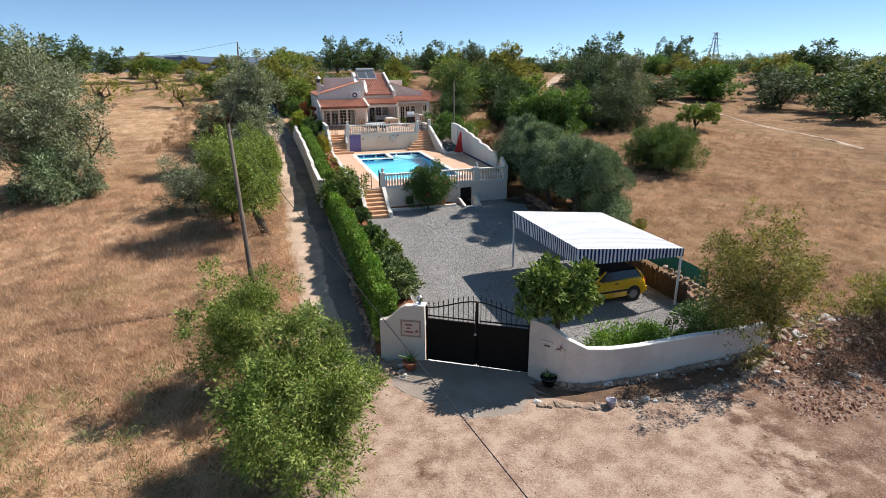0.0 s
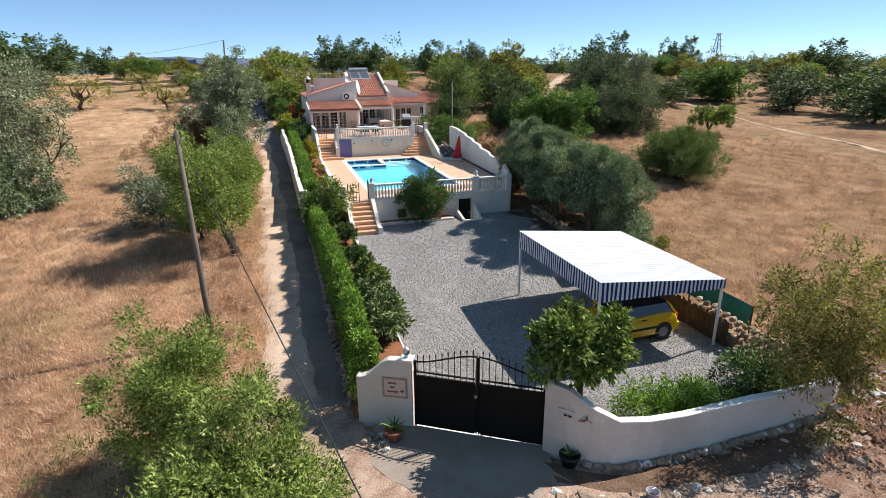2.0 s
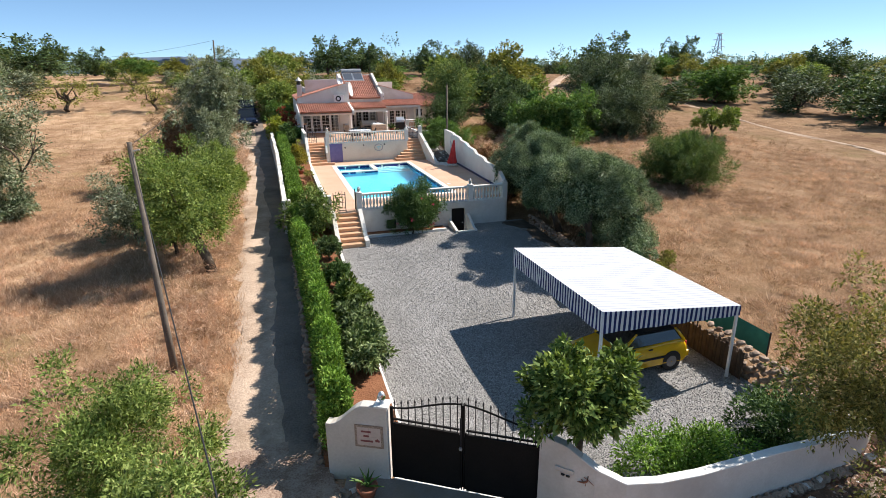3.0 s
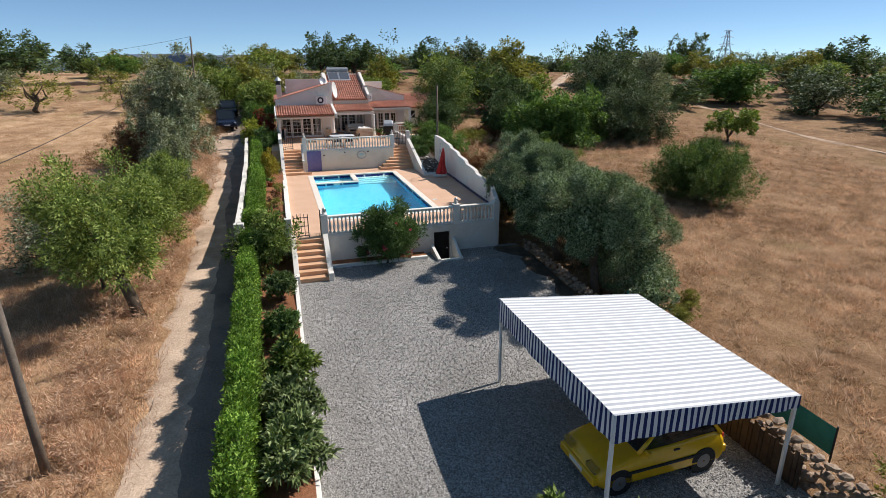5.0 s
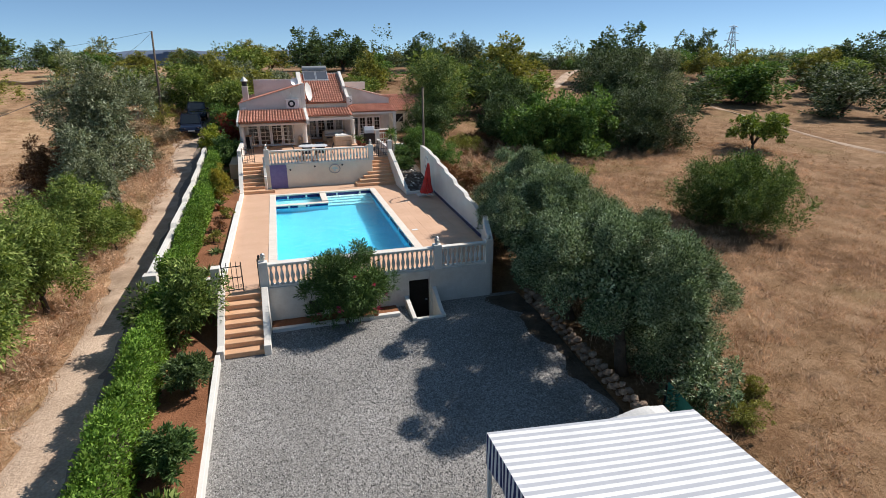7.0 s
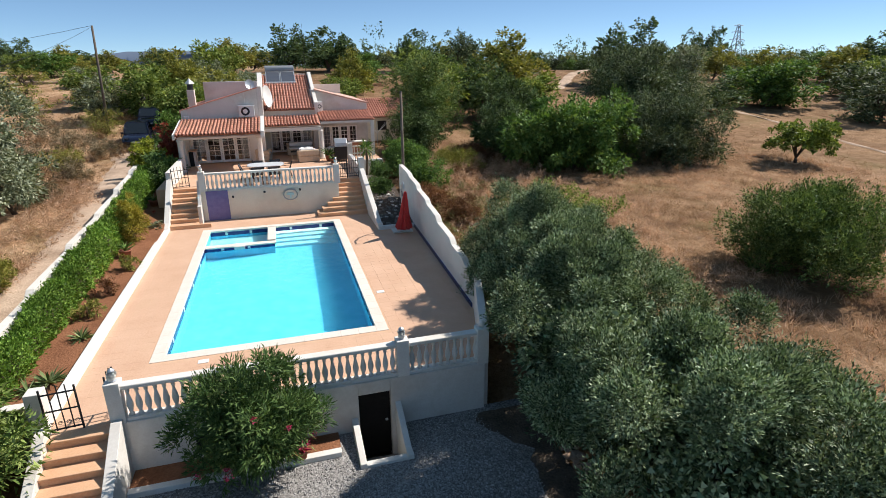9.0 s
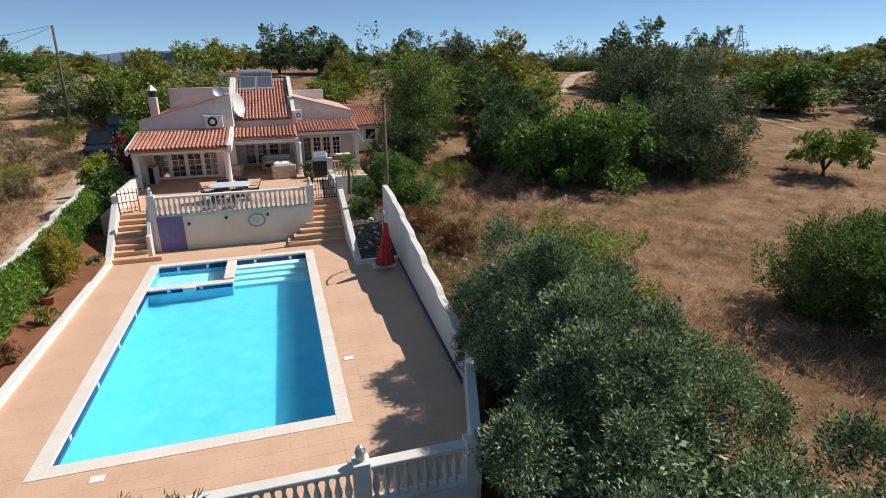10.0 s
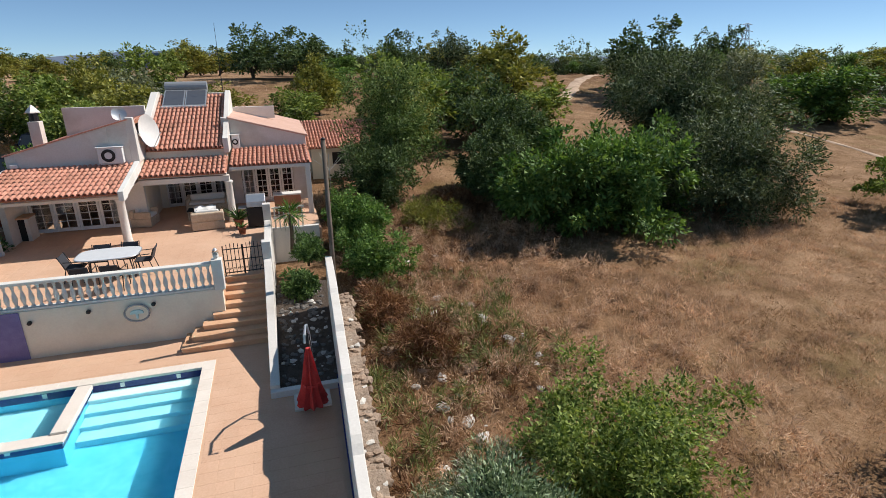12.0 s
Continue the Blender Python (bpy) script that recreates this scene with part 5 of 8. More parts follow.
part("cap", Shape().lathe([(0.27, 1.58), (0.27, 1.62), (0.02, 1.9)], 4), M_WALLCAP, ch, "pale pyramid cap")

# solar water heater on the main roof
sol = thing("solar_heater", (5.05, 45.0, 7.66), "roof solar heater with two dark collectors and a steel tank", "solar heater")
for x in (0.0, 0.96):
    s = Shape().add([(x, 0, 0.08), (x + 0.93, 0, 0.08), (x + 0.93, 1.45, 0.72), (x, 1.45, 0.72), (x, 0, 0), (x + 0.93, 0, 0), (x + 0.93, 1.45, 0.64), (x, 1.45, 0.64)],
                    [(0, 1, 2, 3), (7, 6, 5, 4), (0, 4, 5, 1), (1, 5, 6, 2), (2, 6, 7, 3), (3, 7, 4, 0)])
    c = part("collector", s, M_GALV, sol, "grey framed collector")
    g = Shape().add([(x + 0.05, 0.06, 0.112), (x + 0.88, 0.06, 0.112), (x + 0.88, 1.39, 0.70), (x + 0.05, 1.39, 0.70)], [(0, 1, 2, 3)])
    part("collector_glass", g, M_SOLAR, c, "dark collector glass")
part("tank", Shape().tube([(-0.02, 1.75, 0.85), (0.0, 1.75, 0.85), (1.88, 1.75, 0.85), (1.9, 1.75, 0.85)], [0.2, 0.26, 0.26, 0.2], 18), plain("grey_tank_steel", (0.30, 0.31, 0.32), 0.45, 0.2), sol, "steel storage tank", 0, False)
part("base_rail", Shape().box(-0.06, -0.07, -0.02, 1.95, 0.0, 0.07), M_FRAME, sol, "pale lower rail", 0.01)
st = Shape()
for x in (0.2, 1.7):
    st.tube([(x, 1.75, -0.1), (x, 1.75, 0.6)], 0.025, 6)
part("stand", st, M_GALV, sol)

# satellite dishes
def dish(at, r, yaw, tilt, material, label):
    root = thing("satellite_dish", at, label, "dish", yaw, "satellite dishes")
    prof = [(0.001, 0.0)] + [(r * k / 6, 0.25 * r * (k / 6) ** 2) for k in range(1, 7)]
    bowl = Shape()
    n = 24
    for sgn in (0.0, 0.012):
        bowl.add([(q * math.cos(2 * math.pi * k / n), q * math.sin(2 * math.pi * k / n), z - sgn) for q, z in prof for k in range(n)],
                 [(i * n + k, i * n + (k + 1) % n, (i + 1) * n + (k + 1) % n, (i + 1) * n + k) for i in range(6) for k in range(n)])
    b = part("reflector", bowl, material, root, "", 0, True)
    b.matrix_local = pose(0, 0, 0, tilt, 0, 0)
    a = part("feed_arm", Shape().tube([(0, -r, 0.25 * r), (0, -0.2 * r, 0.95 * r)], 0.015, 6), M_GALV, root)
    a.matrix_local = pose(0, 0, 0, tilt, 0, 0)
    part("mast", Shape().tube([(0, 0.05, 0), (0, 0.25, -0.25), (0, 0.25, -1.0)], 0.03, 8), M_GALV, root)
    return root


dish((4.95, 41.15, 7.02), 0.65, 68, 82, M_CUSHION, "large white satellite dish on the roof parapet")
dish((4.15, 41.0, 7.75), 0.27, 20, 75, M_GALV, "small grey satellite dish on the roof")
# air conditioners
def air_con(at, w, label):
    root = thing("air_conditioner", at, label, "air conditioner", 0, "air conditioners")
    part("casing", Shape().box(0, -0.3, 0, w, 0, 0.58), M_FRAME, root, "", 0.02)
    part("fan_grille", Shape().lathe([(min(0.24, w * 0.4), 0), (min(0.24, w * 0.4), 0.02), (min(0.14, w * 0.24), 0.02), (min(0.14, w * 0.24), 0.001)], 20), M_IRON, root, "dark round fan grille").matrix_local = pose(w * 0.42, -0.302, 0.29, 90, 0, 0)
    part("fan_hub", Shape().lathe([(min(0.13, w * 0.22), 0), (min(0.13, w * 0.22), 0.012), (0.02, 0.018)], 16), M_FRAME, root, "pale fan hub").matrix_local = pose(w * 0.42, -0.302, 0.29, 90, 0, 0)
    part("bracket", Shape().box(0.05, -0.3, -0.04, w - 0.05, 0, 0.0), M_GALV, root)
    part("hood", Shape().box(-0.05, -0.34, 0.585, w + 0.03, 0, 0.61), M_FRAME, root)


air_con((3.45, 40.1, 6.02), 0.85, "white air conditioner with dark fan on the gable")
air_con((8.05, 42.8, 5.98), 0.32, "narrow white air conditioner beside the parapet")
structure("roof_light_box", Shape().box(0.5, 39.95, 6.0, 0.75, 40.1, 6.12), M_FRAME, "small white box on the gable wall", "box", 0.005)
aer = thing("roof_aerial", (7.7, 46.0, 8.2), "thin bare roof aerial mast", "aerial")
part("mast", Shape().tube([(0, 0, 0), (0, 0, 3.2)], [0.018, 0.008], 6), M_IRON, aer)

# outbuilding
shed = thing("outbuilding", (0, 0, 0), "cream outbuilding with a clay tile lean-to roof", "outbuilding")
part("wall", Shape().box(11.8, 49.0, 2.0, 16.2, 54.0, 4.85), M_CREAM, shed, "", 0.01)
sr = tiled_slope(shed, "roof", 11.3, 16.4, 48.5, 4.95, 52.5, 6.1, "clay tile lean-to roof")
# Solid plate on the wall; the opening's shade is in its colour.
part("window", Shape().box(13.0, 48.97, 3.9, 13.7, 49.0, 4.6), M_DARK, shed, "near-black plate standing for a shaded window opening", 0.004)


# ---- plants ----
def leaves(clumps, count, size, ratio, rng, sprig=3, up=0.25, shell=0.45, rise=0.4):
    """Corners of pointed three-cornered leaves, gathered in tufts that sit on the outside of ellipsoid clumps (x, y, z, rx, ry, rz)."""
    c = np.array(clumps, float)
    weight = (c[:, 3] * c[:, 4] * c[:, 5]) ** (2 / 3)
    per = 26
    tufts = max(6, count * sprig // per)
    pick = rng.choice(len(c), tufts, p=weight / weight.sum())
    out = unit(c[:, :3] - c[:, :3].mean(0))
    d = unit(rng.normal(size=(tufts, 3)) + out[pick] * 0.7 + np.array([0, 0, up]))
    reach = rng.uniform(max(shell, 0.3), 1.0, tufts) ** 0.5 * (1 + 0.16 * (rng.uniform(0, 1, tufts) > 0.93))
    heart = c[pick, :3] + d * c[pick, 3:6] * reach[:, None]
    wide = np.minimum(size * rng.uniform(1.1, 2.3, tufts), c[pick, 3:6].mean(1) * 0.5)
    grow = unit(d * 0.8 + rng.normal(size=(tufts, 3)) * 0.4 + np.array([0, 0, rise]))
    heart, wide, grow = np.repeat(heart, per, 0), np.repeat(wide, per)[:, None], np.repeat(grow, per, 0)
    n = len(heart)
    q = unit(rng.normal(size=(n, 3)) + grow * 0.55) * wide * rng.uniform(0, 1, (n, 1)) ** 0.5
    p = heart + q + grow * np.sum(q * grow, 1, keepdims=True) * 1.1
    axis = unit(q / np.maximum(wide, 1e-6) * 0.8 + grow * (0.4 + 0.6 * rise) + rng.normal(size=(n, 3)) * 0.4)
    face = unit(grow * 0.7 + np.array([0, 0, 0.45]) + rng.normal(size=(n, 3)) * 0.55)
    side = unit(np.cross(axis, face))
    ln = size * rng.uniform(0.65, 1.35, n)[:, None]
    w = ln * ratio
    sag = np.array([0, 0, -1.0]) * ln * 0.15
    return np.stack([p - side * w * 0.9, p + axis * ln * 0.3 + side * w * 1.3, p + axis * ln + sag], 1).reshape(-1, 3)


def crown_clumps(rng, centre, radii, n, frac):
    """Uneven clumps inside one ellipsoid: a few large ones within, many small ones outside."""
    out = []
    lobe = rng.uniform(0, 6.28, 3)
    for k in range(int(n * 1.6)):
        d = unit(rng.normal(size=3))
        if d[2] < -0.75:
            d[2] *= 0.6
        inner = k < n * 0.4
        az = math.atan2(d[1], d[0])
        q = rng.uniform(0.12, 0.5) if inner else rng.uniform(0.62, 1.0)
        q *= 1 + 0.13 * math.sin(2 * az + lobe[0]) + 0.09 * math.sin(3 * az + lobe[1]) * d[2]
        f = frac * (rng.uniform(0.7, 1.0) if inner else rng.uniform(0.34, 0.72))
        out.append([centre[0] + d[0] * radii[0] * q, centre[1] + d[1] * radii[1] * q, centre[2] + d[2] * radii[2] * q, radii[0] * f, radii[1] * f, radii[2] * f * rng.uniform(0.8, 1.2)])
    return out


def limbs(shape, rng, base, fork, clumps, r0, limit=9):
    shape.tube([base, ((base[0] + fork[0]) / 2 + rng.normal() * 0.06, (base[1] + fork[1]) / 2 + rng.normal() * 0.06, (base[2] + fork[2]) / 2), fork], [r0 * 1.25, r0, r0 * 0.85], 8)
    for c in clumps[:limit]:
        mid = [(fork[i] + c[i]) / 2 + rng.normal() * 0.15 for i in range(3)]
        shape.tube([fork, mid, (c[0], c[1], c[2] + 0.2)], [r0 * 0.6, r0 * 0.36, r0 * 0.1], 6)
    return shape


def plant(name, at, label, category, trunk_h, centre_z, radii, n_clumps, frac, count, size, ratio, material, r0=0.12, seed=1, group="", off=(0, 0), sprig=3, shell=0.45, extra=(), rise=0.4, plumes=0):
    """A tree or shrub: a tapered trunk with limbs, and a crown of leaves, with upright plumes round a dense heart where asked for."""
    rng = np.random.default_rng(seed)
    root = thing(name, at, label, category, 0, group)
    clumps = crown_clumps(rng, (off[0], off[1], centre_z), radii, int(n_clumps * (1.8 if category == "shrub" else 1.5)), frac) + [list(e) for e in extra]
    tr = limbs(Shape(), rng, (0, 0, -0.25), (off[0] * 0.5, off[1] * 0.5, trunk_h), clumps, r0)
    part("trunk", tr, M_BARK, root, "", 0, True)
    if plumes:
        heart = [[off[0] + rng.normal() * radii[0] * 0.16, off[1] + rng.normal() * radii[1] * 0.16, centre_z - 0.1 * radii[2] + rng.normal() * radii[2] * 0.15, radii[0] * 0.4, radii[1] * 0.4, radii[2] * 0.36] for _ in range(9)]
        clumps = []
        for k in range(plumes):
            d = unit(rng.normal(size=3) + np.array([0, 0, 0.25]))
            q, w = rng.uniform(0.66, 0.96), rng.uniform(0.28, 0.56)
            clumps.append([off[0] + d[0] * radii[0] * q, off[1] + d[1] * radii[1] * q, centre_z + d[2] * radii[2] * q, w, w, w * rng.uniform(0.8, 1.4)])
        corners = np.concatenate([leaves(clumps, int(count * 0.7), size, ratio, rng, sprig, shell=shell, rise=rise), leaves(heart, int(count * 0.11), size * 1.5, 0.3, rng, sprig, shell=0.3)])
    else:
        corners = leaves(clumps, int(count * 0.8), size, ratio, rng, sprig, shell=shell, rise=rise)
    part("crown", quads_mesh("crown", corners, 3), material, root)
    return root


def on_land(x, y, dz=0.0):
    return (x, y, float(land(x, y)) + dz)


# foreground almonds
plant("almond_tree", on_land(-3.7, -3.95), "young leafy green almond tree beside the dirt forecourt", "tree", 0.8, 1.75, (1.72, 1.7, 1.65), 28, 0.40, 23000, 0.088, 0.19, M_ALMOND, 0.07, 21, "almond trees", shell=0.3)
plant("almond_tree", on_land(-5.25, 0.0), "leafy green almond tree in the dry grass by the track", "tree", 0.8, 1.9, (1.65, 1.7, 1.65), 26, 0.38, 14000, 0.088, 0.18, M_ALMOND, 0.07, 22, "almond trees", shell=0.3)
plant("almond_tree", on_land(-4.75, 13.2), "tall bushy almond tree with a dark leaning trunk", "tree", 1.3, 3.05, (1.85, 2.2, 2.4), 30, 0.36, 14000, 0.13, 0.18, M_ALMOND, 0.2, 23, "almond trees", (-0.95, 0.9), shell=0.3)
plant("almond_tree", on_land(-6.5, 15.9), "low leafy almond bush in the dry grass", "shrub", 0.5, 1.5, (1.25, 1.6, 1.5), 18, 0.4, 5000, 0.13, 0.18, M_ALMOND, 0.08, 29, "almond trees", shell=0.3)
plant("almond_tree", on_land(-5.3, 18.9), "green almond bush in a thicket along the track", "tree", 0.6, 2.0, (1.4, 1.8, 1.9), 24, 0.38, 9000, 0.12, 0.18, M_ALMOND, 0.1, 24, "almond trees", shell=0.3)
plant("almond_tree", on_land(-5.4, 22.6), "bright green shrub crowding the track edge", "shrub", 0.4, 1.95, (1.3, 1.5, 1.75), 20, 0.4, 8500, 0.12, 0.18, M_ALMOND, 0.1, 30, shell=0.3)
plant("olive_tree", on_land(-4.75, 27.4), "tall silver-leaved olive tree leaning over the track", "tree", 2.0, 5.1, (1.95, 2.0, 2.7), 34, 0.34, 20000, 0.14, 0.18, M_OLIVE_GREY, 0.17, 25, "olive trees", (-0.45, 1.2), shell=0.3)
plant("almond_tree", on_land(-4.45, 24.5), "leafy green bush hiding the foot of a tall olive", "shrub", 0.3, 0.95, (0.8, 1.1, 0.95), 12, 0.42, 4200, 0.11, 0.18, M_ALMOND, 0.05, 126, "almond trees", shell=0.3)
plant("scrub_bush", on_land(-4.2, 26.6), "dry yellowish scrub at the track edge", "shrub", 0.2, 0.6, (0.55, 0.9, 0.65), 10, 0.42, 2400, 0.09, 0.16, M_AUTUMN, 0.04, 127, shell=0.3)
plant("olive_tree", on_land(-5.3, 25.9), "grey-green olive growth below the tall tree", "shrub", 0.8, 2.9, (1.15, 1.3, 1.7), 18, 0.4, 6500, 0.13, 0.18, M_OLIVE_GREY, 0.1, 125, "olive trees", shell=0.3)
plant("carob_tree", on_land(-7.5, 28.2), "half-withered brownish shrub under the silver olive", "shrub", 0.6, 2.4, (1.05, 1.3, 1.6), 18, 0.4, 4800, 0.13, 0.18, M_BROWNLEAF, 0.1, 39, shell=0.3)
plant("olive_tree", on_land(-8.6, 18.4), "low grey-green olive shrub in the dry grass", "shrub", 0.3, 1.5, (1.9, 1.9, 1.7), 20, 0.4, 7500, 0.14, 0.16, M_OLIVE_GREY, 0.1, 26, "olive trees", shell=0.3)
plant("olive_tree", on_land(-17.6, 25.5), "large old olive tree with silvery foliage", "tree", 1.5, 4.2, (3.3, 3.4, 4.7), 44, 0.34, 21000, 0.19, 0.17, M_OLIVE_GREY, 0.3, 27, "olive trees", shell=0.3)
plant("olive_tree", on_land(-22.5, 22.5), "large dense olive tree at the field edge", "tree", 1.4, 4.0, (4.2, 3.6, 4.4), 40, 0.34, 18000, 0.19, 0.17, M_OLIVE_GREY, 0.3, 28, "olive trees", shell=0.3)
plant("olive_tree", on_land(-16.9, 22.9), "dark low olive growth below the old tree", "shrub", 0.3, 1.4, (2.4, 1.9, 1.7), 18, 0.42, 7000, 0.16, 0.17, M_OLIVE, 0.1, 37, "olive trees", shell=0.3)
plant("olive_tree", on_land(-15.2, 23.6), "small grey shrub at the foot of a dead tree", "shrub", 0.2, 0.6, (0.9, 0.8, 0.8), 12, 0.42, 2200, 0.13, 0.16, M_OLIVE_GREY, 0.06, 38, "olive trees", shell=0.3)


def dead_tree(at, h, seed, label):
    r = random.Random(seed)
    root = thing("dead_tree", at, label, "tree", 0, "dead trees")
    s = Shape()

    def grow(p, d, ln, rad, depth):
        q = [p[i] + d[i] * ln for i in range(3)]
        m = [(p[i] + q[i]) / 2 + r.uniform(-0.08, 0.08) * ln for i in range(3)]
        s.tube([p, m, q], [rad, rad * 0.85, rad * 0.65], 6)
        if depth:
            for _ in range(3 if depth > 1 else 2):
                e = Vector(d) + Vector((r.uniform(-0.9, 0.9), r.uniform(-0.9, 0.9), r.uniform(-0.3, 0.5)))
                grow(q, e.normalized(), ln * r.uniform(0.5, 0.8), rad * 0.55, depth - 1)
    grow((0, 0, -0.2), (0.12, 0, 1), h * 0.45, 0.11, 3)
    part("trunk", s, M_BARK, root, "", 0, True)
    return root


dead_tree(on_land(-15.6, 25.6), 4.8, 4, "dead bare-branched tree standing in dry grass")
# right side by the boundary
plant("almond_tree", on_land(11.3, -2.7), "brownish green almond tree hanging over the wall end", "tree", 1.0, 2.5, (1.85, 1.7, 2.15), 36, 0.32, 10000, 0.095, 0.2, M_RUSTY, 0.09, 31, "almond trees", (-1.8, -0.3), shell=0.22)
plant("scrub_bush", (14.1, -4.3, float(bank_z(14.1, -4.3))), "dead brown brushwood tangle on the heaped earth", "shrub", 0.15, 0.38, (2.0, 1.4, 0.7), 24, 0.36, 4600, 0.17, 0.045, M_DEADBRUSH, 0.06, 58, "scrub bushes", shell=0.1)
plant("scrub_bush", (15.0, -2.9, float(bank_z(15.0, -2.9))), "dusty half-dry green scrub on the earth bank", "shrub", 0.2, 0.7, (1.5, 1.2, 0.9), 18, 0.38, 3200, 0.14, 0.10, M_AUTUMN, 0.05, 56, "scrub bushes", shell=0.1)
plant("scrub_bush", (11.2, -4.5, float(bank_z(11.2, -4.5))), "low dry brown scrub over red rubble", "shrub", 0.1, 0.25, (1.1, 0.8, 0.38), 16, 0.4, 1500, 0.13, 0.045, M_DEADBRUSH, 0.04, 57, "scrub bushes", shell=0.1)
plant("loquat_tree", (3.75, -1.55, 0.0), "round glossy loquat tree beside the gate pier", "tree", 1.6, 2.68, (1.07, 1.07, 0.86), 20, 0.42, 5200, 0.145, 0.25, M_LEMON, 0.08, 32, "", (-0.3, -0.25), sprig=4, shell=0.3)
plant("hedge_shrub", (6.1, -1.9, 0.0), "wide clipped bright green shrub behind the wall", "shrub", 0.2, 0.62, (1.4, 0.75, 0.56), 16, 0.42, 4200, 0.10, 0.18, M_HEDGE, 0.05, 33, shell=0.3)
plant("hedge_shrub", (9.1, -1.6, 0.0), "dark green shrub in the wall corner", "shrub", 0.2, 0.65, (1.2, 0.9, 0.75), 14, 0.42, 3200, 0.11, 0.18, M_OLEANDER, 0.05, 34, shell=0.3)
ole = plant("oleander_bush", (4.42, 15.5, 0.9), "round dark green oleander bush with a few pink flowers", "shrub", 0.3, 1.15, (1.2, 1.15, 1.2), 24, 0.44, 11000, 0.14, 0.10, M_OLEANDER, 0.06, 35, sprig=4, shell=0.3, rise=0.7)
rng = np.random.default_rng(36)
tagged(part("flowering", quads_mesh("flowering", leaves([(1.25 * math.cos(a) * math.cos(b), 1.2 * math.sin(a) * math.cos(b), 1.2 + 1.2 * math.sin(b), 0.1, 0.1, 0.08) for a, b in zip(np.linspace(3.4, 6.1, 14), [0.1, 0.5, -0.3, 0.3, 0.7, -0.1, 0.2, 0.6, -0.4, 0.4, 0.0, 0.8, -0.2, 0.3])], 60, 0.04, 0.4, rng), 3), M_FLOWER, ole), "pink flowers", kind="stuff")
# olive thicket beside the pool: high crowns on bare trunks over the gravel
OLIVE = "dense grey-green olive overhanging the white wall"
for k, (x, y, off, cz, radii, n) in enumerate(((11.45, 10.6, -0.5, 3.02, (2.05, 2.15, 1.38), 29000), (11.6, 13.9, -0.95, 2.9, (2.0, 2.25, 1.38), 30000), (12.05, 16.8, 0.0, 3.0, (1.45, 1.85, 1.1), 19000))):
    plant("olive_tree", on_land(x, y), "tall grey-green olive leaning over the gravel yard", "tree", 1.1, cz, radii, 16, 0.37, int(n * 1.75), 0.072, 0.18, M_OLIVE, 0.17, 240 + k, "olive thicket", (off, 0.0), shell=0.45, rise=0.9, plumes=24)
for k, (x, y, h, r) in enumerate(((12.2, 18.4, 2.25, 1.75), (13.0, 10.6, 1.75, 1.35), (12.9, 15.5, 1.95, 1.5), (13.5, 13.0, 1.75, 1.5), (11.95, 20.2, 1.95, 1.5))):
    plant("olive_tree", on_land(x, y), OLIVE, "tree", 0.5, h * 0.92, (r, r * 1.05, h * 1.02), 18, 0.38, 30000 if k < 1 else 20000, 0.074, 0.16, M_OLIVE, 0.16, 40 + k, "olive thicket", shell=0.45, rise=0.9, plumes=18)
plant("olive_tree", on_land(12.35, 8.75), "low olive suckers at the foot of the thicket", "shrub", 0.2, 0.8, (0.85, 0.8, 0.95), 10, 0.42, 3600, 0.09, 0.22, M_OLIVE, 0.05, 170, "olive thicket", shell=0.3)
# Unseen shrubs added to block sunlight under the crowns.
for k, (x, y) in enumerate(((12.7, 12.4), (12.9, 15.2), (12.4, 16.9))):
    plant("olive_tree", on_land(x, y), "unseen olive suckers added to keep light out of the thicket", "shrub", 0.2, 0.9, (0.8, 1.3, 1.0), 10, 0.42, 3200, 0.09, 0.22, M_OLIVE, 0.05, 190 + k, "olive thicket", shell=0.3)
for k, (x, y, q) in enumerate(((13.0, 7.9, 0.7), (13.9, 8.6, 0.4))):
    plant("scrub_bush", on_land(x, y), "low greyish scrub beside the shade netting", "shrub", 0.1, 0.3, (q * 0.8, q * 0.8, 0.35), 8, 0.42, 1300, 0.07, 0.16, M_AUTUMN, 0.03, 180 + k, "scrub along the netting", shell=0.3)
plant("fig_tree", on_land(15.2, 22.6), "sprawling bright green leafy shrub in the scrub", "shrub", 0.5, 1.7, (2.4, 1.9, 1.8), 24, 0.31, 12000, 0.085, 0.27, M_ALMOND, 0.07, 46, shell=0.2)
plant("olive_tree", on_land(12.6, 22.4), "low feathery grey-green shrub behind the white wall", "shrub", 0.3, 0.95, (1.2, 1.9, 1.1), 16, 0.4, 10000, 0.10, 0.12, M_OLIVE_GREY, 0.07, 51, "olive thicket", shell=0.3)
# dry scrub beside the upper track
for k, (x, y, q, h) in enumerate(((-6.3, 42.5, 1.0, 0.7), (-7.6, 45.5, 1.3, 0.9), (-6.2, 48.0, 1.0, 0.8), (-8.8, 50.5, 1.5, 1.1), (-7.2, 54.0, 1.4, 1.2), (-10.5, 47.0, 1.2, 0.8), (-11.5, 53.5, 1.6, 1.2), (-9.6, 41.5, 1.1, 0.7), (-6.6, 38.0, 0.9, 0.7))):
    plant("scrub_bush", on_land(x, y), "grey-brown dry scrub beside the upper track", "shrub", 0.15, h * 0.7, (q, q, h), 14, 0.4, 1900, 0.15, 0.09, (M_DRYSCRUB, M_AUTUMN, M_DRYSCRUB)[k % 3], 0.04, 520 + k, "scrub along the track", shell=0.15)
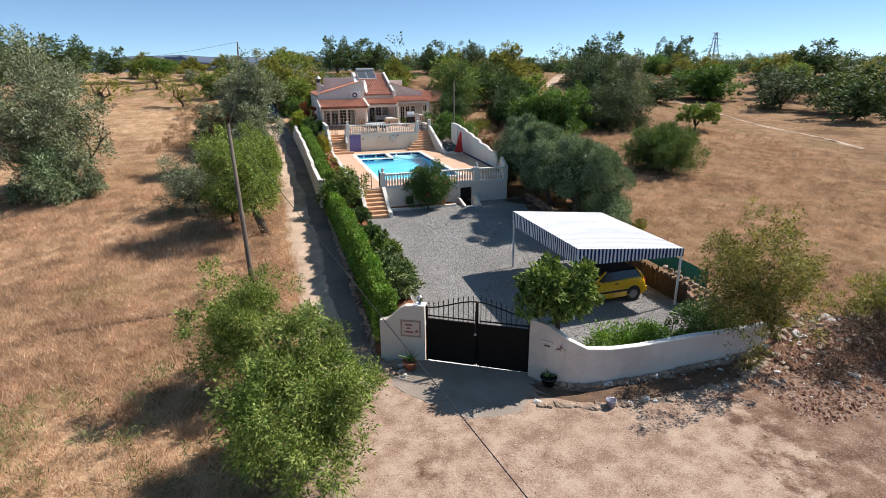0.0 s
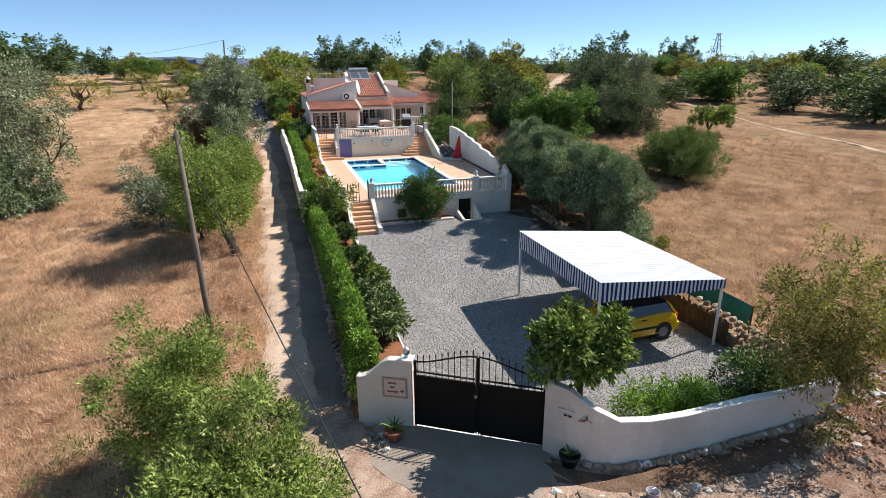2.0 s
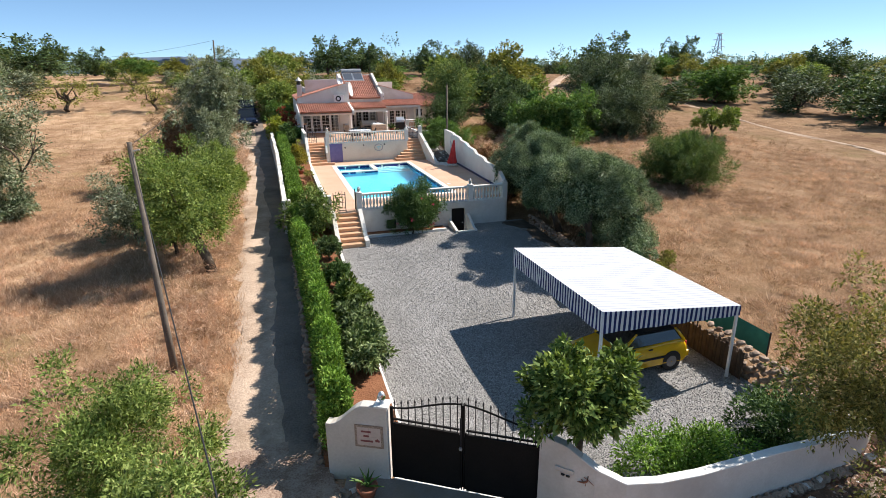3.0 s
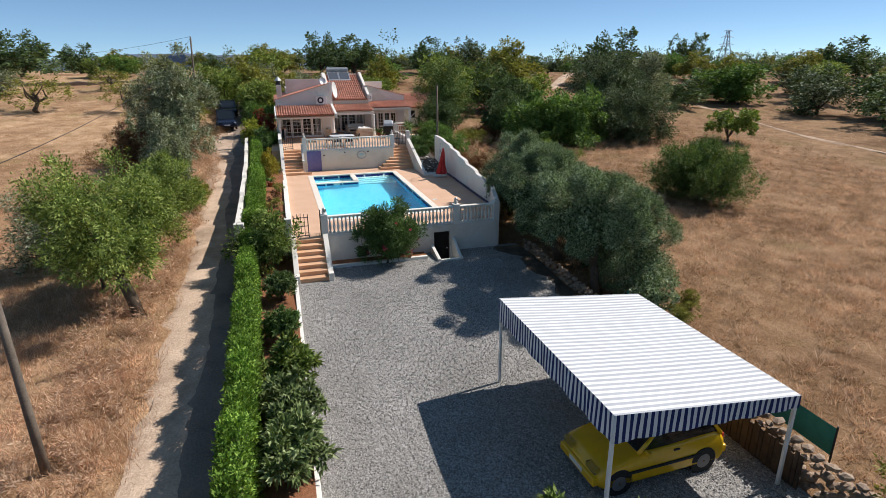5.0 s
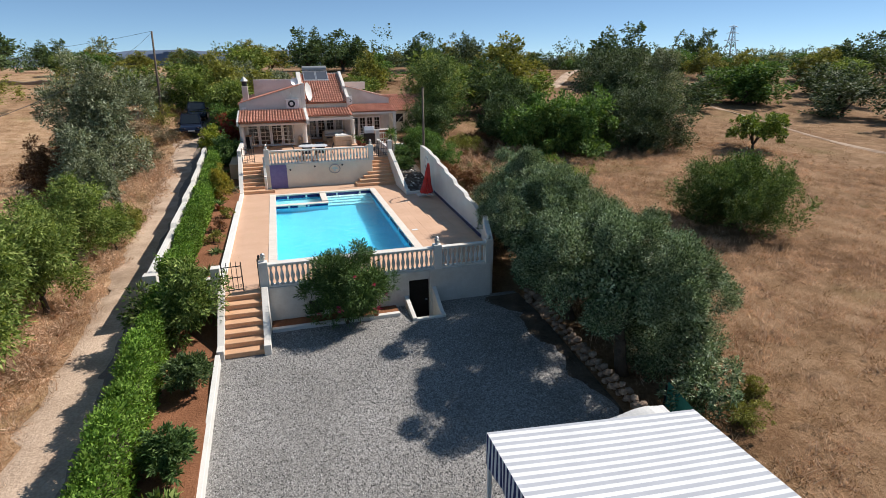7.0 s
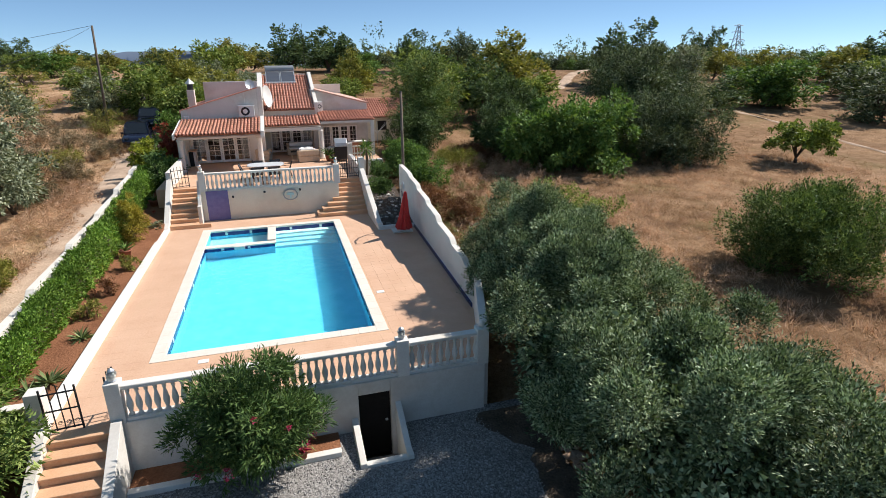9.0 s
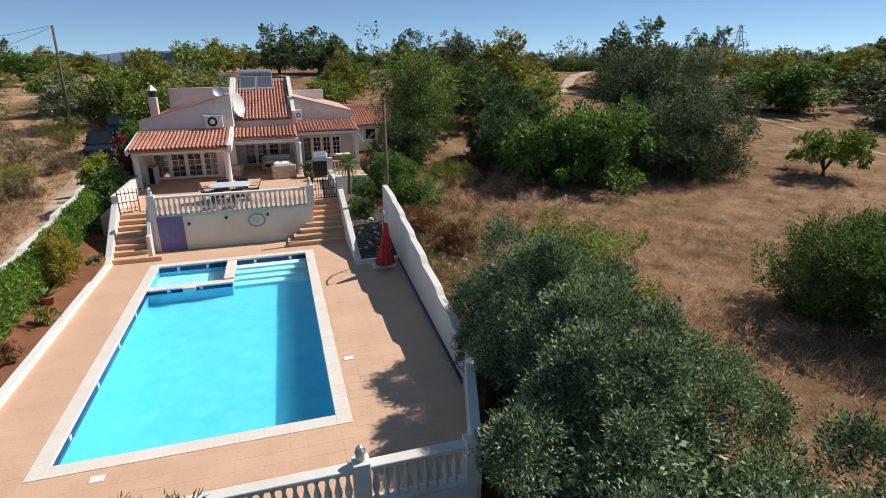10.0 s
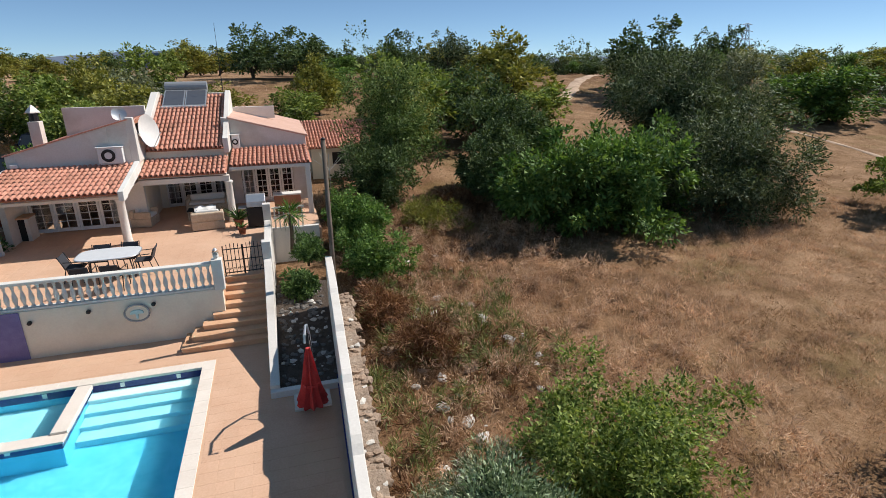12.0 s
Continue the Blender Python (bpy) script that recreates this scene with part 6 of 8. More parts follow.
# lone bushes in the field
plant("juniper_bush", on_land(24.3, 20.4), "big rounded dark green bush in the dry field", "shrub", 0.3, 1.45, (2.65, 2.6, 1.75), 34, 0.48, 36000, 0.12, 0.17, M_JUNIPER, 0.16, 47, shell=0.3, rise=1.1)
plant("carob_tree", on_land(24.0, 37.8), "broad fresh-green carob tree in the field", "tree", 0.5, 1.75, (4.4, 3.6, 2.5), 44, 0.32, 15000, 0.25, 0.24, M_FIG, 0.25, 48, shell=0.3)
plant("carob_tree", on_land(31.3, 37.5), "dark rounded carob tree in the field", "shrub", 0.4, 1.95, (3.5, 3.2, 2.9), 38, 0.36, 17000, 0.2, 0.15, M_DARKOAK, 0.22, 49, shell=0.3)
plant("fig_tree", on_land(39.6, 35.0), "small umbrella-shaped fig tree with bare lower limbs", "tree", 0.35, 1.75, (2.7, 2.3, 1.15), 26, 0.25, 4200, 0.17, 0.3, M_FIGBRIGHT, 0.11, 50)
plant("carob_tree", on_land(15.9, 45.5), "tall leafy almond tree beside the outbuilding", "tree", 1.0, 3.6, (2.7, 2.6, 3.5), 46, 0.30, 11000, 0.17, 0.18, M_JUNIPER, 0.2, 52, shell=0.3)
plant("carob_tree", on_land(14.4, 42.4), "dark evergreen shrub below a taller tree", "shrub", 0.4, 1.7, (1.9, 1.7, 2.0), 24, 0.38, 8000, 0.16, 0.18, M_CAROB, 0.12, 53, shell=0.3)
plant("carob_tree", on_land(20.6, 41.2), "dark evergreen thicket in the shade of taller trees", "shrub", 0.4, 1.9, (2.2, 2.0, 2.2), 26, 0.38, 9000, 0.17, 0.18, M_CAROB, 0.14, 154, shell=0.3)
plant("carob_tree", on_land(22.0, 44.4), "dense dark carob thicket on the slope", "tree", 0.7, 2.5, (2.3, 2.1, 2.7), 34, 0.35, 13000, 0.22, 0.18, M_CAROB, 0.22, 54, shell=0.3)
plant("almond_tree", on_land(17.6, 52.5), "yellow-green almond with drooping leafy twigs", "tree", 0.8, 2.6, (2.2, 2.2, 2.6), 30, 0.35, 7000, 0.2, 0.18, M_AUTUMN, 0.2, 152, shell=0.3)
plant("carob_tree", on_land(32.6, 43.5), "tall dark carob tree rising above the others", "tree", 1.0, 3.6, (3.9, 3.4, 3.9), 46, 0.35, 20000, 0.22, 0.17, M_DARKOAK, 0.3, 55, shell=0.3)
plant("olive_tree", on_land(37.5, 45.5), "tall grey-green olive behind the carob tree", "tree", 1.0, 3.5, (2.7, 2.6, 3.4), 30, 0.34, 10000, 0.22, 0.16, M_OLIVE_GREY, 0.22, 56, "olive trees", shell=0.3)
# greenery between house and rock garden
plant("ivy_mound", (12.75, 38.4, 2.2), "green creeper mound beside the terrace", "shrub", 0.4, 1.1, (1.3, 1.8, 1.15), 24, 0.38, 6000, 0.13, 0.24, M_FIG, 0.06, 57, shell=0.3)
plant("ivy_mound", (13.0, 34.6, 2.1), "green weedy shrub behind the pool wall", "shrub", 0.3, 0.8, (1.2, 1.3, 0.9), 18, 0.38, 3600, 0.13, 0.22, M_FIG, 0.05, 58, shell=0.3)
plant("ivy_mound", (10.6, 35.3, 2.9), "dark green ferny plants in the rock garden", "shrub", 0.2, 0.4, (0.5, 0.9, 0.42), 12, 0.42, 1800, 0.14, 0.16, M_OLEANDER, 0.04, 59, shell=0.3)
for k, (x, y, rr) in enumerate(((12.6, 31.4, 0.8), (13.4, 29.2, 0.8), (16.4, 39.6, 1.4), (18.4, 41.4, 1.3))):
    plant("scrub_bush", on_land(x, y), "brown half-dry scrub bush in the weeds", "shrub", 0.2, 0.5, (rr, rr, 0.65), 12, 0.42, 3200, 0.2, 0.05, (M_BROWNLEAF, M_BROWNLEAF, M_AUTUMN)[k % 3], 0.04, 60 + k, "scrub bushes", shell=0.25)
plant("fern_clump", (10.2, 32.9, 2.65), "dark green ferny plants among rockery stones", "plant", 0.15, 0.3, (0.5, 0.7, 0.34), 14, 0.42, 2000, 0.13, 0.16, M_OLEANDER, 0.03, 161, shell=0.3)
yucca = thing("yucca_plant", (10.1, 36.6, 3.0), "spiky yucca with a short trunk beside the terrace", "plant")
part("trunk", Shape().tube([(0, 0, -0.2), (0.05, 0, 0.6), (0.03, 0, 1.25)], [0.08, 0.07, 0.06], 8), M_BARK, yucca)
rng = np.random.default_rng(70)
dirs = unit(rng.normal(size=(130, 3)) + np.array([0, 0, 0.5]))
side = unit(np.cross(dirs, rng.normal(size=(130, 3))))
c0 = np.array([0.03, 0, 1.3])
part("leaf_rosette", quads_mesh("leaf_rosette", np.stack([c0 + dirs * 0.05, c0 + dirs * 0.35 + side * 0.02, c0 + dirs * rng.uniform(0.6, 0.85, (130, 1)) - np.array([0, 0, 0.12]), c0 + dirs * 0.35 - side * 0.02], 1).reshape(-1, 3)), M_FIG, yucca, "long green blades")


# ---- hedges and garden plants ----
def hedge(line, half, tops, base, count, label, seed):
    """A clipped hedge along (x, y) points: leaves over a rounded box section."""
    rng = np.random.default_rng(seed)
    root = thing("hedge", (0, 0, 0), label, "hedge", 0, "hedges")
    xs, ys = np.array([p[0] for p in line]), np.array([p[1] for p in line])
    t = rng.uniform(0, 1, count)
    yy = ys[0] + (ys[-1] - ys[0]) * t
    cx = np.interp(yy, ys, xs)
    top, low = np.interp(yy, ys, tops), np.interp(yy, ys, base)
    a = rng.uniform(0, math.pi, count)
    ca, sa_ = np.cos(a), np.sin(a)
    k = 1 / np.maximum((np.abs(ca) ** 4 + np.abs(sa_) ** 4) ** 0.25, 1e-6)
    q = (0.75 + 0.27 * rng.uniform(0, 1, count) ** 0.5) * (1 + 0.07 * np.sin(yy * 2.1) + 0.05 * np.sin(yy * 5.3 + 1) + 0.05 * np.sin(yy * 9.7 + 3 * a))
    p = np.stack([cx + half * ca * k * q, yy, low + (top - low) * sa_ * k * q], -1)
    d = np.stack([ca, rng.normal(0, 0.3, count), sa_], -1)
    ends = rng.uniform(0, 1, count) < 0.12
    p[ends] = np.stack([cx[ends] + half * rng.uniform(-0.9, 0.9, ends.sum()), np.where(t[ends] < 0.5, ys[0], ys[-1]) + rng.normal(0, 0.06, ends.sum()), low[ends] + (top[ends] - low[ends]) * rng.uniform(0, 0.95, ends.sum())], -1)
    p, d = np.repeat(p, 3, 0), np.repeat(d, 3, 0)
    n = len(p)
    axis = unit(d * 0.7 + rng.normal(size=(n, 3)) * 0.7 + np.array([0, 0, 0.3]))
    side = unit(np.cross(axis, rng.normal(size=(n, 3))))
    ln = rng.uniform(0.06, 0.12, n)[:, None]
    p = p + rng.normal(size=(n, 3)) * 0.04
    me = quads_mesh("foliage", np.stack([p - side * ln * 0.2, p + axis * ln * 0.3 + side * ln * 0.3, p + axis * ln], 1).reshape(-1, 3), 3)
    part("foliage", me, M_HEDGE, root)
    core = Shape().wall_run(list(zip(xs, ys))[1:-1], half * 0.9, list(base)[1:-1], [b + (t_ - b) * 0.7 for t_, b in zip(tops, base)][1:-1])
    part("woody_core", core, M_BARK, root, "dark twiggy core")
    return root


ly = np.linspace(0.95, 16.9, 30)
hedge([(float(np.interp(y, [1, 4, 9, 14.5, 17], [-1.04, -0.96, -1.02, -1.18, -1.22])), y) for y in ly], 0.30, [float(np.interp(y, [1, 5, 9, 15, 17], [2.0, 2.2, 2.35, 2.4, 2.45])) for y in ly], [float(np.interp(y, [0, 17], [0.3, 1.1])) for y in ly], 26000,
      "long clipped bright green hedge above the dirt track", 81)
uy = np.linspace(17.5, 37.5, 30)
hedge([(float(np.interp(y, [17.5, 30, 37.5], [-1.02, -1.1, -1.3])), y) for y in uy], 0.36, [garden_top(y) + 0.08 for y in uy], [float(np.interp(y, [17, 27, 42], [2.0, 2.1, 3.0])) for y in uy], 24000,
      "clipped green hedge inside the white garden wall", 82)
for k, (x, y, z, rr, mat, leaf) in enumerate(((-0.5, 15.8, 1.05, 1.3, M_LEMON, 0.14), (-0.05, 12.6, 0.85, 0.55, M_CAROB, 0.11), (-0.03, 9.7, 0.7, 0.55, M_OLEANDER, 0.12), (0.08, 7.35, 0.55, 0.66, M_LEMON, 0.2), (0.02, 5.75, 0.45, 0.68, M_LOQUAT, 0.16), (0.0, 4.05, 0.4, 0.80, M_LOQUAT, 0.17))):
    plant("garden_shrub", (x, y, z), "rounded leafy green shrub in the red soil bed", "shrub", 0.3, 0.35 + 0.6 * rr, (rr * 0.95, rr * 0.95, rr * 0.8), 14, 0.45, int(2600 * rr * 0.16 / leaf + 500), leaf, 0.17, mat, 0.05, 90 + k, "garden shrubs", shell=0.3)
plant("golden_cypress", (-0.35, 28.9, 2.15), "yellow-green feathery conifer in the red soil bed", "shrub", 0.15, 0.85, (0.5, 0.5, 0.9), 14, 0.46, 3400, 0.11, 0.1, M_GOLDEN, 0.05, 101, shell=0.3)
plant("golden_shrub", (-1.5, 39.2, 2.9), "bright yellow-green shrub at the end of the hedge", "shrub", 0.3, 1.1, (0.95, 0.95, 1.0), 16, 0.4, 2800, 0.14, 0.2, M_YELLOWGREEN, 0.06, 102, shell=0.3)
plant("red_shrub", (-0.7, 41.3, 3.0), "red-leaved shrub against the house corner", "shrub", 0.3, 1.3, (0.8, 0.8, 1.0), 12, 0.42, 1600, 0.15, 0.2, M_REDLEAF, 0.06, 103, shell=0.3)
plant("garden_shrub", (-0.55, 37.2, 2.7), "dark green shrub between hedge and house", "shrub", 0.3, 0.9, (0.9, 1.4, 0.95), 16, 0.4, 3200, 0.15, 0.18, M_OLEANDER, 0.06, 104, "garden shrubs", shell=0.3)
for k, (x, y, mat) in enumerate(((0.05, 26.0, M_AUTUMN), (-0.1, 23.8, M_BROWNLEAF), (-0.2, 22.0, M_AUTUMN), (0.05, 30.6, M_OLIVE_GREY), (-0.3, 32.4, M_REDLEAF))):
    plant("bedding_plant", (x, y, 2.06), "small sparse plant in the dry red bed", "plant", 0.08, 0.24, (0.34, 0.34, 0.26), 8, 0.45, 380, 0.11, 0.12, mat, 0.02, 110 + k, "bedding plants", shell=0.2)

# ---- far trees: a few grown once, then copied ----
def grown(name, label, material, seed, count=1700, trunk=0.22, leaf=0.105, ratio=0.27, arms=5):
    """A tree of unit radius, two units high."""
    rng = np.random.default_rng(seed)
    root = thing(name, (0, 0, -60), label, "tree", 0, "hillside trees")
    clumps = crown_clumps(rng, (0, 0, 0.93), (0.92, 0.92, 1.0), 24, 0.40)
    part("trunk", limbs(Shape(), rng, (0, 0, -0.15), (0, 0, trunk), clumps, 0.06 if arms == 5 else 0.075, arms), M_BARK, root)
    part("crown", quads_mesh("crown", leaves(clumps, count, leaf, ratio, rng, 3, shell=0.35), 3), material, root)
    return root


KINDS = {
    "carob": grown("carob_tree", "dark rounded carob tree on the hillside", M_CAROB, 201),
    "olive": grown("olive_tree", "dull dark green olive tree on the hillside", M_DARKOAK, 202, ratio=0.22),
    "silver": grown("olive_tree", "silvery olive tree on the hillside", M_OLIVE_GREY, 203, ratio=0.22),
    "almond": grown("almond_tree", "light green almond tree on the hillside", M_ALMOND, 204),
    "autumn": grown("almond_tree", "yellowing almond tree on the hillside", M_AUTUMN, 205),
    "sparse": grown("almond_tree", "thin-crowned old almond tree with open limbs", M_AUTUMN, 207, 850, 0.5, 0.07, 0.3, 9),
    "fig": grown("carob_tree", "fresh green carob tree on the hillside", M_FIG, 206),
}
used = {}


def far_tree(kind, x, y, radius, height, seed):
    r = random.Random(seed)
    m = pose(x, y, float(land(x, y)) - 0.1, 0, 0, r.uniform(0, 360)) @ Matrix.Diagonal((radius * r.uniform(0.9, 1.1), radius * r.uniform(0.9, 1.1), height / 2.25, 1))
    if kind not in used:
        used[kind] = True
        KINDS[kind].matrix_basis = m
    else:
        src = KINDS[kind]
        keep = src.matrix_basis.copy()
        src.matrix_basis = Matrix.Identity(4)
        copy_thing(src, m)
        src.matrix_basis = keep


SPOTS = (("autumn", 13.8, 66.9, 2.7, 5.5), ("almond", 14.6, 70.4, 2.2, 4.6), ("almond", 11.5, 60.0, 2.4, 4.0), ("carob", 13.3, 89.5, 4.0, 6.4), ("carob", 8.0, 90.5, 3.6, 6.8), ("olive", 32.2, 87.6, 3.4, 6.8),
         ("carob", 26.0, 88.0, 3.2, 6.4), ("autumn", 30.0, 62.4, 4.2, 7.6), ("almond", 19.5, 56.0, 4.2, 7.0), ("carob", 24.0, 55.0, 3.4, 6.0), ("carob", 52.0, 73.4, 5.6, 9.0), ("olive", 47.0, 68.0, 3.6, 6.4),
         ("carob", 100.0, 115.0, 6.0, 10.0), ("silver", 56.2, 66.4, 2.4, 3.4), ("fig", 61.0, 56.7, 4.4, 6.0), ("autumn", 68.0, 66.0, 4.2, 6.2), ("olive", 65.1, 48.1, 4.2, 5.6), ("carob", 106.9, 79.1, 5.6, 8.4),
         ("carob", 63.5, 35.7, 4.6, 6.4), ("fig", 59.0, 57.0, 4.0, 6.0), ("carob", 70.0, 42.0, 5.0, 6.6), ("carob", 78.0, 36.0, 5.0, 7.0), ("olive", 74.0, 55.0, 4.2, 5.8), ("almond", 82.0, 62.0, 4.2, 5.6),
         ("autumn", 90.0, 72.0, 4.2, 6.0), ("olive", 44.5, 53.0, 2.6, 4.2), ("autumn", -1.2, 104.0, 4.4, 5.2), ("fig", -21.0, 89.4, 2.8, 3.6), ("almond", -24.5, 89.7, 1.9, 3.4), ("silver", -15.2, 79.3, 1.8, 2.8),
         ("carob", -10.0, 99.0, 2.4, 3.6), ("sparse", -22.9, 60.8, 3.6, 4.8), ("sparse", -14.6, 60.5, 2.4, 4.4), ("sparse", -12.6, 70.0, 2.2, 3.8), ("sparse", -19.5, 76.0, 2.4, 3.6), ("carob", -40.0, 82.0, 5.0, 8.0), ("olive", -48.0, 80.0, 5.0, 9.0), ("carob", -35.0, 92.0, 5.0, 7.0), ("carob", -62.0, 84.0, 6.0, 9.5), ("almond", -0.2, 75.0, 2.7, 6.0), ("autumn", -4.0, 70.0, 3.0, 5.0), ("silver", -1.0, 66.5, 3.2, 5.2), ("autumn", 2.0, 57.0, 2.6, 4.6), ("silver", 4.6, 59.0, 2.4, 4.0), ("autumn", 5.8, 64.5, 2.4, 3.6), ("almond", -5.2, 60.0, 2.6, 5.2), ("almond", -1.5, 53.5, 2.0, 4.6), ("silver", -7.2, 36.0, 2.1, 5.4), ("fig", -1.2, 47.5, 1.5, 3.6), ("carob", -46.0, 96.0, 6.5, 7.5), ("carob", -56.0, 92.0, 6.5, 8.0), ("olive", -38.0, 88.0, 4.2, 5.0), ("silver", -31.0, 74.0, 2.8, 3.8),
         ("almond", -6.0, 67.2, 3.0, 4.6), ("autumn", -3.1, 63.0, 2.8, 5.8), ("silver", -8.5, 60.0, 2.6, 4.6), ("almond", -11.0, 66.0, 2.4, 4.4), ("olive", -9.2, 39.0, 2.2, 3.6), ("silver", -8.2, 33.5, 2.0, 3.4),
         ("autumn", -1.6, 61.0, 2.6, 4.6), ("almond", -1.2, 54.5, 2.6, 4.6), ("autumn", 0.5, 58.0, 2.8, 4.8), ("silver", 3.5, 62.0, 3.0, 4.6))
for k, (kind, x, y, rad, h) in enumerate(SPOTS):
    far_tree(kind, x, y, rad, h, 300 + k)
r = random.Random(77)
placed = [(s_[1], s_[2]) for s_ in SPOTS]
tries = 0
while len(placed) < len(SPOTS) + 165 and tries < 9000:
    tries += 1
    y = r.uniform(48, 150)
    x = r.uniform(-70 - 0.3 * y, 60 + 1.25 * y) if r.random() < 0.6 else r.uniform(28, 60 + 1.25 * y)
    if x < 12 and y < 86 and not (x < -28 and y > 60):
        continue
    if x > 34 and y < 52 + 0.12 * (x - 34):
        continue
    if abs(x - (44 + 0.9 * (y - 77))) < 5 and y > 60:
        continue
    if 4 < x < 15 and y < 90 and y > 62:
        continue
    if any((x - a) ** 2 + (y - b) ** 2 < 21 for a, b in placed):
        continue
    placed.append((x, y))
    big = r.uniform(0.75, 1.25)
    kind = r.choice(("carob", "olive", "almond", "autumn", "fig", "silver") if y < 80 else ("carob", "olive", "carob", "autumn", "fig"))
    far_tree(kind, x, y, 3.3 * big, r.uniform(3.0, 5.0) * big, 700 + len(placed))


wall_far = thing("dry_stone_wall", (0, 0, 0), "long low dry-stone wall across the far field", "stone wall")
s = Shape().wall_run([(x, 84 + 0.06 * x + 0.5 * math.sin(x * 0.3)) for x in range(-46, -7)], 0.7, [float(land(x, 84)) - 0.3 for x in range(-46, -7)], [float(land(x, 84)) + 0.22 + 0.12 * math.sin(x * 1.7) for x in range(-46, -7)])
part("courses", s, M_ROCK_OB, wall_far, "", 0.1)


def weeds(name, x0, x1, y0, y1, n, material, size, label, seed):
    """Low tangled weeds, too many to count."""
    rng = np.random.default_rng(seed)
    clumps = []
    for _ in range(n):
        x, y = rng.uniform(x0, x1), rng.uniform(y0, y1)
        h = rng.uniform(0.08, 0.38)
        clumps.append((x, y, float(land(x, y)) + h * 0.5, rng.uniform(0.15, 0.5), rng.uniform(0.15, 0.5), h))
    me = quads_mesh(name, leaves(clumps, n * 40, size, 0.055, rng, 2, up=1.3, shell=0.1), 3)
    me.materials.append(material)
    tagged(new(name, me), label, "weeds", kind="stuff")


weeds("brown_weeds", 11.7, 16.5, 22, 41, 150, M_BROWNLEAF, 0.2, "tangle of brown dry weeds behind the pool wall", 401)
weeds("straw_weeds", 11.7, 21, 20, 44, 620, M_GRASS, 0.18, "straw-coloured dry weeds behind the pool wall", 402)
weeds("green_weeds", 11.7, 17, 18, 34, 220, M_YELLOWGREEN_DULL, 0.22, "patches of green weeds behind the pool wall", 403)
weeds("track_weeds", -6.0, -3.9, 2, 40, 420, M_GRASS, 0.18, "dry weeds along the edge of the dirt track", 404)
weeds("verge_weeds", -15, -5, -11, 1, 200, M_YELLOWGREEN_DULL, 0.16, "green weeds among the dry grass near the forecourt", 406)
weeds("upper_weeds", -14, -4.6, 36, 62, 420, M_GRASSBROWN, 0.2, "dry brown weeds beside the upper track", 407)
weeds("field_weeds", 12, 44, 0, 44, 900, M_GRASSBROWN, 0.13, "scattered brown weeds in the dry field", 405)


def far_woods():
    """The wooded skyline, too far to count."""
    rng = np.random.default_rng(91)
    clumps = []
    for _ in range(520):
        y = rng.uniform(125, 330)
        x = rng.uniform(-0.75 * y - 60, 1.35 * y + 60)
        if -0.30 < (x - 3) / y < 0.0 and rng.uniform() < 0.9:
            continue
        h = rng.uniform(2.0, 4.2)
        clumps.append((x, y, float(land(x, y)) + h * 0.7, rng.uniform(3, 7), rng.uniform(3, 6), h))
    me = quads_mesh("far_woods", leaves(clumps, 60000, 0.5, 0.34, rng, 2, shell=0.5), 3)
    me.materials.append(M_CAROB)
    tagged(new("far_woods", me), "continuous dark green woodland along the skyline", "woodland", kind="stuff")


far_woods()


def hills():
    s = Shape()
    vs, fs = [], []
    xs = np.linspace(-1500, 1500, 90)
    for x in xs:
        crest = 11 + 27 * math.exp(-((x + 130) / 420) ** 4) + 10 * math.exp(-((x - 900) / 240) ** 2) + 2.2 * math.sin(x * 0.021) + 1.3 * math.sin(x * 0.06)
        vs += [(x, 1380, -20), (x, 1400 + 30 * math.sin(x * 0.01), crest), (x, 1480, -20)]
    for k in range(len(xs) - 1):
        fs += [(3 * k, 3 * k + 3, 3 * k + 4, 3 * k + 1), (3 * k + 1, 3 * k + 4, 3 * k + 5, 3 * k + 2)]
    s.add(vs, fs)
    # Distance haze is put into the ridge's blue-grey base colour.
    structure("backdrop", s, surface("haze_tinted_hill", (0.13, 0.17, 0.24), (0.17, 0.21, 0.28), 0.01, 0.05, 1.0, 0.1, 0.5, spec=0.0), "distant hill ridge tinted blue for haze", "hills", smooth=True)


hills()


# ---- clods and pebbles on the bare ground ----
def clods(name, x, y, r, dz, material, label, category, rng):
    n = len(x)
    base = np.array([[1, 0, -0.3], [0, 1, -0.3], [-1, 0, -0.3], [0, -1, -0.3], [0.2, -0.1, 0.42]], float)
    vs = base[None] * (r[:, None] * rng.uniform(0.6, 1.35, (n, 5)))[..., None]
    a = rng.uniform(0, 6.28, n)
    rot = np.stack([np.stack([np.cos(a), -np.sin(a)], -1), np.stack([np.sin(a), np.cos(a)], -1)], 1)
    vs[:, :, :2] = np.einsum("nij,nkj->nki", rot, vs[:, :, :2])
    vs += np.stack([x, y, dz], -1)[:, None]
    tris = np.array([[0, 1, 4], [1, 2, 4], [2, 3, 4], [3, 0, 4]])
    me = bpy.data.meshes.new(name)
    me.from_pydata(vs.reshape(-1, 3).tolist(), [], (tris[None] + (np.arange(n) * 5)[:, None, None]).reshape(-1, 3).tolist())
    me.materials.append(material)
    tagged(new(name, me), label, category, kind="stuff")


